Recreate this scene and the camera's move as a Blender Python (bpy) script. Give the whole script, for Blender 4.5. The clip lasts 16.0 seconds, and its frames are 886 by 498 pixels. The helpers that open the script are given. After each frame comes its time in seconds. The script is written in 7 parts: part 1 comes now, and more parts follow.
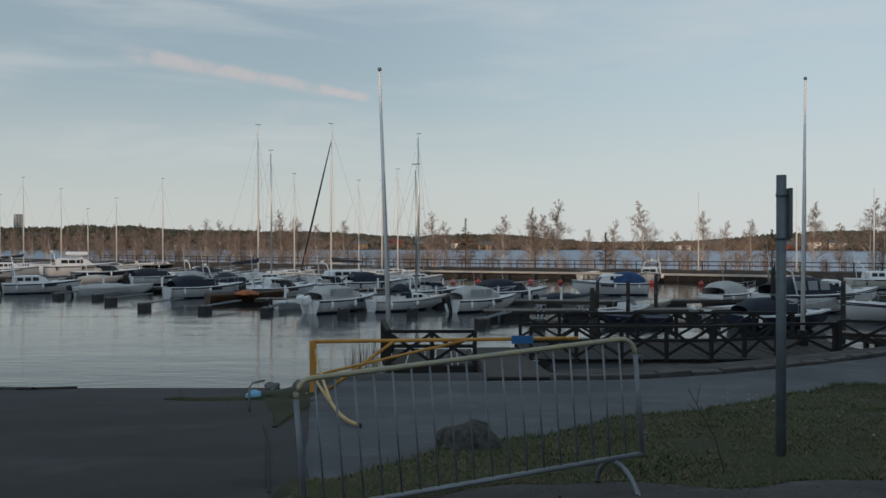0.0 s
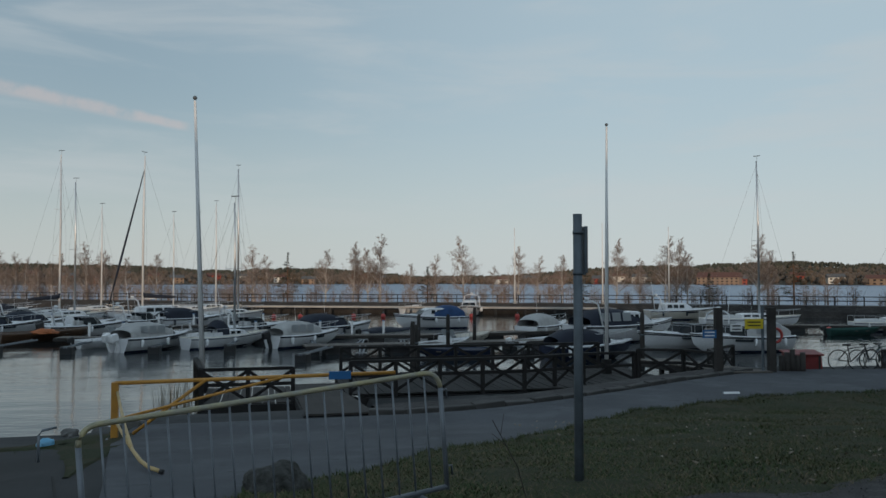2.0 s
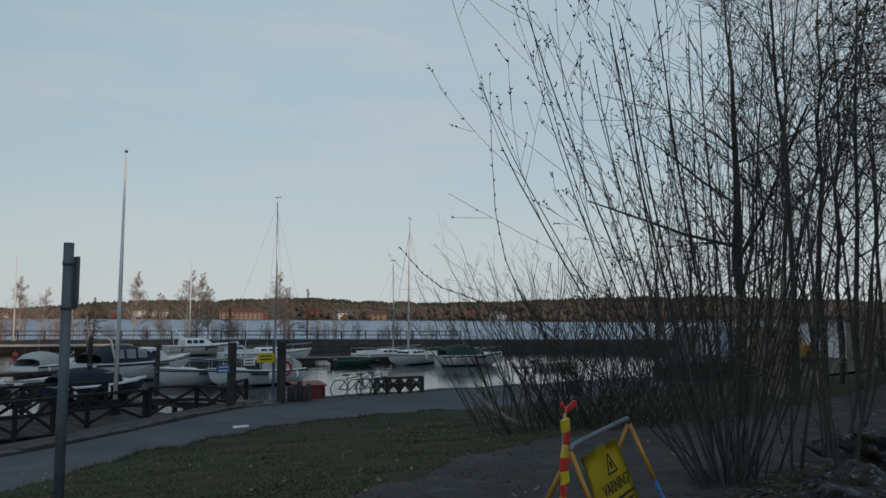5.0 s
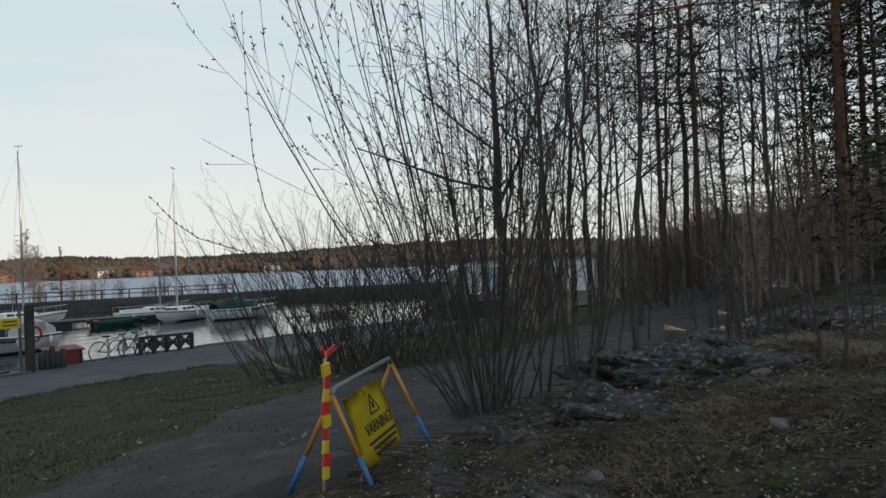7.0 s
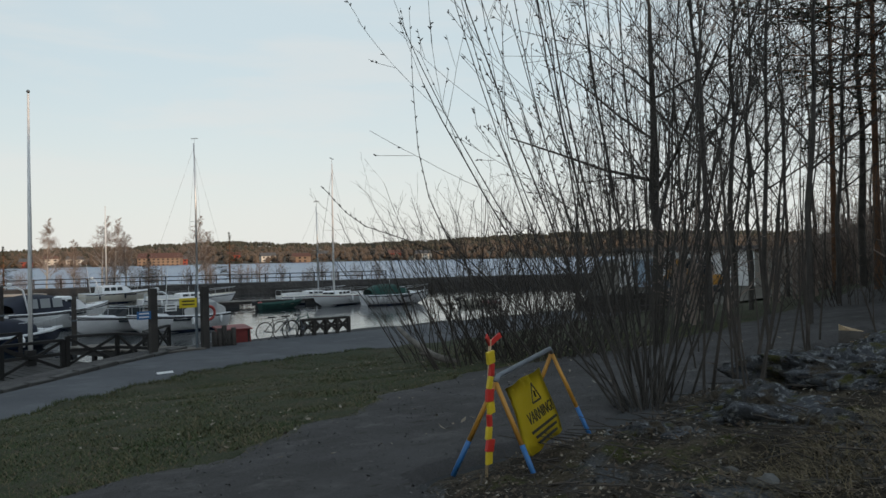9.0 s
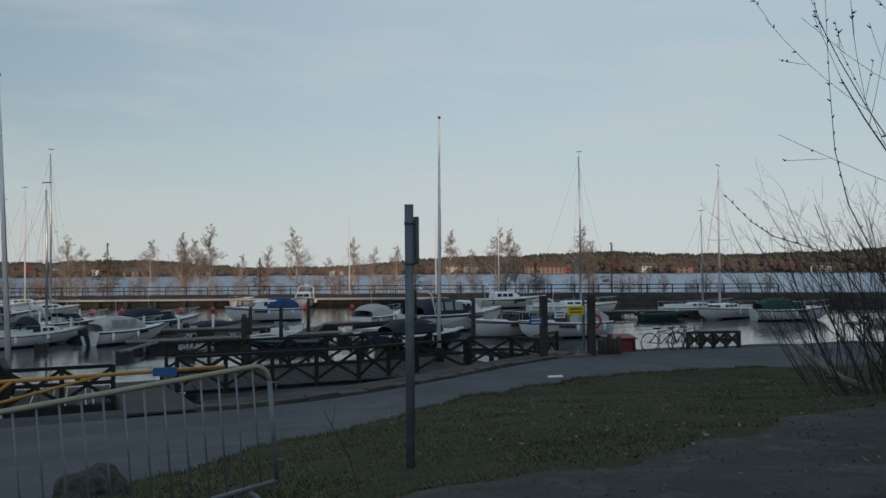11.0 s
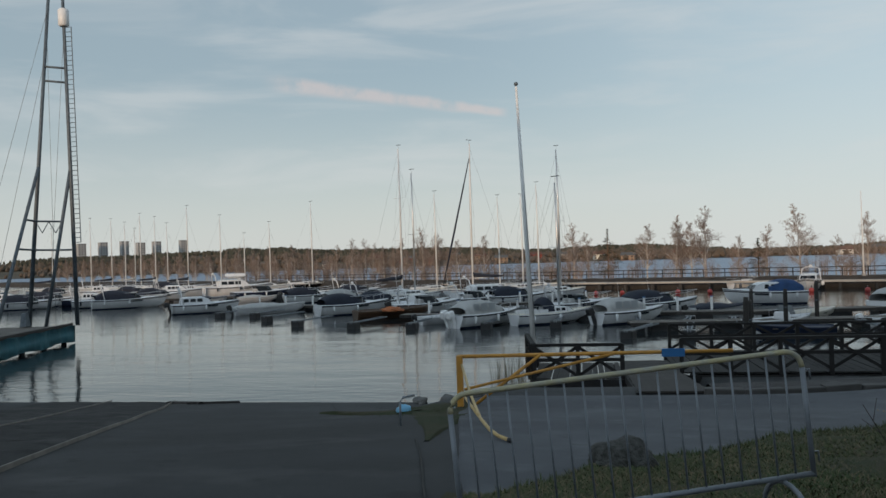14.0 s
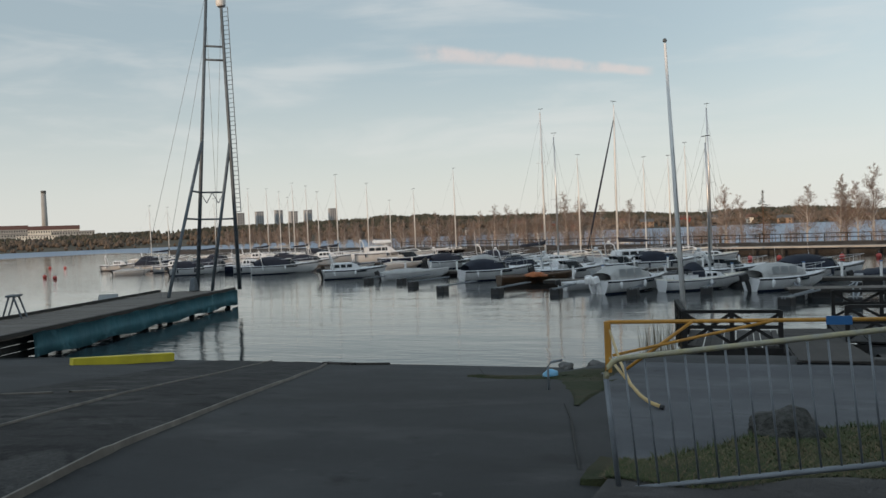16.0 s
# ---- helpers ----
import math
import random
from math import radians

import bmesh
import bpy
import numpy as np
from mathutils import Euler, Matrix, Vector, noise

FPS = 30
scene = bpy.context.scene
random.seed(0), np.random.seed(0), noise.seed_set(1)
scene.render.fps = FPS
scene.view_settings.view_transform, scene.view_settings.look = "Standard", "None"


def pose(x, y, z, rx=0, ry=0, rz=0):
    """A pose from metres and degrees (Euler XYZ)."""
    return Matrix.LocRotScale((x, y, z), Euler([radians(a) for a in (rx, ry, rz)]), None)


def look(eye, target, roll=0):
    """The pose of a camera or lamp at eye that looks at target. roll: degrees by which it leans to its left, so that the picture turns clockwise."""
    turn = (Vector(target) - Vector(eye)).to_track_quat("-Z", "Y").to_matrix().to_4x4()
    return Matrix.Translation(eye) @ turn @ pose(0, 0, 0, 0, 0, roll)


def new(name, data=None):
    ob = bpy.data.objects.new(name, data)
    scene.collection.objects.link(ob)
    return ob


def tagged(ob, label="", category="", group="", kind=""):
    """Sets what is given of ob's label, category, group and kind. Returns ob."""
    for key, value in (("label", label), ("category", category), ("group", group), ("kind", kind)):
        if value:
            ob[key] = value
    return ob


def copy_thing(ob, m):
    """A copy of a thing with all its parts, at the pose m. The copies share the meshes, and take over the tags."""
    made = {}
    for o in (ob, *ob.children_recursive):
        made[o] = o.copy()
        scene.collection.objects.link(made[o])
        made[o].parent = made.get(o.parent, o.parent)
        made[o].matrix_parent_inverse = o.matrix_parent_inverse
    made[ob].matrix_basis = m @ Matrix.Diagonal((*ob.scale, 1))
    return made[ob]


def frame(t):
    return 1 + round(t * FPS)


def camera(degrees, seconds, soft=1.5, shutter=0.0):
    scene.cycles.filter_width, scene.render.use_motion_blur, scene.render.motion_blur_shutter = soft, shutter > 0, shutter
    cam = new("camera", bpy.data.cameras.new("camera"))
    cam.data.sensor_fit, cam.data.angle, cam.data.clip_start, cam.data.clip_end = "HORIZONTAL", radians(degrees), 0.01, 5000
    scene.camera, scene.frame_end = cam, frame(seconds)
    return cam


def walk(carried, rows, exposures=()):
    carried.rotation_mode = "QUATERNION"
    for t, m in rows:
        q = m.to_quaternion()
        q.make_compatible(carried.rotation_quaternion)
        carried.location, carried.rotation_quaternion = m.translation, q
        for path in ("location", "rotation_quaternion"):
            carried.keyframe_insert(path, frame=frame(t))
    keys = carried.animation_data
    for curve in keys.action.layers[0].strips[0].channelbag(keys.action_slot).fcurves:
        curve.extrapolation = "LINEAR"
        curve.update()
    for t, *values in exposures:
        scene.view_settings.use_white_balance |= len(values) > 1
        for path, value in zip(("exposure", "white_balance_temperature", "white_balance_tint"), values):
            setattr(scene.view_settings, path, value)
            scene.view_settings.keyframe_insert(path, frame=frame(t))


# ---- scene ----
cam = camera(57.3, 16.0)
# seconds, place in metres, turn in degrees: a person turning on the spot with the camera held out
ROWS = [
    (0.0, 0.0, 0.0, 4.6, 89.69, -0.0, -0.01),
    (0.5, 0.0131, 0.0008, 4.601, 89.53, 0.25, -0.08),
    (1.0, 0.0284, -0.0035, 4.6034, 89.53, 0.36, -0.56),
    (1.5, 0.0759, 0.0069, 4.6061, 90.42, 0.05, -3.65),
    (2.0, 0.1311, 0.0082, 4.6077, 92.1, 0.05, -12.38),
    (2.5, 0.1569, 0.0004, 4.6041, 93.03, 0.01, -18.22),
    (3.0, 0.2012, -0.0033, 4.6047, 93.36, 0.24, -22.9),
    (3.5, 0.238, -0.007, 4.6019, 93.55, 0.36, -29.42),
    (4.0, 0.2735, -0.0183, 4.6061, 93.87, -0.07, -34.93),
    (4.5, 0.3065, -0.0334, 4.6148, 94.38, -0.61, -40.47),
    (5.0, 0.3485, -0.0428, 4.6132, 94.63, -0.29, -45.1),
    (7.5, 0.4676, -0.1155, 4.5897, 90.14, 2.35, -61.96),
    (8.0, 0.4605, -0.108, 4.5901, 90.02, 2.33, -61.96),
    (8.5, 0.4095, -0.0758, 4.5981, 90.1, 1.76, -57.1),
    (11.0, 0.1612, 0.0114, 4.6016, 91.4, 0.45, -24.0),
    (11.5, 0.12, 0.0069, 4.608, 91.59, 0.25, -16.27),
    (12.0, 0.0798, 0.007, 4.6069, 91.86, 0.69, -9.87),
    (12.5, 0.0472, -0.0014, 4.6118, 92.19, 0.88, -4.38),
    (13.0, 0.0165, -0.0119, 4.6134, 92.37, 0.48, 0.25),
    (13.5, -0.0178, -0.0201, 4.6084, 92.15, 0.64, 5.27),
    (14.0, -0.052, -0.0288, 4.6135, 90.81, 1.73, 9.87),
    (14.5, -0.0843, -0.0415, 4.6053, 89.88, 2.47, 13.55),
    (15.0, -0.1099, -0.0605, 4.6076, 89.12, 2.87, 17.78),
    (15.5, -0.1187, -0.0688, 4.6053, 88.82, 2.48, 19.58),
    (16.0, -0.121, -0.0721, 4.6074, 88.73, 2.27, 19.89),
]
EXPOSURES = [(0.0, -0.08, 6450, 10), (2.0, -0.2, 6250, 8), (3.5, -0.25, 6250, 8), (5.0, -0.22, 6250, 9), (7.5, 0.4, 6950, 12), (8.5, 0.36, 6900, 12),
             (11.0, -0.18, 6300, 9), (12.0, -0.2, 6250, 8), (13.0, -0.12, 6300, 9), (14.5, 0.12, 6600, 10), (16.0, 0.25, 6750, 11)]
walk(cam, [(t, pose(x, y, z, rx, ry, rz)) for t, x, y, z, rx, ry, rz in ROWS], EXPOSURES)

# ---- light: a clear evening, the low sun behind the camera, the near shore shaded by an added, unseen hill ----
SUN_ELEVATION, SUN_FROM = 7.0, 196.0      # degrees; compass bearing from +y, clockwise
world = bpy.data.worlds.new("sky")
scene.world = world
world.use_nodes = True
wn, wl = world.node_tree.nodes, world.node_tree.links
wn.clear()


def wnode(kind, **values):
    n = wn.new(kind)
    for k, v in values.items():
        if k in n.inputs:
            n.inputs[k].default_value = v
    return n


def wmath(op, a, b=None, c=None):
    n = wn.new("ShaderNodeMath")
    n.operation = op
    for i, v in enumerate((a, b, c)):
        if v is None:
            continue
        if isinstance(v, (int, float)):
            n.inputs[i].default_value = v
        else:
            wl.new(v, n.inputs[i])
    return n.outputs[0]


def wdot(vec, to):
    n = wn.new("ShaderNodeVectorMath")
    n.operation = "DOT_PRODUCT"
    wl.new(vec, n.inputs[0])
    n.inputs[1].default_value = to
    return n.outputs["Value"]


def wsmooth(v, a, b):
    n = wn.new("ShaderNodeMapRange")
    n.interpolation_type = "SMOOTHSTEP"
    wl.new(v, n.inputs[0])
    n.inputs[1].default_value, n.inputs[2].default_value = a, b
    return n.outputs[0]


def wmix(fac, a, b):
    n = wn.new("ShaderNodeMix")
    n.data_type = "RGBA"
    for sock, v in ((n.inputs["Factor"], fac), (n.inputs[6], a), (n.inputs[7], b)):
        if isinstance(v, (int, float)):
            sock.default_value = v
        elif isinstance(v, tuple):
            sock.default_value = v
        else:
            wl.new(v, sock)
    return n.outputs[2]


sky = wn.new("ShaderNodeTexSky")
sky.sky_type = "NISHITA"
sky.sun_disc = False
sky.sun_elevation, sky.sun_rotation = radians(SUN_ELEVATION), radians(SUN_FROM)
sky.air_density, sky.dust_density, sky.ozone_density = 1.0, 0.6, 1.6
ray = wn.new("ShaderNodeTexCoord").outputs["Generated"]
split = wn.new("ShaderNodeSeparateXYZ")
wl.new(ray, split.inputs[0])
# thin veils of high cloud, drawn out sideways
flat = wn.new("ShaderNodeMapping")
flat.inputs["Scale"].default_value = (1.6, 1.6, 9.0)
wl.new(ray, flat.inputs[0])
veil = wnode("ShaderNodeTexNoise", Scale=2.2, Detail=5.0, Roughness=0.55, Distortion=0.4)
wl.new(flat.outputs[0], veil.inputs["Vector"])
cloud = wmath("MULTIPLY", wsmooth(veil.outputs[0], 0.44, 0.72), wsmooth(split.outputs[2], 0.02, 0.12))
# a contrail: a short straight streak high over the far shore
def bearing(az, el):
    a, e = radians(az), radians(el)
    return Vector((math.sin(a) * math.cos(e), math.cos(a) * math.cos(e), math.sin(e)))


tail, tip = bearing(-22.0, 12.5), bearing(-5.0, 10.15)
across = tail.cross(tip).normalized()
along = (tip - tail).normalized()
middle = (tail + tip) / 2
half = (tip - tail).length / 2
puff = wnode("ShaderNodeTexNoise", Scale=26.0, Detail=4.0, Roughness=0.6)
wl.new(ray, puff.inputs["Vector"])
wob = wmath("MULTIPLY_ADD", puff.outputs[0], 0.008, -0.004)
off = wmath("ABSOLUTE", wmath("ADD", wdot(ray, across), wob))
pos = wmath("DIVIDE", wmath("SUBTRACT", wdot(ray, along), middle.dot(along)), half)   # -1 at the tail, 1 at the tip
width = wmath("MULTIPLY_ADD", pos, -0.0028, 0.0095)
streak = wmath("MULTIPLY", wsmooth(wmath("DIVIDE", off, width), 1.15, 0.25),
               wmath("MULTIPLY", wsmooth(pos, -1.05, -0.7), wsmooth(pos, 1.03, 0.9)))
streak = wmath("MULTIPLY", streak, wmath("MULTIPLY", wsmooth(puff.outputs[0], 0.2, 0.6), wsmooth(split.outputs[1], 0.0, 0.2)))
veiled = wmix(0.6, sky.outputs[0], (4.25, 5.25, 5.85, 1))          # a high thin veil all over
veiled = wmix(wmath("MULTIPLY", wsmooth(split.outputs[2], 0.35, 0.95), 0.55), veiled, (1.6, 2.7, 3.9, 1))     # deeper blue overhead
east = wmath("MULTIPLY", wsmooth(wdot(ray, bearing(52.0, 8.0)), 0.45, 1.0), 0.42)
veiled = wmix(east, veiled, (7.0, 8.3, 8.9, 1))     # paler towards the woods
lit = wmix(wmath("MULTIPLY", cloud, 0.45), veiled, (6.0, 6.3, 6.4, 1))
glow = wmath("POWER", wsmooth(wdot(ray, bearing(SUN_FROM, 4.0)), 0.05, 1.0), 1.3)     # broad cool brightening of the unseen sun side, added to lift the shaded boats
lit = wmix(wmath("MULTIPLY", glow, 0.9), lit, (8.5, 10.2, 11.7, 1))
haze = wmix(wmath("MULTIPLY", wsmooth(split.outputs[2], 0.24, -0.02), 0.68), lit, (6.75, 6.9, 6.75, 1))
final = wmix(wmath("MULTIPLY", streak, 0.5), haze, (6.8, 5.7, 5.4, 1))
back = wn.new("ShaderNodeBackground")
back.inputs[1].default_value = 0.1
wl.new(final, back.inputs[0])
wout = wn.new("ShaderNodeOutputWorld")
wl.new(back.outputs[0], wout.inputs[0])

sun = new("sun", bpy.data.lights.new("sun", "SUN"))
sun.data.energy, sun.data.angle, sun.data.color = 2.2, radians(0.6), (1.0, 0.72, 0.48)
sun.matrix_world = look((0, 0, 0), -bearing(SUN_FROM, SUN_ELEVATION))

# ---- materials ----
def mat(name, color, rough=0.6, metal=0.0, vary=0.12, scale=3.0, bump=0.0, bump_scale=None, fine=0.5, color2=None, spots=0.5, per_object=0.0, stretch=None, spec=None):
    """A procedural surface: colour varied at two scales, uneven gloss, fine relief."""
    m = bpy.data.materials.new(name)
    m.use_nodes = True
    n, l = m.node_tree.nodes, m.node_tree.links
    p = n["Principled BSDF"]
    p.inputs["Metallic"].default_value = metal
    if spec is not None:
        p.inputs["Specular IOR Level"].default_value = spec
    co = n.new("ShaderNodeTexCoord").outputs["Object"]
    if stretch:
        mp = n.new("ShaderNodeMapping")
        mp.inputs["Scale"].default_value = stretch
        l.new(co, mp.inputs[0])
        co = mp.outputs[0]
    big, small = n.new("ShaderNodeTexNoise"), n.new("ShaderNodeTexNoise")
    for t, s, d in ((big, scale, 4), (small, scale * 14, 3)):
        t.inputs["Scale"].default_value, t.inputs["Detail"].default_value = s, d
        l.new(co, t.inputs["Vector"])
    ramp = n.new("ShaderNodeMapRange")
    l.new(big.outputs[0], ramp.inputs[0])
    ramp.inputs[1].default_value, ramp.inputs[2].default_value = spots - 0.22, spots + 0.22
    mixc = n.new("ShaderNodeMix")
    mixc.data_type = "RGBA"
    c2 = color2 or tuple(c * (1 - 2.2 * vary) for c in color)
    mixc.inputs[6].default_value, mixc.inputs[7].default_value = (*color, 1), (*c2, 1)
    l.new(ramp.outputs[0], mixc.inputs["Factor"])
    hsv = n.new("ShaderNodeHueSaturation")
    l.new(mixc.outputs[2], hsv.inputs["Color"])
    val = n.new("ShaderNodeMath")
    val.operation = "MULTIPLY_ADD"
    l.new(small.outputs[0], val.inputs[0])
    val.inputs[1].default_value, val.inputs[2].default_value = fine * vary * 4, 1 - fine * vary * 2
    out = val.outputs[0]
    if per_object:
        info = n.new("ShaderNodeObjectInfo")
        v2 = n.new("ShaderNodeMath")
        v2.operation = "MULTIPLY_ADD"
        l.new(info.outputs["Random"], v2.inputs[0])
        v2.inputs[1].default_value = per_object
        l.new(out, v2.inputs[2])
        v3 = n.new("ShaderNodeMath")
        v3.operation = "SUBTRACT"
        l.new(v2.outputs[0], v3.inputs[0])
        v3.inputs[1].default_value = per_object / 2
        out = v3.outputs[0]
    l.new(out, hsv.inputs["Value"])
    l.new(hsv.outputs[0], p.inputs["Base Color"])
    rr = n.new("ShaderNodeMapRange")
    l.new(small.outputs[0], rr.inputs[0])
    rr.inputs[3].default_value, rr.inputs[4].default_value = max(0.02, rough - 0.12), min(1, rough + 0.12)
    l.new(rr.outputs[0], p.inputs["Roughness"])
    if bump:
        b = n.new("ShaderNodeBump")
        b.inputs["Strength"].default_value, b.inputs["Distance"].default_value = 1.0, bump
        src = small
        if bump_scale:
            src = n.new("ShaderNodeTexNoise")
            src.inputs["Scale"].default_value, src.inputs["Detail"].default_value = bump_scale, 5
            l.new(co, src.inputs["Vector"])
        l.new(src.outputs[0], b.inputs["Height"])
        l.new(b.outputs[0], p.inputs["Normal"])
    return m


def mottled(name, base, layers, rough=0.9, bump=0.02, bump_scale=20.0, speck=0.35):
    """A natural surface: base colour overlaid by patches of (colour, scale, threshold, softness), with grain and relief."""
    m = bpy.data.materials.new(name)
    m.use_nodes = True
    n, l = m.node_tree.nodes, m.node_tree.links
    p = n["Principled BSDF"]
    p.inputs["Roughness"].default_value = rough
    p.inputs["Specular IOR Level"].default_value = 0.3
    co = n.new("ShaderNodeTexCoord").outputs["Object"]
    last = None
    for k, (color, scale, level, soft) in enumerate(layers):
        t = n.new("ShaderNodeTexNoise")
        t.inputs["Scale"].default_value, t.inputs["Detail"].default_value, t.inputs["Roughness"].default_value = scale, 6.0, 0.62
        shift = n.new("ShaderNodeMapping")
        shift.inputs["Location"].default_value = (3.7 * k, 1.9 * k, 5.3 * k)
        l.new(co, shift.inputs[0])
        l.new(shift.outputs[0], t.inputs["Vector"])
        r = n.new("ShaderNodeMapRange")
        l.new(t.outputs[0], r.inputs[0])
        r.inputs[1].default_value, r.inputs[2].default_value = level - soft, level + soft
        mx = n.new("ShaderNodeMix")
        mx.data_type = "RGBA"
        l.new(r.outputs[0], mx.inputs["Factor"])
        mx.inputs[6].default_value, mx.inputs[7].default_value = (*base, 1), (*color, 1)
        if last is not None:
            l.new(last, mx.inputs[6])
        last = mx.outputs[2]
    g = n.new("ShaderNodeTexNoise")
    g.inputs["Scale"].default_value, g.inputs["Detail"].default_value = bump_scale * 3, 4
    l.new(co, g.inputs["Vector"])
    v = n.new("ShaderNodeMath")
    v.operation = "MULTIPLY_ADD"
    l.new(g.outputs[0], v.inputs[0])
    v.inputs[1].default_value, v.inputs[2].default_value = speck * 4, 1 - speck * 2
    hs = n.new("ShaderNodeHueSaturation")
    l.new(last, hs.inputs["Color"])
    l.new(v.outputs[0], hs.inputs["Value"])
    l.new(hs.outputs[0], p.inputs["Base Color"])
    h = n.new("ShaderNodeTexNoise")
    h.inputs["Scale"].default_value, h.inputs["Detail"].default_value, h.inputs["Roughness"].default_value = bump_scale, 7, 0.65
    l.new(co, h.inputs["Vector"])
    b = n.new("ShaderNodeBump")
    b.inputs["Strength"].default_value, b.inputs["Distance"].default_value = 1.0, bump
    l.new(h.outputs[0], b.inputs["Height"])
    l.new(b.outputs[0], p.inputs["Normal"])
    return m


def water_material(name, color, wave, wave_scale, swell, rough=0.04):
    m = bpy.data.materials.new(name)
    m.use_nodes = True
    n, l = m.node_tree.nodes, m.node_tree.links
    p = n["Principled BSDF"]
    p.inputs["Base Color"].default_value = (*color, 1)
    p.inputs["Roughness"].default_value = rough
    p.inputs["IOR"].default_value = 1.333
    co = n.new("ShaderNodeTexCoord").outputs["Object"]
    mp = n.new("ShaderNodeMapping")
    mp.inputs["Scale"].default_value = (0.35, 1.0, 1.0)
    mp.inputs["Rotation"].default_value = (0, 0, 0.15)
    l.new(co, mp.inputs[0])
    a, b, gate = (n.new("ShaderNodeTexNoise") for _ in range(3))
    for t, s, d in ((a, wave_scale, 4), (b, swell, 2), (gate, 0.035, 3)):
        t.inputs["Scale"].default_value, t.inputs["Detail"].default_value = s, d
        l.new(mp.outputs[0], t.inputs["Vector"])
    g = n.new("ShaderNodeMapRange")
    l.new(gate.outputs[0], g.inputs[0])
    g.inputs[1].default_value, g.inputs[2].default_value, g.inputs[3].default_value, g.inputs[4].default_value = 0.35, 0.65, 0.25, 1.0
    mul = n.new("ShaderNodeMath")
    mul.operation = "MULTIPLY"
    l.new(a.outputs[0], mul.inputs[0])
    l.new(g.outputs[0], mul.inputs[1])
    add = n.new("ShaderNodeMath")
    add.operation = "MULTIPLY_ADD"
    l.new(b.outputs[0], add.inputs[0])
    add.inputs[1].default_value = 1.5
    l.new(mul.outputs[0], add.inputs[2])
    bp = n.new("ShaderNodeBump")
    bp.inputs["Strength"].default_value, bp.inputs["Distance"].default_value = 1.0, wave
    l.new(add.outputs[0], bp.inputs["Height"])
    l.new(bp.outputs[0], p.inputs["Normal"])
    return m


def glass_material(name, color, rough=0.03, trans=0.0):
    m = bpy.data.materials.new(name)
    m.use_nodes = True
    p = m.node_tree.nodes["Principled BSDF"]
    p.inputs["Base Color"].default_value = (*color, 1)
    p.inputs["Roughness"].default_value = rough
    p.inputs["Transmission Weight"].default_value = trans
    return m


asphalt = mottled("asphalt", (0.042, 0.044, 0.046), [((0.024, 0.025, 0.026), 0.22, 0.5, 0.12), ((0.06, 0.06, 0.06), 0.5, 0.62, 0.1), ((0.02, 0.02, 0.021), 1.6, 0.64, 0.05), ((0.075, 0.074, 0.072), 7.0, 0.7, 0.04)], 0.88, 0.008, 45.0, 0.22)
path_asphalt = mottled("path asphalt", (0.078, 0.083, 0.093), [((0.056, 0.06, 0.068), 0.5, 0.5, 0.12), ((0.1, 0.105, 0.115), 1.1, 0.62, 0.1), ((0.04, 0.042, 0.046), 2.4, 0.68, 0.05)], 0.88, 0.004, 60.0, 0.18)
gravel_mat = mottled("gravel", (0.07, 0.067, 0.067), [((0.045, 0.042, 0.041), 0.9, 0.5, 0.12), ((0.1, 0.097, 0.093), 2.2, 0.62, 0.08), ((0.03, 0.026, 0.022), 5.0, 0.66, 0.05)], 0.95, 0.025, 34.0, 0.35)
grass_ground = mottled("grass soil", (0.026, 0.033, 0.012), [((0.045, 0.04, 0.02), 0.9, 0.52, 0.1), ((0.02, 0.03, 0.008), 2.5, 0.58, 0.08), ((0.075, 0.062, 0.034), 6.0, 0.66, 0.05)], 0.95, 0.03, 30.0, 0.35)
rock_mat = mat("rock", (0.13, 0.128, 0.125), 0.9, vary=0.3, scale=1.3, bump=0.05, bump_scale=9, color2=(0.07, 0.066, 0.055), fine=0.7, per_object=0.3)
soil_mat = mottled("leaf litter", (0.034, 0.026, 0.017), [((0.075, 0.06, 0.038), 2.6, 0.54, 0.05), ((0.085, 0.088, 0.092), 1.3, 0.57, 0.04), ((0.05, 0.052, 0.012), 2.4, 0.61, 0.04), ((0.24, 0.225, 0.2), 22.0, 0.64, 0.02), ((0.01, 0.009, 0.007), 6.0, 0.6, 0.04)], 0.95, 0.07, 18.0, 0.5)
white_gel = mat("white gelcoat", (0.68, 0.69, 0.7), 0.25, vary=0.07, scale=0.8, fine=0.4, per_object=0.12)
cream_gel = mat("cream gelcoat", (0.62, 0.58, 0.5), 0.3, vary=0.06, scale=0.8, fine=0.4)
navy_gel = mat("navy gelcoat", (0.018, 0.025, 0.05), 0.2, vary=0.1, scale=0.8)
black_gel = mat("black gelcoat", (0.012, 0.013, 0.016), 0.22, vary=0.1, scale=0.8)
blue_canvas = mat("blue canvas", (0.02, 0.06, 0.16), 0.85, vary=0.15, scale=2.0, bump=0.02, bump_scale=4)
navy_canvas = mat("navy canvas", (0.015, 0.02, 0.035), 0.85, vary=0.15, scale=2.0, bump=0.02, bump_scale=4)
green_canvas = mat("green canvas", (0.012, 0.06, 0.05), 0.85, vary=0.15, scale=2.0, bump=0.02, bump_scale=4)
grey_canvas = mat("grey canvas", (0.42, 0.42, 0.41), 0.8, vary=0.12, scale=2.0, bump=0.03, bump_scale=4)
orange_tarp = mat("orange tarpaulin", (0.42, 0.13, 0.04), 0.7, vary=0.2, scale=2.0, bump=0.03, bump_scale=5)
turquoise_tarp = mat("turquoise tarpaulin", (0.13, 0.36, 0.44), 0.55, vary=0.15, scale=0.6, bump=0.05, bump_scale=2.5, stretch=(1, 1, 0.4))
dark_glass = glass_material("dark glass", (0.02, 0.025, 0.03))
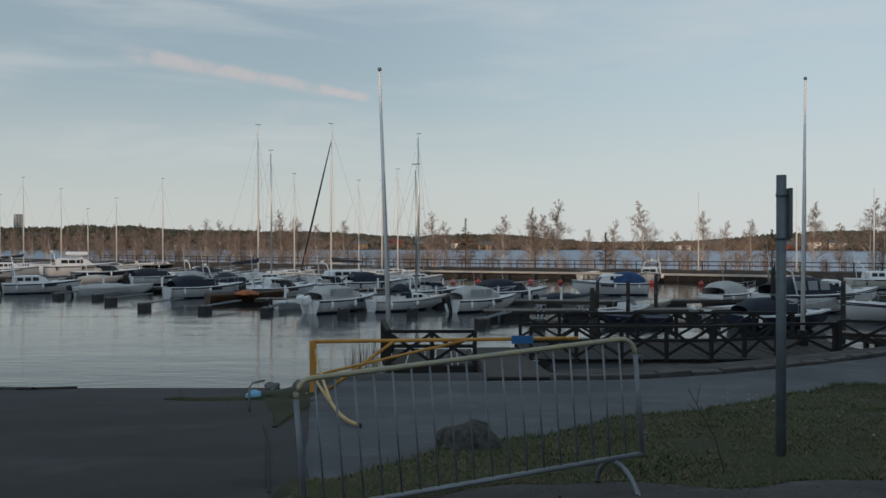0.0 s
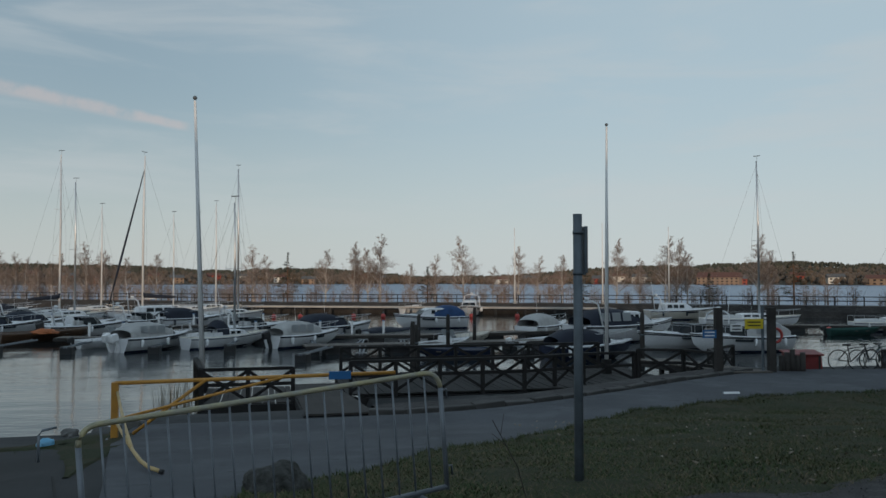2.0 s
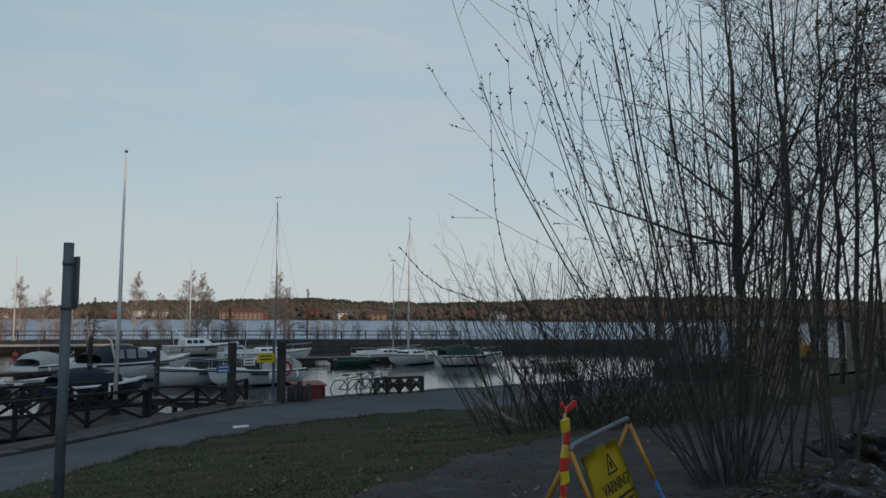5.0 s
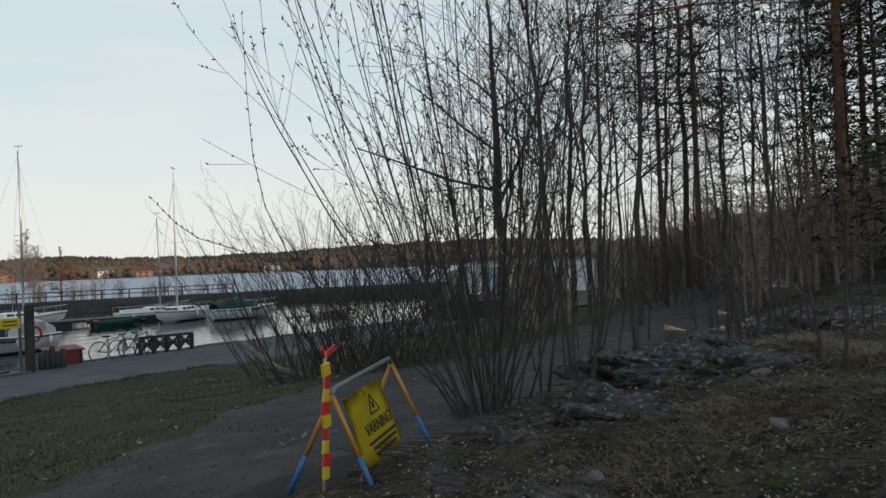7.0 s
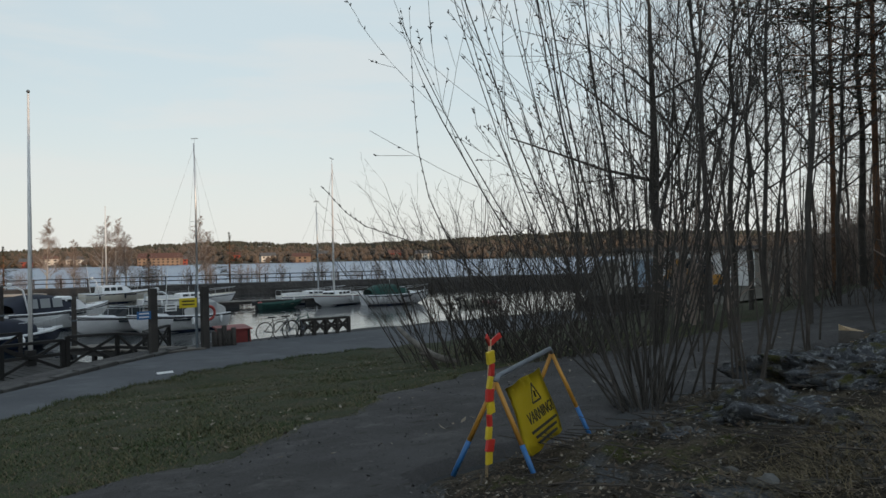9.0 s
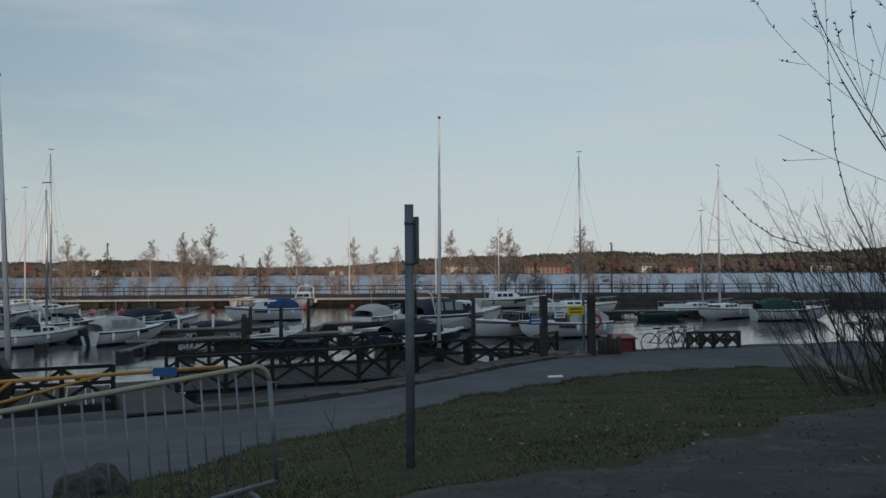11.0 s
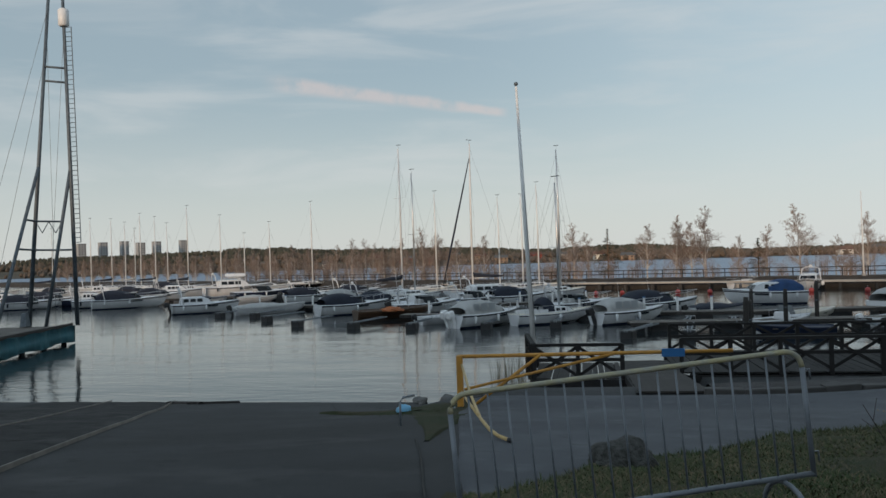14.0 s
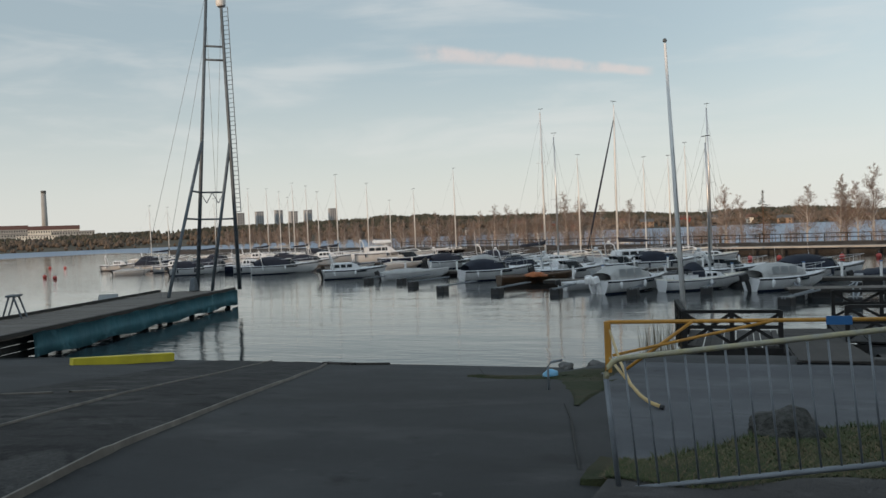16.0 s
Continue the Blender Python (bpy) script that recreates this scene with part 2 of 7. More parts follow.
clear_plastic = glass_material("clear canopy film", (0.4, 0.42, 0.43), 0.2)
varnish = mat("varnished wood", (0.09, 0.05, 0.028), 0.35, vary=0.25, scale=2.0, stretch=(0.3, 4, 4))
alu = mat("aluminium", (0.55, 0.56, 0.57), 0.4, metal=0.85, vary=0.06, scale=2.0)
mast_white = mat("painted mast", (0.72, 0.71, 0.69), 0.4, vary=0.06, scale=1.0)
rope_mat = mat("wire", (0.12, 0.12, 0.12), 0.6)
galv = mat("galvanised steel", (0.2, 0.222, 0.245), 0.55, metal=0.35, vary=0.15, scale=5.0, fine=0.7)
galv_dark = mat("weathered steel", (0.13, 0.155, 0.175), 0.6, metal=0.3, vary=0.2, scale=4.0)
worn_yellow = mat("worn yellow top", (0.36, 0.31, 0.16), 0.6, vary=0.3, scale=9.0, color2=(0.24, 0.245, 0.22), fine=0.8)
yellow_paint = mat("yellow paint", (0.5, 0.24, 0.03), 0.5, vary=0.16, scale=4.0, color2=(0.36, 0.17, 0.03))
cream_paint = mat("faded cream yellow paint", (0.5, 0.37, 0.17), 0.55, vary=0.2, scale=5.0, color2=(0.38, 0.25, 0.08))
pale_blue = mat("pale blue boards", (0.32, 0.42, 0.52), 0.7, vary=0.12, scale=2.0)
bright_yellow = mat("yellow beam paint", (0.6, 0.5, 0.03), 0.55, vary=0.12, scale=2.0)
tar_wood = mat("tarred wood", (0.013, 0.0115, 0.0105), 0.85, vary=0.3, scale=2.0, bump=0.01, bump_scale=25, per_object=0.5)
grey_wood = mat("weathered wood", (0.17, 0.15, 0.13), 0.9, vary=0.25, scale=1.5, bump=0.01, bump_scale=20, stretch=(0.4, 5, 5), per_object=0.35)
dark_wood = mat("old dock wood", (0.05, 0.044, 0.039), 0.9, vary=0.25, scale=1.5, bump=0.01, bump_scale=20, per_object=0.4)
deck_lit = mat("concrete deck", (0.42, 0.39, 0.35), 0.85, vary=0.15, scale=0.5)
stone_dark = mat("breakwater stone", (0.045, 0.04, 0.036), 0.95, vary=0.3, scale=0.6, bump=0.3, bump_scale=1.5)
kerb_mat = mat("kerb stone", (0.065, 0.062, 0.058), 0.9, vary=0.2, scale=2.0, bump=0.01, bump_scale=20, per_object=0.3)
red_buoy = mat("red buoy", (0.45, 0.06, 0.05), 0.45, vary=0.1)
red_paint = mat("red paint", (0.2, 0.025, 0.022), 0.55, vary=0.15)
black_plastic = mat("black plastic", (0.015, 0.015, 0.016), 0.45, vary=0.1)
blue_sign = mat("blue sign", (0.02, 0.12, 0.3), 0.45, vary=0.08)
blue_paint = mat("blue paint", (0.03, 0.16, 0.4), 0.5, vary=0.15)
bark = mat("grey bark", (0.075, 0.066, 0.057), 0.95, vary=0.25, scale=4.0, bump=0.01, bump_scale=30)
twig_mat = mat("twigs", (0.06, 0.049, 0.04), 0.9, vary=0.25, scale=3.0)
birch_twigs = mat("birch twigs", (0.3, 0.23, 0.19), 0.9, vary=0.2, scale=0.5, per_object=0.3)
birch_bark = mat("birch bark", (0.5, 0.46, 0.42), 0.8, vary=0.3, scale=1.5, color2=(0.12, 0.1, 0.09), spots=0.6)
pine_green = mat("pine needles", (0.028, 0.045, 0.02), 0.9, vary=0.3, scale=0.7, per_object=0.3)
pine_bark = mat("pine bark", (0.2, 0.1, 0.05), 0.95, vary=0.3, scale=2.0)
wood_far = mat("far bare wood", (0.09, 0.073, 0.06), 0.95, vary=0.25, scale=0.02, color2=(0.09, 0.06, 0.035))
wood_dark = mat("far evergreen wood", (0.045, 0.048, 0.035), 0.95, vary=0.3, scale=0.02, color2=(0.06, 0.05, 0.03))
hill_soil = mat("far hillside", (0.09, 0.07, 0.04), 0.95, vary=0.2, scale=0.01)
house_white = mat("house white", (0.7, 0.66, 0.58), 0.8, vary=0.05)
house_red = mat("house red", (0.3, 0.06, 0.035), 0.8, vary=0.1)
house_yellow = mat("house yellow", (0.3, 0.2, 0.13), 0.8, vary=0.1)
roof_mat = mat("roof tiles", (0.13, 0.06, 0.045), 0.85, vary=0.15)
roof_grey = mat("grey roof", (0.1, 0.1, 0.1), 0.8, vary=0.15)
concrete = mat("concrete", (0.34, 0.33, 0.31), 0.85, vary=0.12, scale=0.05)
dead_grass = mat("dry grass", (0.17, 0.13, 0.07), 0.9, vary=0.2)
grass_blade = mat("grass blades", (0.03, 0.056, 0.012), 0.8, vary=0.25, scale=0.8, color2=(0.06, 0.06, 0.022))
sign_yellow = mat("yellow sheet", (0.62, 0.47, 0.02), 0.5, vary=0.06)
black_ink = mat("black print", (0.015, 0.015, 0.012), 0.6)
white_paint = mat("white paint", (0.75, 0.75, 0.74), 0.5, vary=0.06)
tape_red = mat("red tape", (0.6, 0.04, 0.03), 0.4)
tape_yellow = mat("yellow tape", (0.7, 0.5, 0.03), 0.4)
fresh_wood = mat("fresh cut wood", (0.55, 0.4, 0.24), 0.8, vary=0.2, scale=6)
harbour_water = water_material("harbour water", (0.016, 0.021, 0.024), 0.03, 2.6, 0.35)
# the open water's base colour carries the blue of reflected higher sky
lake_water = water_material("open water", (0.025, 0.095, 0.21), 0.35, 0.9, 0.12, 0.3)


# ---- mesh helpers ----
def part(name, bm, material, parent=None, label=""):
    me = bpy.data.meshes.new(name)
    bm.to_mesh(me)
    bm.free()
    me.materials.append(material)
    ob = new(name, me)
    if parent is not None:
        ob.parent = parent
    return tagged(ob, label)


def mesh_part(name, verts, faces, material, parent=None, label="", smooth=False):
    me = bpy.data.meshes.new(name)
    me.from_pydata([tuple(v) for v in verts], [], faces)
    me.materials.append(material)
    if smooth:
        me.polygons.foreach_set("use_smooth", [True] * len(me.polygons))
    ob = new(name, me)
    if parent is not None:
        ob.parent = parent
    return tagged(ob, label)


def thing(name, m, label, category, group=""):
    ob = new(name)
    ob.empty_display_size = 0.2
    ob.matrix_basis = m
    return tagged(ob, label, category, group)


def box(bm, c, s, rot=None, bevel=0.0, taper=1.0):
    """A box round c of size s, its top scaled by taper, with bevelled edges."""
    vs = bmesh.ops.create_cube(bm, size=1.0)["verts"]
    for v in vs:
        k = taper if v.co.z > 0 else 1.0
        v.co = Vector((v.co.x * s[0] * k, v.co.y * s[1] * k, v.co.z * s[2]))
    if bevel:
        es = list({e for v in vs for e in v.link_edges})
        r = bmesh.ops.bevel(bm, geom=es, offset=bevel, segments=2, affect="EDGES", profile=0.6)
        vs = list({v for f in r["faces"] for v in f.verts} | {v for v in vs if v.is_valid})
    mt = Matrix.Translation(c) @ (rot if rot is not None else Matrix.Identity(4))
    bmesh.ops.transform(bm, matrix=mt, verts=vs)
    return vs


def tube(bm, pts, radii, n=6, cap=True):
    """A round bar along pts; radii is one number or one a point."""
    pts = [Vector(p) for p in pts]
    if isinstance(radii, (int, float)):
        radii = [radii] * len(pts)
    rings = []
    for i, p in enumerate(pts):
        d = (pts[min(i + 1, len(pts) - 1)] - pts[max(i - 1, 0)]).normalized()
        ref = Vector((0, 0, 1)) if abs(d.z) < 0.9 else Vector((1, 0, 0))
        u = d.cross(ref).normalized()
        v = d.cross(u)
        rings.append([bm.verts.new(p + (u * math.cos(2 * math.pi * k / n) + v * math.sin(2 * math.pi * k / n)) * radii[i]) for k in range(n)])
    for a, b in zip(rings, rings[1:]):
        for k in range(n):
            bm.faces.new((a[k], a[(k + 1) % n], b[(k + 1) % n], b[k])).smooth = n > 5
    if cap:
        bm.faces.new(rings[0][::-1])
        bm.faces.new(rings[-1])


def bar(bm, a, b, w, h):
    """A square bar from a to b, w wide and h high."""
    a, b = Vector(a), Vector(b)
    d = (b - a).normalized()
    ref = Vector((0, 0, 1)) if abs(d.z) < 0.95 else Vector((0, 1, 0))
    u = d.cross(ref).normalized() * (w / 2)
    v = u.cross(d).normalized() * (h / 2)
    r = [[bm.verts.new(p + su * u + sv * v) for su, sv in ((-1, -1), (1, -1), (1, 1), (-1, 1))] for p in (a, b)]
    for k in range(4):
        bm.faces.new((r[0][k], r[0][(k + 1) % 4], r[1][(k + 1) % 4], r[1][k]))
    bm.faces.new(r[0][::-1])
    bm.faces.new(r[1])


def loft(bm, sections, smooth=True, closed=False):
    rings = [[bm.verts.new(p) for p in s] for s in sections]
    for a, b in zip(rings, rings[1:]):
        m = len(a) if closed else len(a) - 1
        for k in range(m):
            f = bm.faces.new((a[k], a[(k + 1) % len(a)], b[(k + 1) % len(b)], b[k]))
            f.smooth = smooth
    return rings


def sticks(segments, n=3):
    """Vertices and faces of many thin tapering sticks: (start, end, radius, radius)."""
    seg = np.array([(*a, *b, r0, r1) for a, b, r0, r1 in segments], float)
    a, b = seg[:, 0:3], seg[:, 3:6]
    d = b - a
    d /= np.linalg.norm(d, axis=1)[:, None] + 1e-9
    ref = np.where(np.abs(d[:, 2:3]) < 0.9, np.array([[0, 0, 1.0]]), np.array([[1.0, 0, 0]]))
    u = np.cross(d, ref)
    u /= np.linalg.norm(u, axis=1)[:, None] + 1e-9
    v = np.cross(d, u)
    rings = []
    for p, r in ((a, seg[:, 6:7]), (b, seg[:, 7:8])):
        for k in range(n):
            w = 2 * math.pi * k / n
            rings.append(p + (u * math.cos(w) + v * math.sin(w)) * r)
    verts = np.stack(rings, 1).reshape(-1, 3)
    faces = []
    for i in range(len(seg)):
        o = i * 2 * n
        for k in range(n):
            faces.append((o + k, o + (k + 1) % n, o + n + (k + 1) % n, o + n + k))
    return verts, faces
def sstep(a, b, v):
    """0 below a, 1 above b, smooth between; a may be the larger one."""
    k = np.clip((v - a) / (b - a), 0.0, 1.0)
    return k * k * (3 - 2 * k)


def curb_y(x):
    """The water-side edge of the asphalt path."""
    line = 18.6 + 6.0 * sstep(3.2, 18.5, x) - 0.17 * np.maximum(0, x - 18)
    return line + np.minimum(2.4 * np.maximum(0, x - 48), np.maximum(0, 0.53 * x - line))


def ground_z(x, y):
    """Height of the land over the harbour water."""
    x, y = np.asarray(x, float), np.asarray(y, float)
    ramp = 2.95 - 0.1405 * np.maximum(0, y - 5)
    park = np.clip(2.85 - 0.115 * (y - 5), 1.5, 3.05)
    shelf = sstep(2.3, 3.3, x) * sstep(16.5, 14.8, x)      # rubble under the boardwalk
    park = park - (3.2 - 2.5 * shelf) * sstep(curb_y(x) + 1.0, curb_y(x) + 4.4, y) - 2.5 * shelf * sstep(28.0, 31.0, y)
    w = sstep(-5.5, -1.5, x)
    z = ramp * (1 - w) + park * w
    edge = 3.7 - 0.03 * np.maximum(0, x - 7)
    z = z + 0.55 * sstep(0.2, 3.2, edge - y) * sstep(4.0, 7.5, x)
    z = z + 1.0 * sstep(15, 50, x) * sstep(14, 4, y) + 8.0 * sstep(72, 130, x) * sstep(48, 18, y)
    # unseen ridge behind the camera, added to keep the low sun off the near shore
    crest = 20.5 + 0.5 * np.sin(x * 0.31) + 0.5 * np.sin(x * 0.83 + 1)
    return np.maximum(z + crest * sstep(-12, -85, y), -2.5)

# ---- the land ----
def lattice(xs, ys, fz, lift=0.0, keep=None):
    """A sheet over the grid xs by ys at the height fz + lift."""
    gx, gy = np.meshgrid(xs, ys)
    gz = fz(gx, gy) + lift
    verts = np.stack([gx.ravel(), gy.ravel(), gz.ravel()], 1)
    w = len(xs)
    faces = [(j * w + i, j * w + i + 1, (j + 1) * w + i + 1, (j + 1) * w + i) for j in range(len(ys) - 1) for i in range(w - 1)
             if keep is None or keep((xs[i] + xs[i + 1]) / 2, (ys[j] + ys[j + 1]) / 2)]
    return verts, faces


def strip(lower, upper, xs, rows, lift):
    """A sheet between two edges given as functions of x, draped over the land."""
    verts, faces = [], []
    for x in xs:
        lo, hi = float(lower(x)), float(upper(x))
        for k in range(rows + 1):
            y = lo + (hi - lo) * k / rows
            verts.append((x, y, float(ground_z(x, y)) + (lift if 0 < k < rows else -0.03)))
    for i in range(len(xs) - 1):
        for k in range(rows):
            o = i * (rows + 1) + k
            faces.append((o, o + rows + 1, o + rows + 2, o + 1))
    return verts, faces


def roughened(x, y):
    z = ground_z(x, y)
    n = np.vectorize(lambda a, b: noise.noise((a * 0.35, b * 0.35, 0.0)) * 0.05 + noise.noise((a * 1.3, b * 1.3, 3.0)) * 0.015)(x, y)
    return z + n * np.where(np.asarray(x) < -2.5, 0.3, 1.0)


xs = np.concatenate([np.arange(-400, -44, 18.0), np.arange(-44, 46, 0.6), np.arange(46, 130, 3.0), np.arange(130, 460, 18.0)])
ys = np.concatenate([np.arange(-320, -14, 10.0), np.arange(-14, 34, 0.6), np.arange(34, 140, 4)])
v, f = lattice(xs, ys, roughened)
ground = mesh_part("ground", v, f, asphalt, smooth=True)
tagged(ground, "worn dark grey asphalt slope running into the water", "ground", kind="structure")

v, f = lattice(np.linspace(-3000, 3000, 13), np.linspace(-300, 3800, 13), lambda x, y: x * 0 - 0.03)
tagged(mesh_part("water", v, f, lake_water), "wind-ruffled blue open lake beyond the breakwater", "water", kind="structure")


def wall_y(x):
    """The breakwater's line: how far off it lies at x."""
    x = np.asarray(x, float)
    return 116.0 - 0.42 * np.maximum(0, x + 5) + 0.72 * np.maximum(0, -5 - x) - 0.003 * np.maximum(0, x - 20) ** 2


hx = np.linspace(-300, 110, 83)
verts, faces = [], []
for x in hx:
    for k in range(9):
        y0, y1 = 14.0, max(18.0, float(wall_y(x)) + 3)
        verts.append((x, y0 + (y1 - y0) * k / 8, 0.0))
for i in range(len(hx) - 1):
    for k in range(8):
        o = i * 9 + k
        faces.append((o, o + 9, o + 10, o + 1))
tagged(mesh_part("water", verts, faces, harbour_water), "still dark harbour water mirroring masts and sky", "water", kind="structure")


def grass_low(x):     # the edge towards the gravel
    return 6.15 + 2.3 * sstep(4.0, 11.0, x) - 0.6 * sstep(-1.5, 0.5, -x) + 0.18 * math.sin(x * 2.3) + 0.1 * math.sin(x * 5.1) - 1.6 * sstep(12.5, 16.0, x) - 0.4 * sstep(20, 45, x)


def grass_high(x):    # the edge towards the path
    return 6.3 + 2.2 * sstep(-1.0, 0.35, x) + 3.4 * sstep(0.2, 3.4, x) + 5.6 * sstep(2.8, 9.0, x) + 1.6 * sstep(8, 14, x) - 1.2 * sstep(15, 24, x) + 0.12 * math.sin(x * 3.1) + 0.06 * math.sin(x * 9.0)


def gravel_low(x):
    return 3.6 - 0.03 * max(0, x - 7) + 0.15 * math.sin(x * 1.7) - 3.2 * sstep(4.6, 3.0, x)


v, f = strip(lambda x: max(grass_high(x) - 0.25, 6.2 - 6.4 * (x + 1.1)), lambda x: curb_y(x), np.linspace(-2.6, 60, 200), 24, 0.035)
tagged(mesh_part("road", v, f, path_asphalt, smooth=True), "pale grey asphalt footpath along the harbour", "path", kind="structure")
v, f = strip(grass_low, grass_high, np.linspace(-1.2, 60, 320), 60, 0.06)
v = [(x, y, z + 0.035 * noise.noise((x * 0.9, y * 0.9, 5)) + 0.015 * noise.noise((x * 3, y * 3, 2))) for x, y, z in v]
lawn = tagged(mesh_part("lawn", v, f, grass_ground, smooth=True), "patchy early-spring grass bank beside the path", "grass", kind="structure")
v, f = strip(gravel_low, lambda x: grass_low(x) + 0.3, np.linspace(-1.0, 60, 200), 20, 0.075)
tagged(mesh_part("gravel_track", v, f, gravel_mat, smooth=True), "grey packed gravel track", "path", kind="structure")

slip = mottled("broken asphalt", (0.026, 0.026, 0.026), [((0.05, 0.049, 0.047), 0.8, 0.55, 0.06), ((0.012, 0.012, 0.012), 1.7, 0.55, 0.06), ((0.07, 0.068, 0.065), 4.0, 0.66, 0.04)], 0.95, 0.03, 12.0, 0.35)
rows_y = np.arange(2.0, 26.0, 0.4)
v, f = [], []
for y in rows_y:
    x0, x1 = -8.4 - (y - 3.2) * 0.47, float(np.interp(y, (2.0, 3.0, 5.14, 9.41, 20.22, 29.0), (-4.1, -4.4, -4.93, -6.85, -11.45, -15.5)))
    for k in range(13):
        x = x0 + (x1 - x0) * k / 12
        v.append((x, y, float(roughened(x, y)) + (0.03 + 0.008 * math.sin(x * 5.1 + y * 3.3) if 0 < k < 12 else -0.01)))
f = [(j * 13 + k, j * 13 + k + 1, (j + 1) * 13 + k + 1, (j + 1) * 13 + k) for j in range(len(rows_y) - 1) for k in range(12)]
tagged(mesh_part("slipway", v, f, slip, smooth=True), "dark broken asphalt between the launching rails", "ground", kind="structure")
floor_mat = mat("forest floor", (0.06, 0.048, 0.032), 0.95, vary=0.3, scale=0.5, bump=0.06, bump_scale=3, color2=(0.035, 0.03, 0.018), fine=0.9)
v, f = lattice(np.arange(40, 170, 2.5), np.arange(-40, 110, 2.5), lambda x, y: ground_z(x, y) + 0.14 + 0.1 * np.sin(x * 1.7) * np.sin(y * 1.3), keep=lambda x, y: float(ground_z(x, y)) > 0.9 and (x > 61 or y > 12 or y < 0))
tagged(mesh_part("forest_floor", v, f, floor_mat, smooth=True), "brown leaf-covered forest floor behind the track", "ground", kind="structure")

# ---- boats ----
def hull_sections(L, B, H, flare=0.12, transom=0.86, rake=0.7, n=13, keel=0.3):
    """Half-breadths and heights from stern (x = 0) to bow."""
    out = []
    for i in range(n):
        u = i / (n - 1)
        if u < 0.38:
            b = B / 2 * (transom + (1 - transom) * math.sin(u / 0.38 * math.pi / 2))
        else:
            b = B / 2 * max(0.015, 1 - ((u - 0.38) / 0.62) ** 2.3)
        sheer = H * (1.0 - 0.06 * math.sin(u * math.pi) + 0.28 * u * u)
        low = -keel * (1 - u ** 5) + 0.25 * u ** 8
        x = u * (L - rake)
        out.append([(x + rake * u ** 2 * k, b * w, z) for k, w, z in
                    ((0.0, 0.02, low), (0.25, 0.62 - 0.3 * u * u, low * 0.3 + 0.02 + 0.3 * H * u ** 3), (0.6, 0.86 - flare * u, 0.45 * sheer), (0.85, 0.97 - flare * 0.3 * u, 0.8 * sheer), (1.0, 1.0, sheer))])
    return out


def build_hull(boat, L, B, H, hull_m, deck_m, stripe_m=None, **kw):
    secs = hull_sections(L, B, H, **kw)
    bm = bmesh.new()
    full = [[(x, -y, z) for x, y, z in reversed(s)] + s for s in secs]
    rings = loft(bm, full)
    bm.faces.new(rings[0])
    hull = part("hull", bm, hull_m, boat)
    bm = bmesh.new()      # dark boot-top along the waterline
    for side in (-1, 1):
        st = []
        for a in secs:
            p, q = Vector(a[1]), Vector(a[2])
            row = []
            for zz in (-0.05, 0.12):
                k = min(1.0, max(0.0, (zz - p.z) / max(0.05, q.z - p.z)))
                c = p.lerp(q, k)
                row.append((c.x, side * (c.y + 0.014), c.z))
            st.append(row)
        loft(bm, st)
    part("boot_top", bm, navy_gel, hull)
    bm = bmesh.new()      # deck with a raised rim
    dk = []
    for s in secs:
        x, y, z = s[-1]
        dk.append([(x, -y, z), (x, -y * 0.93, z + 0.05), (x, -y * 0.86, z - 0.02), (x, y * 0.86, z - 0.02), (x, y * 0.93, z + 0.05), (x, y, z)])
    loft(bm, dk, smooth=False)
    part("deck", bm, deck_m, boat)
    if stripe_m is not None:
        bm = bmesh.new()
        for side in (-1, 1):
            loft(bm, [[(p[0], side * (p[1] * 0.99 + 0.012), p[2] + 0.04 * H), (q[0], side * (q[1] * 0.995 + 0.012), p[2] + 0.12 * H)] for p, q in ((s[3], s[4]) for s in secs)])
        part("stripe", bm, stripe_m, hull)
    return secs


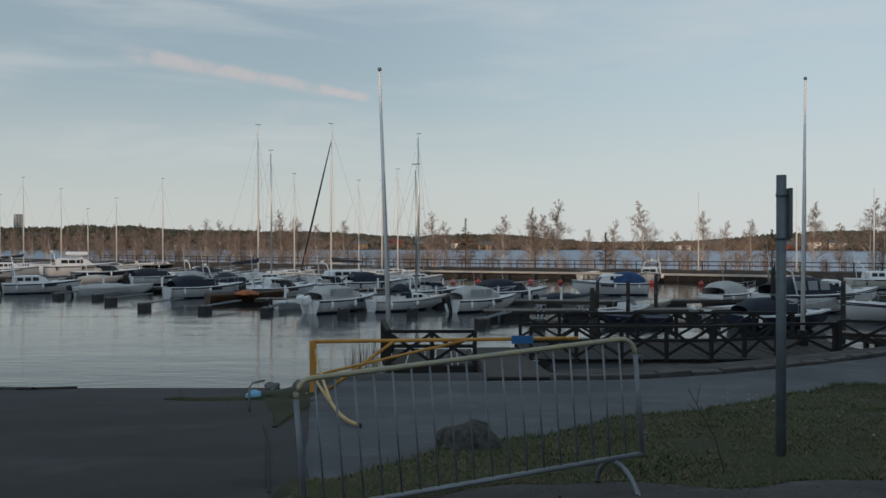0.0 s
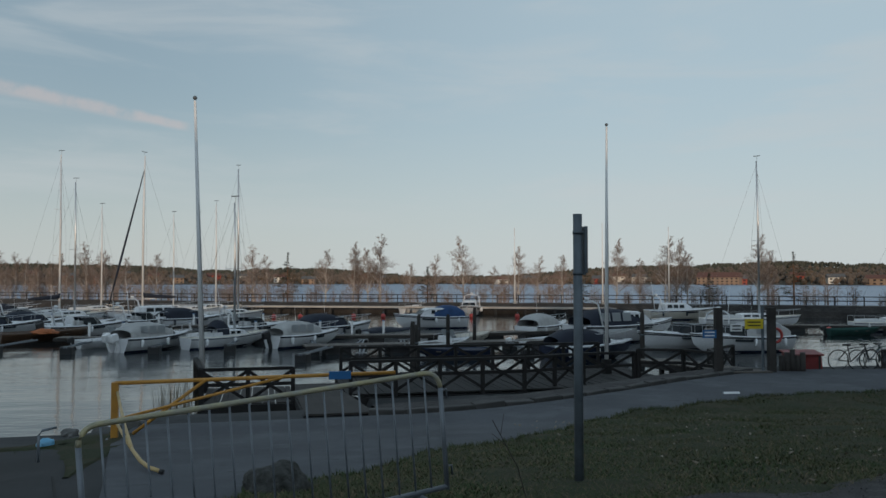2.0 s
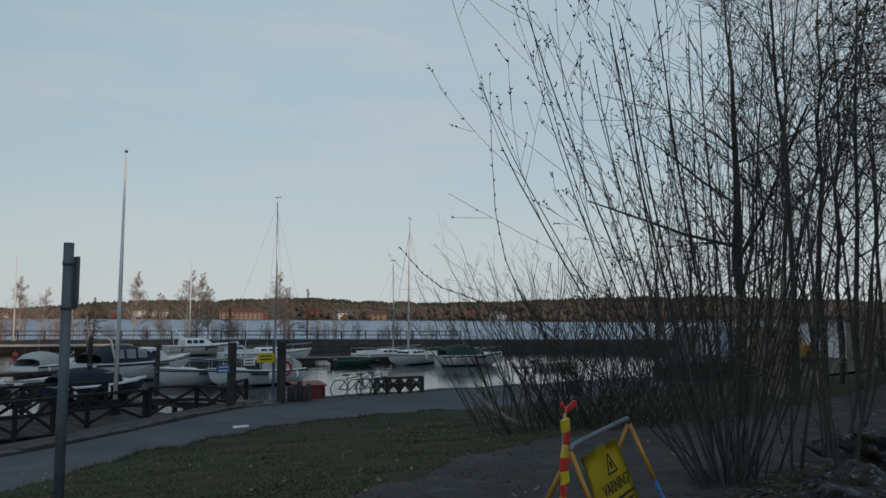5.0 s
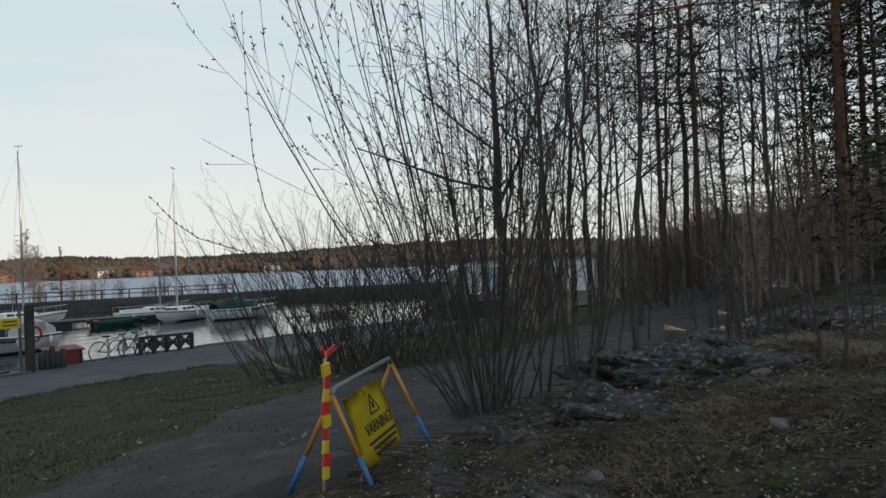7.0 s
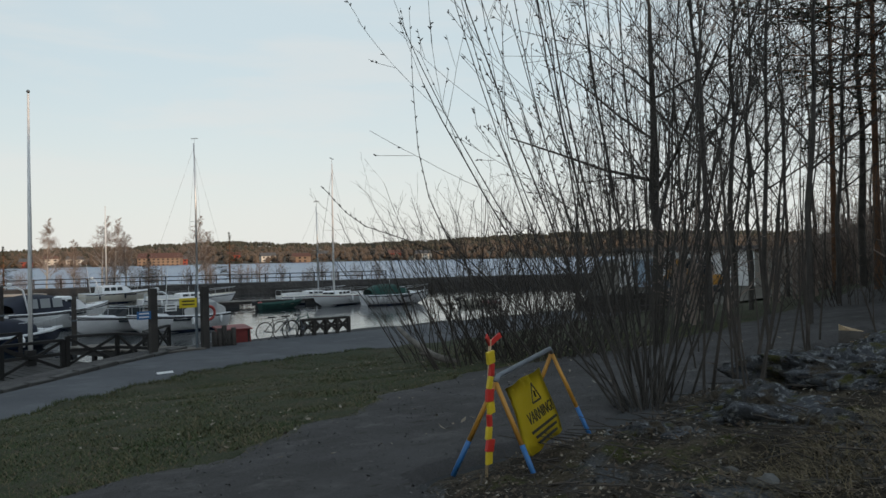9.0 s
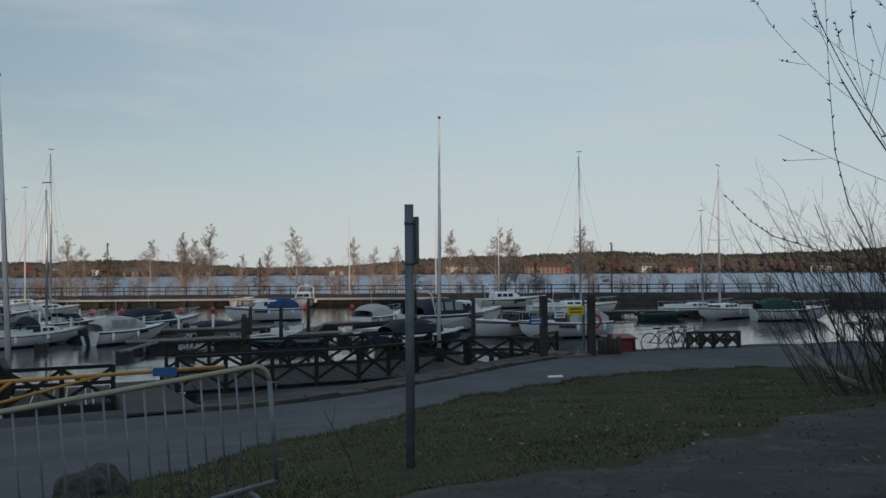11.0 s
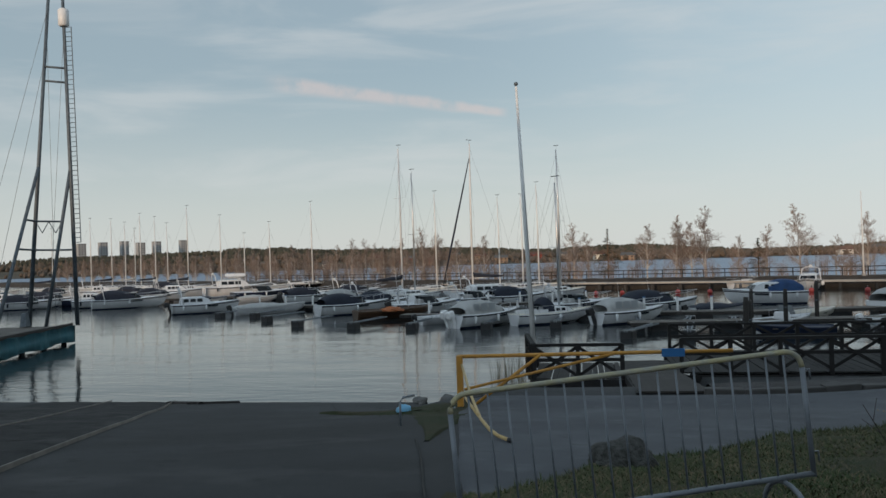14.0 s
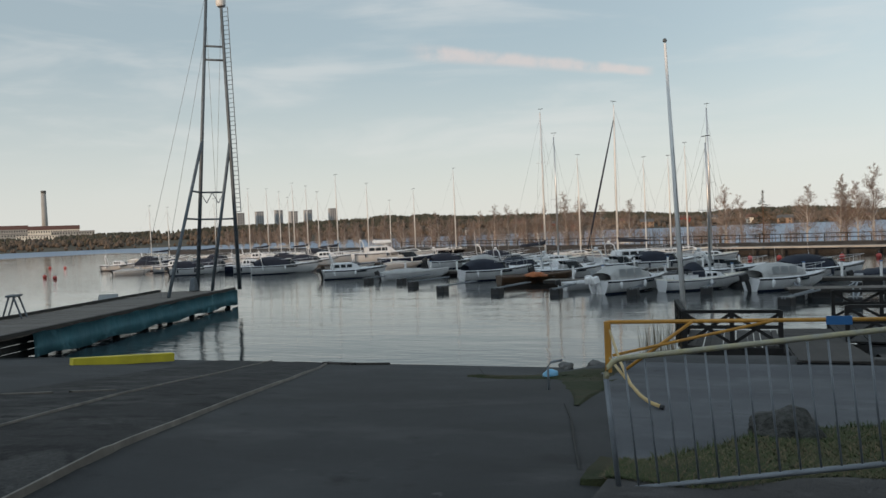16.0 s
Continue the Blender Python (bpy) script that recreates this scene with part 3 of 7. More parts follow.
def cabin(boat, x0, x1, w, z0, h, m, glass=dark_glass, rake=0.35, name="cabin", panes=2, roof_m=None):
    """A coachroof with sloping ends and separate panes."""
    bm = bmesh.new()
    s = []
    for x, k in ((x0, 0.0), (x0 + 0.08, 0.85), (x0 + 0.25 * rake + 0.15, 1.0), (x1 - rake * h - 0.1, 1.0), (x1 - 0.6 * rake * h, 0.75), (x1, 0.0)):
        zt = z0 + h * k
        ww = w / 2 * (1 - 0.12 * k)
        s.append([(x, -w / 2, z0), (x, -ww, zt - 0.06 * k), (x, -ww * 0.85, zt), (x, ww * 0.85, zt), (x, ww, zt - 0.06 * k), (x, w / 2, z0)])
    loft(bm, s, smooth=False)
    body = part(name, bm, m, boat)
    span = (x1 - rake * h - x0 - 0.3)
    for side in (-1, 1):
        for k in range(panes):
            a = x0 + 0.22 + span * k / panes + 0.05
            b = a + span / panes - 0.1
            bm = bmesh.new()
            y = side * (w / 2 * (1 - 0.12 * 0.62) + 0.008)
            yl = side * (w / 2 * (1 - 0.12 * 0.35) + 0.012)
            q = [bm.verts.new(p) for p in ((a, yl, z0 + h * 0.35), (b, yl, z0 + h * 0.35), (b - 0.05, y, z0 + h * 0.78), (a + 0.03, y, z0 + h * 0.78))]
            bm.faces.new(q)
            bmesh.ops.solidify(bm, geom=bm.faces[:], thickness=0.01)
            part("window", bm, glass, body)
    bm = bmesh.new()      # windscreen, on the sloping front
    for k in (-1, 1):
        q = [bm.verts.new(p) for p in ((x1 - 0.12 * rake * h + 0.02, k * 0.02, z0 + h * 0.3), (x1 - 0.12 * rake * h + 0.02, k * w * 0.42, z0 + h * 0.3),
                                       (x1 - 0.55 * rake * h + 0.03, k * w * 0.38, z0 + h * 0.74), (x1 - 0.55 * rake * h + 0.03, k * 0.02, z0 + h * 0.74))]
        bm.faces.new(q)
    bmesh.ops.solidify(bm, geom=bm.faces[:], thickness=0.012)
    part("windscreen", bm, glass, body)
    return body


def canopy(boat, x0, x1, w, z0, h, m, film=None):
    """A canvas hood on hoops, with clear panels where film is given."""
    bm = bmesh.new()
    s = []
    n = 6
    for i in range(n):
        u = i / (n - 1)
        x = x0 + (x1 - x0) * u
        k = (0.55, 0.9, 1.0, 0.98, 0.88, 0.62)[i]
        k += 0.02 * (i % 2)
        s.append([(x, w / 2 * math.cos(a) * (1.0 - 0.06 * u), z0 + h * k * max(0.0, math.sin(a)) ** 0.4) for a in [math.pi * j / 10 for j in range(11)]])
    loft(bm, s)
    hood = part("canopy", bm, m, boat)
    if film is not None:
        for side in (-1, 1):
            for i in range(1, 4):
                bm = bmesh.new()
                xa, xb = x0 + (x1 - x0) * (i / 5 + 0.02), x0 + (x1 - x0) * ((i + 1) / 5 - 0.02)
                y = side * (w / 2 * 0.985)
                q = [bm.verts.new(p) for p in ((xa, y + side * 0.02, z0 + h * 0.3), (xb, y + side * 0.02, z0 + h * 0.3), (xb, y * 0.9 + side * 0.03, z0 + h * 0.78), (xa, y * 0.9 + side * 0.03, z0 + h * 0.78))]
                bm.faces.new(q)
                bmesh.ops.solidify(bm, geom=bm.faces[:], thickness=0.012)
                part("clear_panel", bm, film, hood)
    return hood


def outboard(boat, y, z, m=black_plastic, tilt=-18.0, size=1.0):
    rot = Matrix.Translation((-0.18, y, z)) @ Matrix.Rotation(radians(tilt), 4, "Y") @ Matrix.Scale(size, 4)
    bm = bmesh.new()
    box(bm, (-0.12, 0, 0.42), (0.5, 0.34, 0.42), bevel=0.07, taper=0.86)
    bmesh.ops.transform(bm, matrix=rot, verts=bm.verts[:])
    motor = part("outboard_motor", bm, m, boat)
    bm = bmesh.new()
    box(bm, (-0.02, 0, -0.1), (0.22, 0.14, 0.75), bevel=0.03)
    box(bm, (-0.02, 0, -0.5), (0.5, 0.09, 0.1), bevel=0.03)
    bmesh.ops.transform(bm, matrix=rot, verts=bm.verts[:])
    part("leg", bm, m, motor)
    return motor


def pulpit(boat, secs, a, b, h=0.55):
    """A bow rail from station a to b on stanchions."""
    bm = bmesh.new()
    for side in (-1, 1):
        pts = [(s[-1][0], side * s[-1][1] * 0.92, s[-1][2] + h) for s in secs[a:b]]
        tube(bm, pts, 0.016, 5)
        for s in secs[a:b:2]:
            x, y, z = s[-1]
            tube(bm, [(x, side * y * 0.92, z), (x, side * y * 0.92, z + h)], 0.014, 5)
    part("bow_rail", bm, alu, boat)


def fenders(boat, secs, m=navy_canvas, every=3):
    for side in (-1, 1):
        for s in secs[2:10:every]:
            bm = bmesh.new()
            x, y, z = s[-1]
            tube(bm, [(x, side * (y + 0.11), z - 0.05), (x, side * (y + 0.11), z - 0.15), (x, side * (y + 0.11), z - 0.5), (x, side * (y + 0.11), z - 0.58)], [0.03, 0.1, 0.1, 0.03], 8)
            part("fender", bm, m, boat)


def rig(boat, x, z, h, boom_len, cover=navy_canvas, beam=1.4, bow=None, stern=None, m=mast_white, spreaders=1, r=0.08, jib=False):
    bm = bmesh.new()
    tube(bm, [(x, 0, z), (x, 0, z + h * 0.6), (x - 0.08, 0, z + h)], [r, r * 0.9, r * 0.55], 8)
    mast = part("mast", bm, m, boat)
    bm = bmesh.new()
    tube(bm, [(x - 0.02, 0, z + h), (x - 0.02, 0, z + h + 0.5)], 0.012, 4)
    bar(bm, (x - 0.35, 0, z + h + 0.42), (x + 0.3, 0, z + h + 0.5), 0.03, 0.06)
    part("wind_vane", bm, black_plastic, mast)
    for k in range(spreaders):
        zz = z + h * (0.48 if spreaders == 1 else 0.35 + 0.3 * k)
        bm = bmesh.new()
        tube(bm, [(x - 0.1, -beam * 0.42, zz + 0.06), (x, 0, zz), (x - 0.1, beam * 0.42, zz + 0.06)], 0.022, 4)
        part("spreader", bm, m, mast)
    wires = []
    for side in (-1, 1):
        wires.append(((x - 0.1, side * beam * 0.48, z - 0.2), (x - 0.1, side * beam * 0.42, z + h * 0.48)))
        wires.append(((x - 0.1, side * beam * 0.42, z + h * 0.48), (x, 0, z + h * 0.93)))
    if bow:
        wires.append(((bow, 0, z - 0.1), (x, 0, z + h * 0.92)))
    if stern is not None:
        wires.append(((stern, 0, z - 0.1), (x, 0, z + h * 0.99)))
    bm = bmesh.new()
    for a, b in wires:
        tube(bm, [a, b], 0.009, 3, cap=False)
    part("rigging", bm, rope_mat, mast)
    if jib and bow:
        bm = bmesh.new()
        a, b = Vector((bow, 0, z + 0.3)), Vector((x, 0, z + h * 0.9))
        tube(bm, [a, a.lerp(b, 0.3), a.lerp(b, 0.75), b], [0.07, 0.13, 0.09, 0.04], 7)
        part("furled_jib", bm, navy_canvas, mast)
    if boom_len:
        bm = bmesh.new()
        tube(bm, [(x - 0.1, 0, z + 1.1), (x - boom_len, 0, z + 1.25)], 0.05, 6)
        boom = part("boom", bm, m, boat)
        if cover is not None:
            bm = bmesh.new()
            tube(bm, [(x + 0.05, 0, z + 1.9), (x - 0.15, 0, z + 1.5), (x - boom_len * 0.4, 0, z + 1.36), (x - boom_len * 0.8, 0, z + 1.3), (x - boom_len, 0, z + 1.27)], [0.08, 0.24, 0.22, 0.17, 0.07], 8)
            part("sail_cover", bm, cover, boom)


def at(x, y, heading, roll=0.0):
    """Where a boat lies: its stern and the way it points; the rows lie askew to the shore."""
    return pose(x, y, 0.0, roll, 0, heading + (24 if -1 < heading < 31 else 0))


def wrap_screen(boat, x, w, z, h, back):
    """A raked wrap-round windscreen: dark panes in a slim frame, open to the stern."""
    low = [(x - back, -w / 2), (x - back * 0.35, -w / 2), (x, -w * 0.3), (x + 0.08, 0), (x, w * 0.3), (x - back * 0.35, w / 2), (x - back, w / 2)]
    top = [(px - h * (1.0 if abs(py) < w * 0.45 else 0.55), py * 0.86) for px, py in low]
    bm = bmesh.new()
    tube(bm, [(px, py, z + h) for px, py in top], 0.022, 5)
    surround = part("screen_frame", bm, alu, boat)
    for k in range(6):
        bm = bmesh.new()
        (ax, ay), (bx, by), (cx, cy), (dx, dy) = low[k], low[k + 1], top[k + 1], top[k]
        q = [bm.verts.new(p) for p in ((ax, ay, z + 0.02), (bx, by, z + 0.02), (cx, cy, z + h), (dx, dy, z + h))]
        bm.faces.new(q)
        bmesh.ops.solidify(bm, geom=bm.faces[:], thickness=0.012)
        part("pane", bm, dark_glass, surround)
    for s in (-1, 1):     # seats in the open cockpit
        bm = bmesh.new()
        box(bm, (x - back - 0.25, s * w * 0.24, z + 0.12), (0.45, 0.5, 0.5), bevel=0.06, taper=0.85)
        part("seat", bm, grey_canvas, boat)
    bm = bmesh.new()      # aerial and light mast
    tube(bm, [(x - back, w * 0.3, z + 0.1), (x - back - 0.15, w * 0.3, z + 1.9)], [0.014, 0.006], 5)
    part("aerial", bm, white_paint, boat)


def motor_cruiser(x, y, heading, L, label, hull_m=white_gel, top_m=white_gel, hood=None, hood_film=None, stripe=navy_gel, motors=0, motor_m=black_plastic, tall=1.0, fly=False, rail=True, cab=(0.3, 0.68), screen=True):
    B = 0.33 * L + 0.45
    H = (0.08 * L + 0.4) * tall
    boat = thing("motorboat", at(x, y, heading), label, "motorboat", "boats moored in the harbour")
    secs = build_hull(boat, L, B, H, hull_m, white_gel, stripe)
    house = any(w in label for w in ("cabin", "wheelhouse", "yacht"))
    if house:
        cabin(boat, L * cab[0], L * cab[1], B * 0.74, H * 0.98, 0.06 * L * tall + 0.36, top_m, panes=3 if L > 6.5 else 2, rake=1.3)
    else:
        wrap_screen(boat, L * cab[1], B * 0.74, H, 0.04 * L + 0.4, L * 0.24)
    bm = bmesh.new()
    s = []
    for u, k in ((cab[1] - 0.04, 0.0), (cab[1], 0.7), (cab[1] + 0.12, 0.55), (0.93, 0.05)):
        i = min(len(secs) - 1, int(u * (len(secs) - 1)))
        w = secs[i][-1][1] * 0.78
        zz = secs[i][-1][2]
        s.append([(u * L, -w, zz - 0.05), (u * L, -w * 0.8, zz + 0.22 * k + 0.02), (u * L, w * 0.8, zz + 0.22 * k + 0.02), (u * L, w, zz - 0.05)])
    loft(bm, s, smooth=False)
    trunk = part("foredeck", bm, white_gel, boat)
    for side in (-1, 1):      # dark side lights in the hull, and a rubbing strake
        for u in (0.5, 0.62):
            i = int(u * 12)
            x0, y0, z0 = secs[i][3]
            x1, y1, z1 = secs[i + 1][3]
            bm = bmesh.new()
            a, b = Vector((x0 + 0.1, side * (y0 + 0.02), z0 - 0.02)), Vector((x1 + 0.1, side * (y1 + 0.02), z1 - 0.02))
            bar(bm, a, b, 0.03, 0.13)
            part("side_light", bm, dark_glass, boat)
        bm = bmesh.new()
        tube(bm, [(q[-1][0], side * (q[-1][1] + 0.015), q[-1][2] - 0.04) for q in secs], 0.03, 5)
        part("rubbing_strake", bm, black_plastic if stripe is not None else alu, boat)
    bm = bmesh.new()      # hatch on the foredeck
    box(bm, (L * (cab[1] + 0.12), 0, secs[9][-1][2] + 0.16), (0.5, 0.5, 0.05), bevel=0.015)
    part("hatch", bm, dark_glass, trunk)
    if L > 6.1 and hood is None or L > 8:      # radar arch with its lights and aerials
        bm = bmesh.new()
        zt = H + 0.1 * L + 0.7 * tall
        xa = L * 0.16
        tube(bm, [(xa, -B * 0.42, H), (xa - 0.25, -B * 0.36, zt - 0.2), (xa - 0.3, -B * 0.2, zt), (xa - 0.3, B * 0.2, zt), (xa - 0.25, B * 0.36, zt - 0.2), (xa, B * 0.42, H)], 0.06, 6)
        arch = part("radar_arch", bm, white_gel, boat)
        bm = bmesh.new()
        tube(bm, [(xa - 0.3, 0, zt), (xa - 0.3, 0, zt + 0.18), (xa - 0.3, 0, zt + 0.3)], [0.04, 0.2, 0.1], 10)
        part("radome", bm, white_gel, arch)
        bm = bmesh.new()
        tube(bm, [(xa - 0.3, B * 0.3, zt - 0.1), (xa - 0.5, B * 0.32, zt + 1.8)], [0.02, 0.008], 5)
        part("aerial", bm, white_paint, arch)
    if hood is not None:
        canopy(boat, L * 0.05, L * (cab[0] + 0.2), B * 0.8, H * 0.95, 0.06 * L * tall + 0.62, hood, hood_film)
    if fly:
        bm = bmesh.new()
        box(bm, (L * 0.45, 0, H + 0.1 * L + 0.75), (L * 0.26, B * 0.6, 0.45), bevel=0.08, taper=0.9)
        part("flybridge", bm, white_gel, boat)
    if rail:
        pulpit(boat, secs, 7, 13)
    fenders(boat, secs, navy_canvas if int(abs(x) * 7) % 3 == 0 else white_gel, 4)
    for k in range(motors):
        outboard(boat, (k - (motors - 1) / 2) * 0.62, H * 0.6, motor_m, size=0.9 + 0.04 * L)
    return boat


def sailing_boat(x, y, heading, L, label, mast_h, hull_m=white_gel, stripe=navy_gel, cover=navy_canvas, boom=True, mast_m=mast_white, spreaders=1, hood=None, jib=False):
    B = 0.24 * L + 0.65
    H = 0.085 * L + 0.2
    boat = thing("sailing_boat", at(x, y, heading), label, "sailboat", "boats moored in the harbour")
    secs = build_hull(boat, L, B, H, hull_m, cream_gel, stripe, transom=0.62, rake=1.0, keel=0.45)
    cabin(boat, L * 0.36, L * 0.72, B * 0.58, H * 0.97, 0.36 + 0.012 * L, white_gel, panes=3, rake=1.6)
    bm = bmesh.new()      # cockpit coamings
    for side in (-1, 1):
        bar(bm, (L * 0.08, side * B * 0.28, H + 0.12), (L * 0.36, side * B * 0.3, H + 0.16), 0.1, 0.26)
    part("coaming", bm, white_gel, boat)
    if hood is not None:
        canopy(boat, L * 0.3, L * 0.45, B * 0.6, H + 0.1, 1.0, hood)
    pulpit(boat, secs, 9, 13)
    bm = bmesh.new()      # stern rail and lifelines
    for side in (-1, 1):
        pts = [(s[-1][0], side * s[-1][1] * 0.93, s[-1][2] + 0.55) for s in secs[:10]]
        tube(bm, pts, 0.009, 4)
        for s in secs[0:10:3]:
            tube(bm, [(s[-1][0], side * s[-1][1] * 0.93, s[-1][2]), (s[-1][0], side * s[-1][1] * 0.93, s[-1][2] + 0.57)], 0.014, 5)
    y0 = secs[0][-1][1] * 0.93
    tube(bm, [(0, -y0, H + 0.55), (-0.05, 0, H + 0.57), (0, y0, H + 0.55)], 0.014, 5)
    part("stern_rail", bm, alu, boat)
    fenders(boat, secs, white_gel, 4)
    rig(boat, L * 0.58, H + 0.3, mast_h, L * 0.4 if boom else 0, cover, B, L * 0.97, 0.1, mast_m, spreaders, 0.05 + 0.004 * mast_h, jib)
    return boat


def open_boat(x, y, heading, L, label, hull_m=white_gel, cover=None, motor=True, screen=False, thwarts=True, motor_m=black_plastic, rail=False):
    B = 0.3 * L + 0.35
    H = 0.08 * L + 0.2
    boat = thing("open_boat", at(x, y, heading), label, "boat", "boats moored in the harbour")
    secs = hull_sections(L, B, H, rake=0.5)
    bm = bmesh.new()
    rings = loft(bm, [[(px, -py, pz) for px, py, pz in reversed(s)] + s for s in secs])
    bm.faces.new(rings[0])
    bmesh.ops.recalc_face_normals(bm, faces=bm.faces[:])
    bmesh.ops.solidify(bm, geom=bm.faces[:], thickness=0.05)
    part("hull", bm, hull_m, boat)
    if cover is not None:
        bm = bmesh.new()
        cs = []
        for i, s in enumerate(secs):
            px, py, pz = s[-1]
            bump = 0.28 * math.sin(min(1, i / 9) * math.pi) + 0.05 * (i % 2)
            cs.append([(px, -py * 1.02, pz - 0.1), (px, -py * 1.0, pz + 0.03), (px, -py * 0.4, pz + bump * 0.8), (px, py * 0.4, pz + bump), (px, py, pz + 0.03), (px, py * 1.02, pz - 0.1)])
        loft(bm, cs)
        part("boat_cover", bm, cover, boat)
    elif thwarts:
        for u in (0.22, 0.45, 0.68):
            i = int(u * 12)
            bm = bmesh.new()
            w = secs[i][-1][1]
            box(bm, (u * L, 0, H * 0.72), (0.28, w * 1.85, 0.04), bevel=0.01)
            part("thwart", bm, grey_wood, boat)
    if screen:
        bm = bmesh.new()
        box(bm, (L * 0.5, 0, H + 0.12), (0.5, B * 0.5, 0.5), bevel=0.06, taper=0.85)
        cons = part("console", bm, white_gel, boat)
        bm = bmesh.new()
        w = B * 0.3
        q = [bm.verts.new(p) for p in ((L * 0.6, -w, H + 0.2), (L * 0.6, w, H + 0.2), (L * 0.55, w * 0.9, H + 0.75), (L * 0.55, -w * 0.9, H + 0.75))]
        bm.faces.new(q)
        bmesh.ops.solidify(bm, geom=bm.faces[:], thickness=0.015)
        part("windscreen", bm, clear_plastic, cons)
    if rail:
        pulpit(boat, secs, 6, 13, 0.4)
    if motor:
        outboard(boat, 0, H * 0.55, motor_m, size=0.55 + 0.06 * L)
    return boat


def moored_sail(az, d, el, heading, L, label, **kw):
    """A sailing boat whose mast stands at bearing az, d metres off, its top at the elevation el."""
    h = radians(heading + (24 if -1 < heading < 31 else 0))
    x, y = d * math.sin(radians(az)) - 0.58 * L * math.cos(h), d * math.cos(radians(az)) - 0.58 * L * math.sin(h)
    return sailing_boat(x, y, heading, L, label, 4.6 + d * math.tan(radians(el)) - 0.085 * L - 0.9, **kw)


# the row across the basin, from the near piles outwards
sailing_boat(-4.9, 55.3, 14, 6.6, "small white sailing boat with a black sprayhood", 8.8, boom=False, hood=navy_canvas, mast_m=alu)
motor_cruiser(0.6, 55.0, 10, 5.6, "white motorboat under a clear grey hood, black outboard tilted up", hood=grey_canvas, hood_film=clear_plastic, motors=1, cab=(0.42, 0.66))
motor_cruiser(-8.9, 54.0, 24, 6.2, "white day cruiser with a grey hood and twin white outboards", hood=grey_canvas, hood_film=clear_plastic, motors=2, motor_m=white_paint, cab=(0.4, 0.7))
open_boat(-12.0, 57.6, 18, 4.6, "small white open boat with a black folded hood", screen=True, cover=None)
open_boat(-18.6, 64.0, 8, 6.6, "varnished wooden boat with a folded orange tarpaulin", hull_m=varnish, motor=False)
fold = thing("tarpaulin", pose(-15.6, 64.4, 0.62, 0, 0, 8), "crumpled orange tarpaulin lying in a boat", "tarpaulin")
bm = bmesh.new()
bmesh.ops.create_icosphere(bm, subdivisions=3, radius=1.0)
for v in bm.verts:
    v.co = Vector((v.co.x * 0.95, v.co.y * 0.55, max(0, v.co.z) * 0.36)) * (1 + 0.25 * noise.noise(v.co * 2.3))
part("sheet", bm, orange_tarp, fold)
open_boat(-33.0, 72.5, 12, 7.0, "white open motorboat under a grey cover", cover=grey_canvas)
motor_cruiser(-41.0, 75.5, 10, 6.8, "white cabin boat with a black outboard", motors=1, cab=(0.12, 0.6))
motor_cruiser(-58.0, 88.0, 12, 8.6, "long white cruiser with a black canvas hood", hood=navy_canvas, cab=(0.35, 0.66))
motor_cruiser(-47.5, 104.0, 12, 9.0, "dark-hulled sports cruiser with white topsides", hull_m=navy_gel, stripe=None, cab=(0.3, 0.62))
motor_cruiser(-57.0, 115.0, 12, 10.5, "large white motor yacht with a flybridge", fly=True, tall=1.25, cab=(0.2, 0.66))
motor_cruiser(-33.5, 103.0, 10, 7.4, "white cabin boat with a dark hull stripe", hull_m=navy_gel, cab=(0.25, 0.65))
motor_cruiser(-13.5, 84.0, 8, 8.6, "white cabin cruiser with a row of windows", cab=(0.2, 0.68))
motor_cruiser(-28.0, 84.0, 14, 6.4, "white cuddy boat with a grey hood", hood=grey_canvas, cab=(0.35, 0.65))
motor_cruiser(-22.0, 76.0, 10, 6.0, "white motorboat with a navy hood", hood=navy_canvas, motors=1, cab=(0.35, 0.66))
open_boat(-26.0, 79.0, 20, 5.4, "navy open boat with a pale deck", hull_m=navy_gel)
motor_cruiser(-17.5, 72.5, 12, 6.0, "white half-cabin boat with an outboard", motors=1, cab=(0.32, 0.66))

# boats nearer the path, to the right of the flagpoles
motor_cruiser(18.6, 74.6, 186, 6.9, "old white and navy cabin boat with a blue canvas hood", hull_m=white_gel, stripe=navy_gel, hood=blue_canvas, cab=(0.28, 0.7), tall=1.15)
sailing_boat(17.8, 105.5, 12, 6.4, "white boat lying at the breakwater pier", 0.6, boom=False)
motor_cruiser(26.0, 100.5, 250, 6.4, "white wheelhouse boat at the breakwater pier", cab=(0.15, 0.7), tall=1.2)
open_boat(9.4, 49.5, 12, 5.0, "white open boat with a windscreen", screen=True, rail=True)
motor_cruiser(15.6, 43.4, 368, 5.6, "dark canvas-covered motorboat behind the fence", hull_m=navy_gel, stripe=None, hood=navy_canvas, cab=(0.45, 0.7))
motor_cruiser(21.5, 54.2, 374, 9.0, "white cruiser with a navy canvas wheelhouse", hood=navy_canvas, hood_film=clear_plastic, cab=(0.36, 0.7), tall=1.15)
motor_cruiser(30.6, 49.2, 190, 7.4, "white sports cruiser with raked windows", cab=(0.3, 0.66))
motor_cruiser(32.8, 46.6, 188, 7.2, "white sports cruiser with a clear hood", hood=grey_canvas, hood_film=clear_plastic, cab=(0.32, 0.68))
# a white yacht: the warm sunlight on it is put into the cream hull colour
motor_cruiser(42.0, 84.0, -8, 8.2, "cream motor yacht catching the low sun", hull_m=cream_gel, cab=(0.2, 0.62))
motor_cruiser(52.5, 52.5, -22, 6.6, "white motorboat with a dark green hood", hood=green_canvas, cab=(0.4, 0.68))
open_boat(44.5, 57.5, -10, 4.4, "small green rowing boat", hull_m=green_canvas, motor=True)
open_boat(56.0, 44.0, -20, 4.2, "small open boat with red gear", hull_m=cream_gel, motor=True)
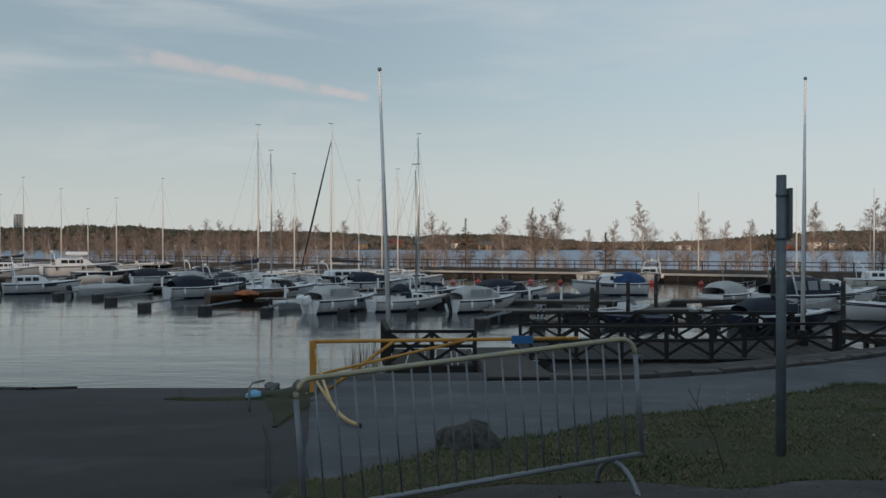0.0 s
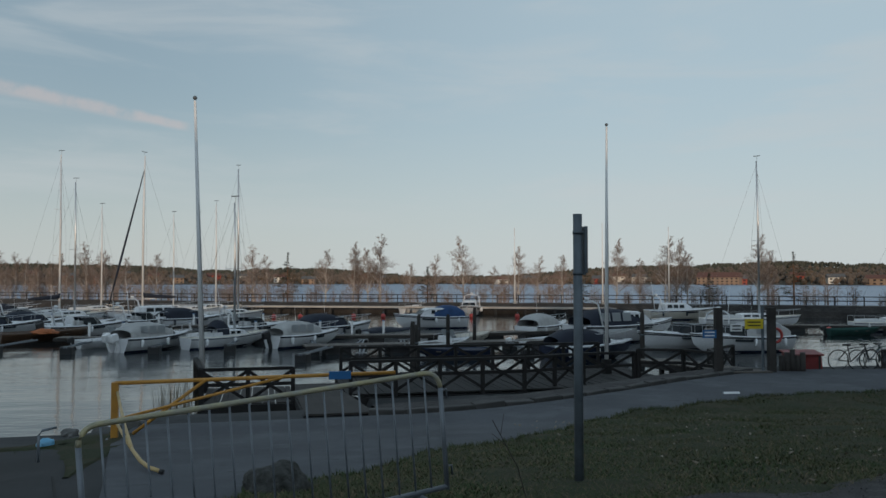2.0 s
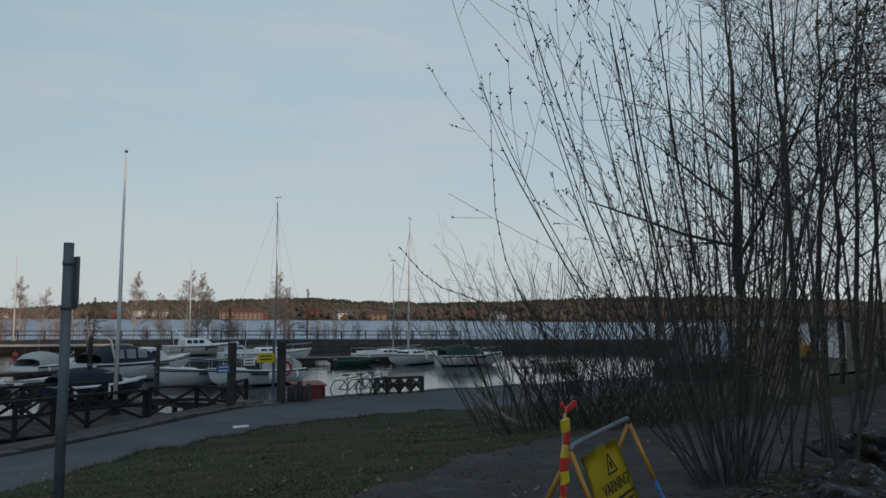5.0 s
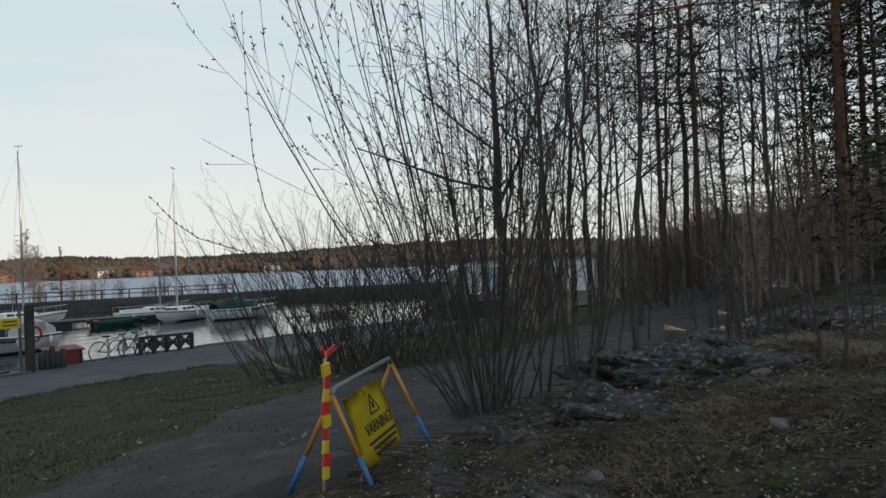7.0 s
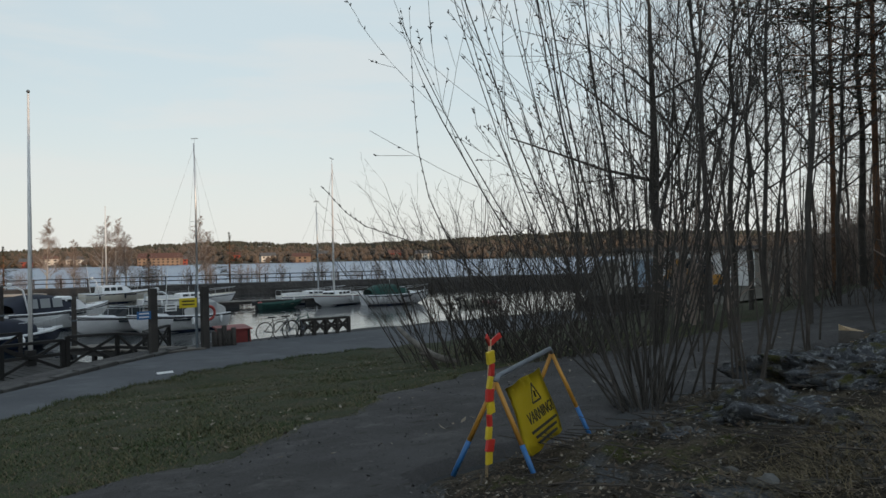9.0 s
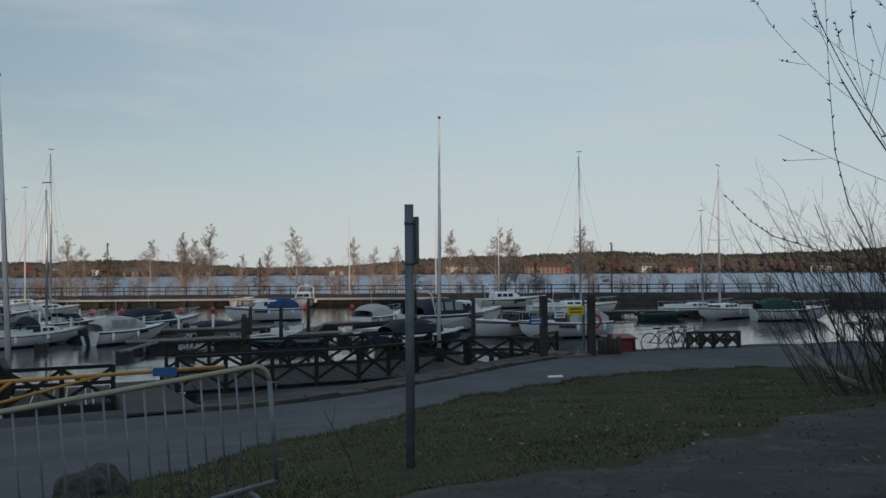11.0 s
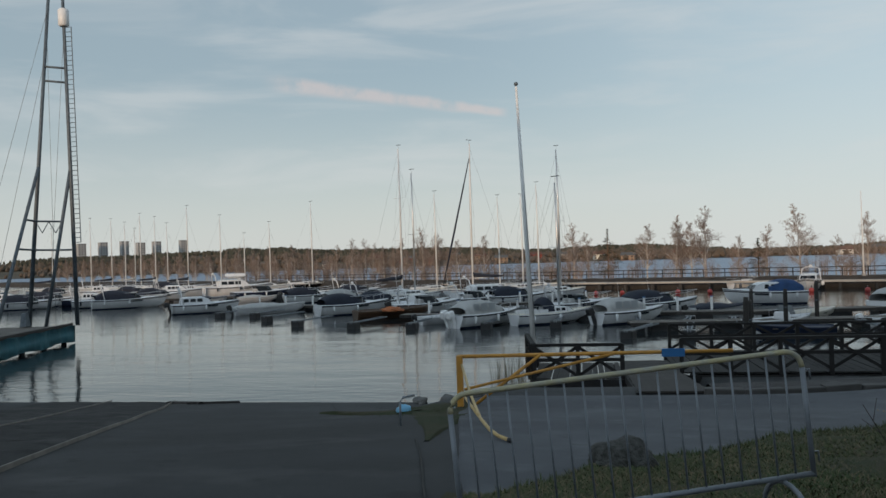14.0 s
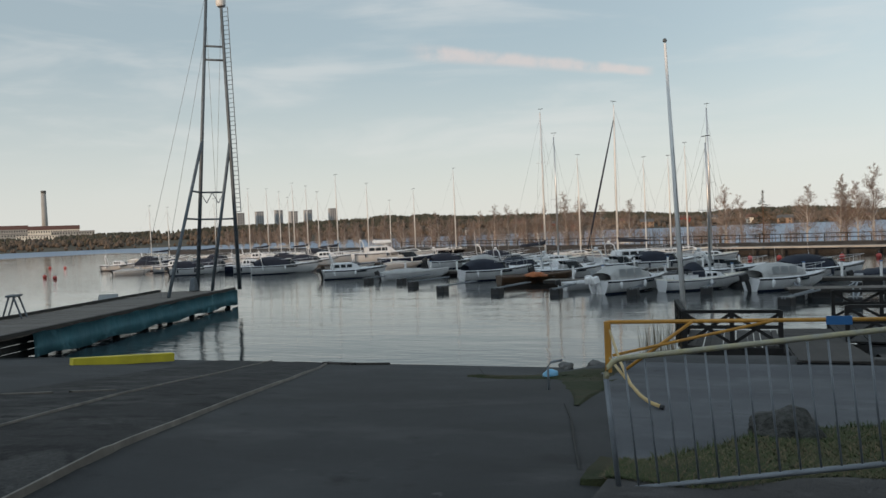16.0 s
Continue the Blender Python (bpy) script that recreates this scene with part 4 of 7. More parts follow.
motor_cruiser(20.0, 60.5, 15, 6.2, "white motorboat with a grey hood", hood=grey_canvas, cab=(0.36, 0.66))
open_boat(12.5, 56.0, 6, 4.6, "small grey open boat at the jetty", hull_m=cream_gel)
open_boat(16.0, 51.0, 4, 4.4, "small white dinghy with an outboard", motor_m=white_paint)
open_boat(13.0, 46.0, 170, 4.4, "dark open boat with an outboard", hull_m=navy_gel)

# the crowded jetties far off on the left-hand side
rng = random.Random(7)
for k, (px, py) in enumerate([(-104, 112), (-92, 106), (-83, 100), (-74, 97), (-66, 94), (-97, 132), (-86, 126), (-76, 122), (-67, 116), (-110, 128), (-120, 140), (-63, 106), (-70, 130), (-80, 140)]):
    motor_cruiser(px, py, 10 + rng.uniform(-6, 6), rng.uniform(6.2, 9.2), "white cruiser with a navy hood" if k % 2 else "white motorboat with low cabin windows",
                  hood=navy_canvas if k % 2 else None, cab=(0.3, 0.66), hull_m=navy_gel if k % 5 == 4 else white_gel)
for k, (az, d, el) in enumerate(((-33.34, 190, 3.4), (-32.09, 186, 3.37), (-31.26, 180, 3.15), (-30.67, 182, 2.74), (-30.32, 176, 3.71), (-29.4, 174, 3.49), (-28.64, 170, 3.07), (-27.34, 150, 4.21), (-25.2, 160, 3.55), (-23.63, 158, 2.3), (-21.92, 152, 3.04), (-38.62, 185, 2.3), (-39.75, 188, 2.43), (-35.6, 188, 2.8))):
    moored_sail(az, d, el, 10 + rng.uniform(-5, 5), 8.6 + 0.12 * (k % 4), "white sailing boat in the far row", boom=bool(k % 2), cover=navy_canvas if k % 3 else grey_canvas)
moored_sail(-19.05, 158, 4.38, 8, 9.5, "black-hulled sailing boat with a tall mast", hull_m=black_gel, stripe=white_gel, boom=False)
moored_sail(-12.82, 96, 8.16, 20, 8.8, "white sailing boat with a navy sail cover", cover=navy_canvas, spreaders=2)
moored_sail(-11.94, 93, 6.46, 16, 8.2, "grey-masted sailing boat moored stern to", boom=False, mast_m=alu)
moored_sail(-10.37, 111, 4.9, 15, 7.6, "white sailing boat at the far jetty", boom=False)
moored_sail(-7.84, 97, 8.37, 200, 9.2, "white sailing boat with a black sail cover and furled black jib", cover=navy_canvas, spreaders=2, jib=True)
moored_sail(-5.92, 110, 4.49, 10, 7.8, "white sailing boat with furled sail", boom=False)
moored_sail(-4.29, 106, 4.5, 15, 7.6, "small white sailing boat with a slim mast", boom=False)
moored_sail(-3.18, 109, 5.29, 5, 8.6, "white sailing boat lying at the breakwater", boom=False)
moored_sail(-1.71, 91, 7.74, 15, 8.4, "white sailing boat with a tall bare mast", boom=False, mast_m=alu)
moored_sail(33.72, 80, 8.0, -10, 9.2, "white sailing boat moored bow out", boom=False, mast_m=alu)
moored_sail(42.9, 76, 6.71, 195, 8.4, "pale sailing boat with a red sheerline", stripe=red_paint, boom=False)
moored_sail(41.81, 81, 3.74, -16, 7.2, "white sailing boat behind another", boom=False, mast_m=alu)
# smaller boats that fill the berths
for k, (px, py, hd) in enumerate(((-26.5, 88, 12), (-35.5, 92, 10), (-44, 98, 10), (-38.5, 100, 8), (-31, 98.5, 10), (-21.5, 83, 14), (-13.2, 76, 10), (-9.5, 78.5, 8), (-7, 84, 10), (-16.5, 68.5, 8), (-23.5, 69, 14), (-50.5, 97, 12), (-63, 91.5, 12), (-72, 90, 10), (-86, 95, 10), (-3.5, 64.5, 6), (2.6, 62.5, 6), (7.4, 61.5, 4))):
    if k % 3 == 2:
        open_boat(px, py, hd, 5.2, "small open boat with a dark cover", cover=navy_canvas if k % 2 else grey_canvas)
    else:
        motor_cruiser(px, py, hd, 6.4 + 0.5 * (k % 3), "white cuddy boat with a navy stripe", hood=(None, navy_canvas, grey_canvas)[k % 3], cab=(0.34, 0.66), motors=k % 2)

# ---- breakwater with its pier, trees and the far shore ----
rng = random.Random(11)
bm = bmesh.new()
secs = []
for i in range(203):
    x = -215 + i * 1.6
    y = float(wall_y(x))
    j = 0.25 * noise.noise((x * 0.6, 0, 0))
    secs.append([(x, y + 0.6, -0.6), (x, y + 1.2 + j, 0.7 + j), (x, y + 2.0, 1.35 + 0.5 * j), (x, y + 5.2, 1.4 + 0.4 * j), (x, y + 6.5 + j, 0.6), (x, y + 8.0, -0.6)])
loft(bm, secs, smooth=False)
tagged(part("breakwater", bm, stone_dark), "dark rubble-stone breakwater", "breakwater", kind="structure")

pier = thing("pier", pose(0, 0, 0), "long low pier on piles along the breakwater", "pier")
for i in range(16):
    xa, xb = -12 + i * 3.4, -12 + (i + 1) * 3.4 - 0.03
    ya, yb = float(wall_y(xa)) - 1.6, float(wall_y(xb)) - 1.6
    bm = bmesh.new()
    vs = [bm.verts.new(p) for z in (0.78, 0.98) for p in ((xa, ya, z), (xb, yb, z), (xb, yb + 2.2, z), (xa, ya + 2.2, z))]
    for q in ((0, 3, 2, 1), (4, 5, 6, 7), (0, 1, 5, 4), (1, 2, 6, 5), (2, 3, 7, 6), (3, 0, 4, 7)):
        bm.faces.new([vs[k] for k in q])
    part("deck_section", bm, deck_lit, pier)
    bm = bmesh.new()
    tube(bm, [(xa + 0.2, ya + 0.15, -1), (xa + 0.2, ya + 0.15, 0.7)], 0.16, 8)
    part("pile", bm, dark_wood, pier)

rail = thing("railing", pose(0, 0, 0), "thin dark railing along the top of the breakwater", "railing")
bm = bmesh.new()
for k in (0.55, 1.05):
    tube(bm, [(x, float(wall_y(x)) + 3.0, 1.4 + k) for x in np.linspace(-70, 78, 60)], 0.05, 4)
part("rail", bm, dark_wood, rail)
for x in np.linspace(-70, 78, 60):
    bm = bmesh.new()
    y = float(wall_y(x)) + 3.0
    bar(bm, (x, y, 1.2), (x, y, 2.5), 0.1, 0.1)
    part("post", bm, dark_wood, rail)

buoy_bm = bmesh.new()
bmesh.ops.create_uvsphere(buoy_bm, u_segments=12, v_segments=8, radius=0.29)
for v in buoy_bm.verts:
    v.co.z = v.co.z * 1.05 + 0.2
    if v.co.z > 0.5:
        v.co.x *= 0.8
        v.co.y *= 0.8
buoy0 = thing("mooring_buoy", pose(-2.2, 98, 0), "round red mooring buoy floating on the water", "buoy", "mooring buoys in a row")
part("float", buoy_bm, red_buoy, buoy0)
bm = bmesh.new()
tube(bm, [(0, 0, 0.5), (0, 0, 0.72)], 0.05, 6)
part("eye", bm, galv_dark, buoy0)
for x, y in ((1.2, 97), (4.2, 96.5), (7.2, 96), (10.4, 96), (13.8, 95.2), (29, 91), (31.5, 89), (34.5, 86), (37, 84), (39.5, 80), (33, 80), (36, 77), (24, 93), (52, 62), (47, 60.5), (-9, 98), (-90, 88), (-96, 92), (-128, 128), (-134, 130)):
    copy_thing(buoy0, pose(x, y, 0, 0, 0, rng.uniform(0, 360)))


def grow(rnd, h, trunk_r, spread=0.35, start=0.25, limbs=16, depth=3, droop=0.0, kids=4, len0=0.42):
    """A bare tree: segments of the trunk and limbs, and of the twigs."""
    thick, thin = [], []
    pts = [Vector((0, 0, -0.2))]
    steps = 9
    lean = Vector((rnd.uniform(-1, 1), rnd.uniform(-1, 1), 0)) * 0.06
    for i in range(1, steps + 1):
        pts.append(Vector((lean.x * h * (i / steps) ** 2 + rnd.uniform(-1, 1) * h * 0.006, lean.y * h * (i / steps) ** 2 + rnd.uniform(-1, 1) * h * 0.006, h * i / steps)))
    rad = [trunk_r * (1 - 0.93 * i / steps) for i in range(steps + 1)]
    for i in range(steps):
        thick.append((pts[i], pts[i + 1], rad[i], rad[i + 1]))

    def branch(p, d, length, r, level):
        seg = 3 if level > 1 else 2
        for k in range(seg):
            d2 = (d + Vector((rnd.uniform(-1, 1), rnd.uniform(-1, 1), rnd.uniform(-0.5, 0.9) - droop * (k + 1))) * 0.22).normalized()
            q = p + d2 * (length / seg)
            (thick if r > trunk_r * 0.16 else thin).append((p, q, r, r * 0.72))
            if level > 0:
                for _ in range(kids if level > 1 else kids - 1):
                    if rnd.random() < 0.75:
                        side = d2.cross(Vector((rnd.uniform(-1, 1), rnd.uniform(-1, 1), rnd.uniform(-1, 1)))).normalized()
                        branch(p.lerp(q, rnd.random()), (d2 * 0.75 + side * 0.7 + Vector((0, 0, 0.12 - droop))).normalized(), length * rnd.uniform(0.38, 0.6), r * 0.5, level - 1)
            p, d, r = q, d2, r * 0.72
    for k in range(limbs):
        u = start + (1 - start) * (k + rnd.random()) / limbs
        i = min(steps - 1, int(u * steps))
        p = pts[i].lerp(pts[i + 1], u * steps - i)
        a = rnd.uniform(0, 2 * math.pi)
        d = Vector((math.cos(a) * spread, math.sin(a) * spread, rnd.uniform(0.25, 0.6))).normalized()
        branch(p, d, h * len0 * (1.08 - u) * rnd.uniform(0.7, 1.15) + h * 0.05, rad[i] * 0.45, depth - 1)
    return thick, thin


def bare_tree(name, m, rnd, h, r, label, trunk_m, crown_m, twig_min, group="", **kw):
    t = thing(name, m, label, "tree", group)
    thick, thin = grow(rnd, h, r, **kw)
    thin = [(a, b, max(p, twig_min), max(q, twig_min)) for a, b, p, q in thin]
    v, f = sticks(thick, 6)
    mesh_part("trunk", v, f, trunk_m, t, smooth=True)
    v, f = sticks(thin, 3)
    mesh_part("crown", v, f, crown_m, t)
    return t


def conifer(name, m, rnd, h, r, label, group="", open_crown=False, start=0.15):
    """A conifer: trunk, whorls of boughs and many short needle sprays."""
    t = thing(name, m, label, "tree", group)
    boughs, tris, faces = [], [], []
    z = h * start
    while z < h * 0.98:
        u = (z / h - start) / (1 - start)
        reach = h * (0.26 if open_crown else 0.2) * ((1 - u) ** 0.75 if not open_crown else math.sin(min(1, u * 1.15 + 0.12) * math.pi) ** 0.6) + 0.1
        for _ in range(5 if not open_crown else 4):
            a = rnd.uniform(0, 2 * math.pi)
            L = reach * rnd.uniform(0.6, 1.15)
            d = Vector((math.cos(a), math.sin(a), rnd.uniform(-0.25, 0.2)))
            p0, p1 = Vector((0, 0, z)), Vector((0, 0, z)) + d * L
            boughs.append((p0, p1, 0.016 + 0.005 * L, 0.005))
            for k in range(int(10 + L * 11)):
                w = rnd.uniform(0.2, 1.0) if not open_crown else rnd.uniform(0.5, 1.05)
                c = p0.lerp(p1, w) + Vector((rnd.gauss(0, 1), rnd.gauss(0, 1), rnd.gauss(0, 0.7))) * 0.12 * (0.5 + L * 0.35)
                s = (0.09 + 0.07 * rnd.random()) * (h / 9) ** 0.25
                e1 = Vector((rnd.uniform(-1, 1), rnd.uniform(-1, 1), rnd.uniform(-0.6, 0.3))).normalized() * s
                e2 = e1.cross(Vector((rnd.uniform(-1, 1), rnd.uniform(-1, 1), 1))).normalized() * s * 0.28
                o = len(tris)
                tris += [c - e1 * 0.5 - e2, c + e1, c - e1 * 0.5 + e2]
                faces.append((o, o + 1, o + 2))
        z += h * 0.035
    bv, bf = sticks([((0, 0, -0.2), (0, 0, h * 0.6), r, r * 0.5), ((0, 0, h * 0.6), (0, 0, h), r * 0.5, r * 0.05)] + boughs, 6)
    mesh_part("trunk", bv, bf, pine_bark, t, smooth=True)
    mesh_part("foliage", tris, faces, pine_green, t)
    return t


def on_wall(x, off=4.5):
    return pose(x, float(wall_y(x)) + off, 1.2)


protos = [bare_tree("birch_tree", on_wall(26.5, 4.6), random.Random(s), h, 0.13, "slender bare birch with a pale trunk on the breakwater", birch_bark, birch_twigs, 0.0062, "trees on the breakwater", droop=0.04, limbs=26, spread=0.45, start=0.16, depth=4, kids=3, len0=0.3)
          for s, h in ((1, 8.6), (2, 8.0), (3, 7.2))]
protos[1].matrix_basis, protos[2].matrix_basis = on_wall(12.2), on_wall(14.2, 5.2)
for k, (x, s) in enumerate(((-27, 1.0), (-24, 0.95), (-16, 0.95), (-1.5, 0.9), (0.5, 0.8), (8.4, 0.98), (15.8, 1.05), (13.0, 0.85), (19.6, 0.72), (23.0, 0.74), (33.0, 0.9), (38.5, 0.85), (36.0, 0.7), (44.5, 1.0), (47.5, 0.78), (49.5, 0.95), (51.2, 1.0), (52.8, 0.9), (59.0, 0.95), (60.5, 0.8), (-33, 0.8), (-40, 0.85), (30.5, 0.6))):
    copy_thing(protos[k % 3], on_wall(x, 3.6 + (k * 7 % 5) * 0.6) @ Matrix.Rotation(k * 1.9, 4, "Z") @ Matrix.Scale(s, 4))
for k in range(90):      # the long row of young birches on the outer arm
    x = -165 + k * 1.62
    copy_thing(protos[k % 3], on_wall(x, 2.6 + (k * 5 % 7) * 0.6) @ Matrix.Rotation(k * 2.3, 4, "Z") @ Matrix.Scale(0.52 + 0.06 * (k * 11 % 7), 4))
shrub_protos = []
for s in (21, 22, 23):
    r2 = random.Random(s)
    sh = thing("shrub", on_wall(-6 + s - 20), "low bare shrub growing on the breakwater", "shrub", "shrubs on the breakwater")
    segs = []
    for k in range(9):
        th, tn = grow(r2, r2.uniform(2.0, 3.6), 0.05, limbs=9, depth=2, kids=4, spread=0.6, start=0.1)
        a, ra = r2.uniform(0, 6.28), r2.uniform(0.1, 1.1)
        o = Vector((math.cos(a) * ra, math.sin(a) * ra, 0))
        segs += [(p + o, q + o, max(u, 0.007), max(w, 0.007)) for p, q, u, w in th + tn]
    v, f = sticks(segs, 3)
    mesh_part("crown", v, f, birch_twigs, sh)
    shrub_protos.append(sh)
for k in range(95):
    x = -75 + k * 1.62 + rng.uniform(-0.6, 0.6)
    copy_thing(shrub_protos[k % 3], on_wall(x, rng.uniform(3.2, 6.0)) @ Matrix.Rotation(rng.uniform(0, 6.28), 4, "Z") @ Matrix.Scale(rng.uniform(0.5, 1.15) * (1.25 if x < -25 else 1.0), 4))
for x, h in ((3.3, 7.4), (40.8, 5.4), (54.6, 4.2), (62.8, 6.8), (22.0, 5.2)):
    conifer("pine_tree", on_wall(x, 5.0), random.Random(int(x * 10)), h, 0.12, "small dark green pine on the breakwater", "trees on the breakwater", True, 0.12)
for x, h in ((32.3, 10.1), (42.4, 10.6), (49.5, 9.9)):
    fp = thing("flagpole", on_wall(x, 2.6), "tall bare white pole on the breakwater", "pole")
    bm = bmesh.new()
    tube(bm, [(0, 0, 0), (0, 0, h)], [0.11, 0.05], 8)
    part("pole", bm, mast_white, fp)
    bm = bmesh.new()
    box(bm, (0, 0, 0.2), (0.4, 0.4, 0.4), bevel=0.03)
    part("base", bm, concrete, fp)


def ridge(az):
    """Height of the far hills by bearing."""
    return (21 + 10 * math.exp(-((az + 24) / 14) ** 2) + 6 * math.exp(-((az - 33) / 8) ** 2) + 9 * math.exp(-((az - 62) / 14) ** 2) - 9 * math.exp(-((az - 14) / 7) ** 2) + 4 * noise.noise((az * 0.15, 0, 0)) + 2.5 * noise.noise((az * 0.6, 4, 0)))


def shore_r(az):
    return 690 - 2.2 * max(0, az) + 3.5 * max(0, -az - 20) + 25 * noise.noise((az * 0.12, 9, 0))


def far_z(az, k):
    """Height on the far land, k from 0 at the shore to 1 on the crest."""
    return -0.5 + (ridge(az) - 8) * (sstep(0.0, 1.0, k) * 0.85 + 0.15 * min(1, k * 6))


verts, faces = [], []
AZ = np.arange(-100, 101, 1.0)
K = (0, 0.03, 0.1, 0.25, 0.45, 0.7, 1.0, 1.6)
for az in AZ:
    for k in K:
        r = shore_r(az) + 420 * k
        verts.append((r * math.sin(radians(az)), r * math.cos(radians(az)), float(far_z(az, min(k, 1)))))
for i in range(len(AZ) - 1):
    for k in range(len(K) - 1):
        o = i * len(K) + k
        faces.append((o, o + len(K), o + len(K) + 1, o + 1))
tagged(mesh_part("far_shore", verts, faces, hill_soil, smooth=True), "low wooded hills on the far shore of the lake", "hills", kind="structure")


def far_wood(name, count, klo, khi, size, m, label, pointed, seed):
    rnd = random.Random(seed)
    verts, faces = [], []
    for _ in range(count):
        az, k = rnd.uniform(-75, 75), klo + (khi - klo) * rnd.random() ** 0.8
        if noise.noise((az * 0.25, k * 5, seed)) < -0.28:
            continue
        r = shore_r(az) + 420 * k
        s = size * rnd.uniform(0.6, 1.3)
        c = Vector((r * math.sin(radians(az)), r * math.cos(radians(az)), float(far_z(az, min(k, 1)))))
        o = len(verts)
        n = 6
        for zz, rr in (((0.05, 0.5), (0.4, 0.46), (0.8, 0.26)) if pointed else ((0.1, 0.25), (0.4, 0.55), (0.75, 0.42))):
            for q in range(n):
                a = 2 * math.pi * (q + rnd.uniform(-0.3, 0.3)) / n
                w = rr * s * rnd.uniform(0.7, 1.25)
                verts.append(c + Vector((math.cos(a) * w, math.sin(a) * w, s * (zz + rnd.uniform(-0.07, 0.07)) * 1.25)))
        verts.append(c + Vector((0, 0, s * 1.3)))
        for lvl in range(2):
            for q in range(n):
                faces.append((o + lvl * n + q, o + lvl * n + (q + 1) % n, o + (lvl + 1) * n + (q + 1) % n, o + (lvl + 1) * n + q))
        for q in range(n):
            faces.append((o + 2 * n + q, o + 2 * n + (q + 1) % n, o + 3 * n))
    tagged(mesh_part(name, verts, faces, m), label, "woods", kind="stuff")


far_wood("bare_woods", 6500, 0.01, 0.55, 3.9, wood_far, "rust-brown bare trees along the far shore", False, 3)
far_wood("evergreen_woods", 15000, 0.35, 1.05, 3.7, wood_dark, "dark evergreen woods on the far hills", True, 4)


def house(m, w, d, h, wall_m, roof, label, floors=1, flat=False):
    t = thing("house", m, label, "house", "houses on the far shore")
    bm = bmesh.new()
    box(bm, (0, 0, h / 2), (w, d, h))
    part("wall", bm, wall_m, t)
    bm = bmesh.new()
    if flat:
        box(bm, (0, 0, h + 0.25), (w + 0.4, d + 0.4, 0.5), bevel=0.08)
    else:
        a = [bm.verts.new(p) for p in ((-w / 2 - 0.5, -d / 2 - 0.5, h), (-w / 2 - 0.5, d / 2 + 0.5, h), (-w / 2 - 0.5, 0, h + d * 0.38))]
        b = [bm.verts.new(p) for p in ((w / 2 + 0.5, -d / 2 - 0.5, h), (w / 2 + 0.5, d / 2 + 0.5, h), (w / 2 + 0.5, 0, h + d * 0.38))]
        bm.faces.new(a)
        bm.faces.new(b[::-1])
        for i in range(3):
            bm.faces.new((a[i], b[i], b[(i + 1) % 3], a[(i + 1) % 3]))
        bmesh.ops.recalc_face_normals(bm, faces=bm.faces[:])
    part("roof", bm, roof, t)
    cols = max(2, int(w / (3.2 if floors < 6 else 5.0)))
    for fl in range(floors):
        for c in range(cols):
            bm = bmesh.new()
            box(bm, (-w / 2 + w * (c + 0.5) / cols, -d / 2 - 0.03, h * (fl + 0.55) / floors), (w / cols * 0.42, 0.08, h / floors * 0.45))
            part("window", bm, dark_glass, t)
    return t


def far_at(az, k, lift=0.0):
    r = shore_r(az) + 420 * k
    return pose(r * math.sin(radians(az)), r * math.cos(radians(az)), float(far_z(az, min(1, k))) + lift - 0.4, 0, 0, -az + rng.uniform(-25, 25))


for k, az in enumerate((-18.0, -14.5, -12.5, -10.8, -9.0, -7.2, -5.8, -3.4, -1.5, 1.0, 3.0, 6.5, 8.0, 16.5, 18.5, 20.5, 23.2, 24.6, 26.0, 30.5, 32.5, 36.0, 38.2, 40.5, 42.0, 47.0, 49.0)):
    wm, lab = ((house_white, "white house among trees on the far shore"), (house_red, "red wooden house on the far shore"), (house_yellow, "yellow house on the far shore"))[(k * 5 + k // 3) % 3]
    house(far_at(az, 0.04 + 0.3 * ((k * 37) % 10) / 10 if az < 12 else 0.03 + 0.12 * ((k * 37) % 10) / 10), 8 + k % 4 * 1.5, 7, 4.6, wm, roof_mat if k % 2 else roof_grey, lab, 2)
house(far_at(31.2, 0.015), 30, 10, 6, house_yellow, roof_mat, "long brick-coloured waterside building", 3)
for k, az in enumerate((-33.9, -32.6, -31.3, -30.3, -29.3, -27.6)):
    r = 1750 + 40 * (k % 3)
    house(pose(r * math.sin(radians(az)), r * math.cos(radians(az)), -0.5, 0, 0, -az + 18), 15, 15, 59 + 3 * (k % 3), concrete, roof_grey, "grey concrete tower block on the skyline", 13, True)
for k, (az, w, h, r) in enumerate(((-48.5, 60, 22, 1150), (-46.5, 46, 19, 1120), (-44.4, 52, 24, 1180), (-42.3, 34, 16, 1090), (-45.5, 70, 30, 1350), (-48.0, 50, 33, 1400))):
    house(pose(r * math.sin(radians(az)), r * math.cos(radians(az)), -0.5, 0, 0, -az), w, 16, h, (concrete, house_white, concrete)[k % 3], roof_grey if k < 4 else roof_mat, "apartment block across the water", 5, k < 4)
ch = thing("chimney", pose(1400 * math.sin(radians(-46.0)), 1400 * math.cos(radians(-46.0)), -0.5), "tall pale concrete chimney above the far rooftops", "chimney")
bm = bmesh.new()
tube(bm, [(0, 0, 0), (0, 0, 88)], [5.0, 3.6], 16)
part("stack", bm, concrete, ch)
bm = bmesh.new()
tube(bm, [(0, 0, 88), (0, 0, 92)], [3.9, 3.9], 16)
part("rim", bm, roof_grey, ch)

# ---- on the near shore: barrier, post, gate ----
def gz(x, y):
    return float(ground_z(x, y))


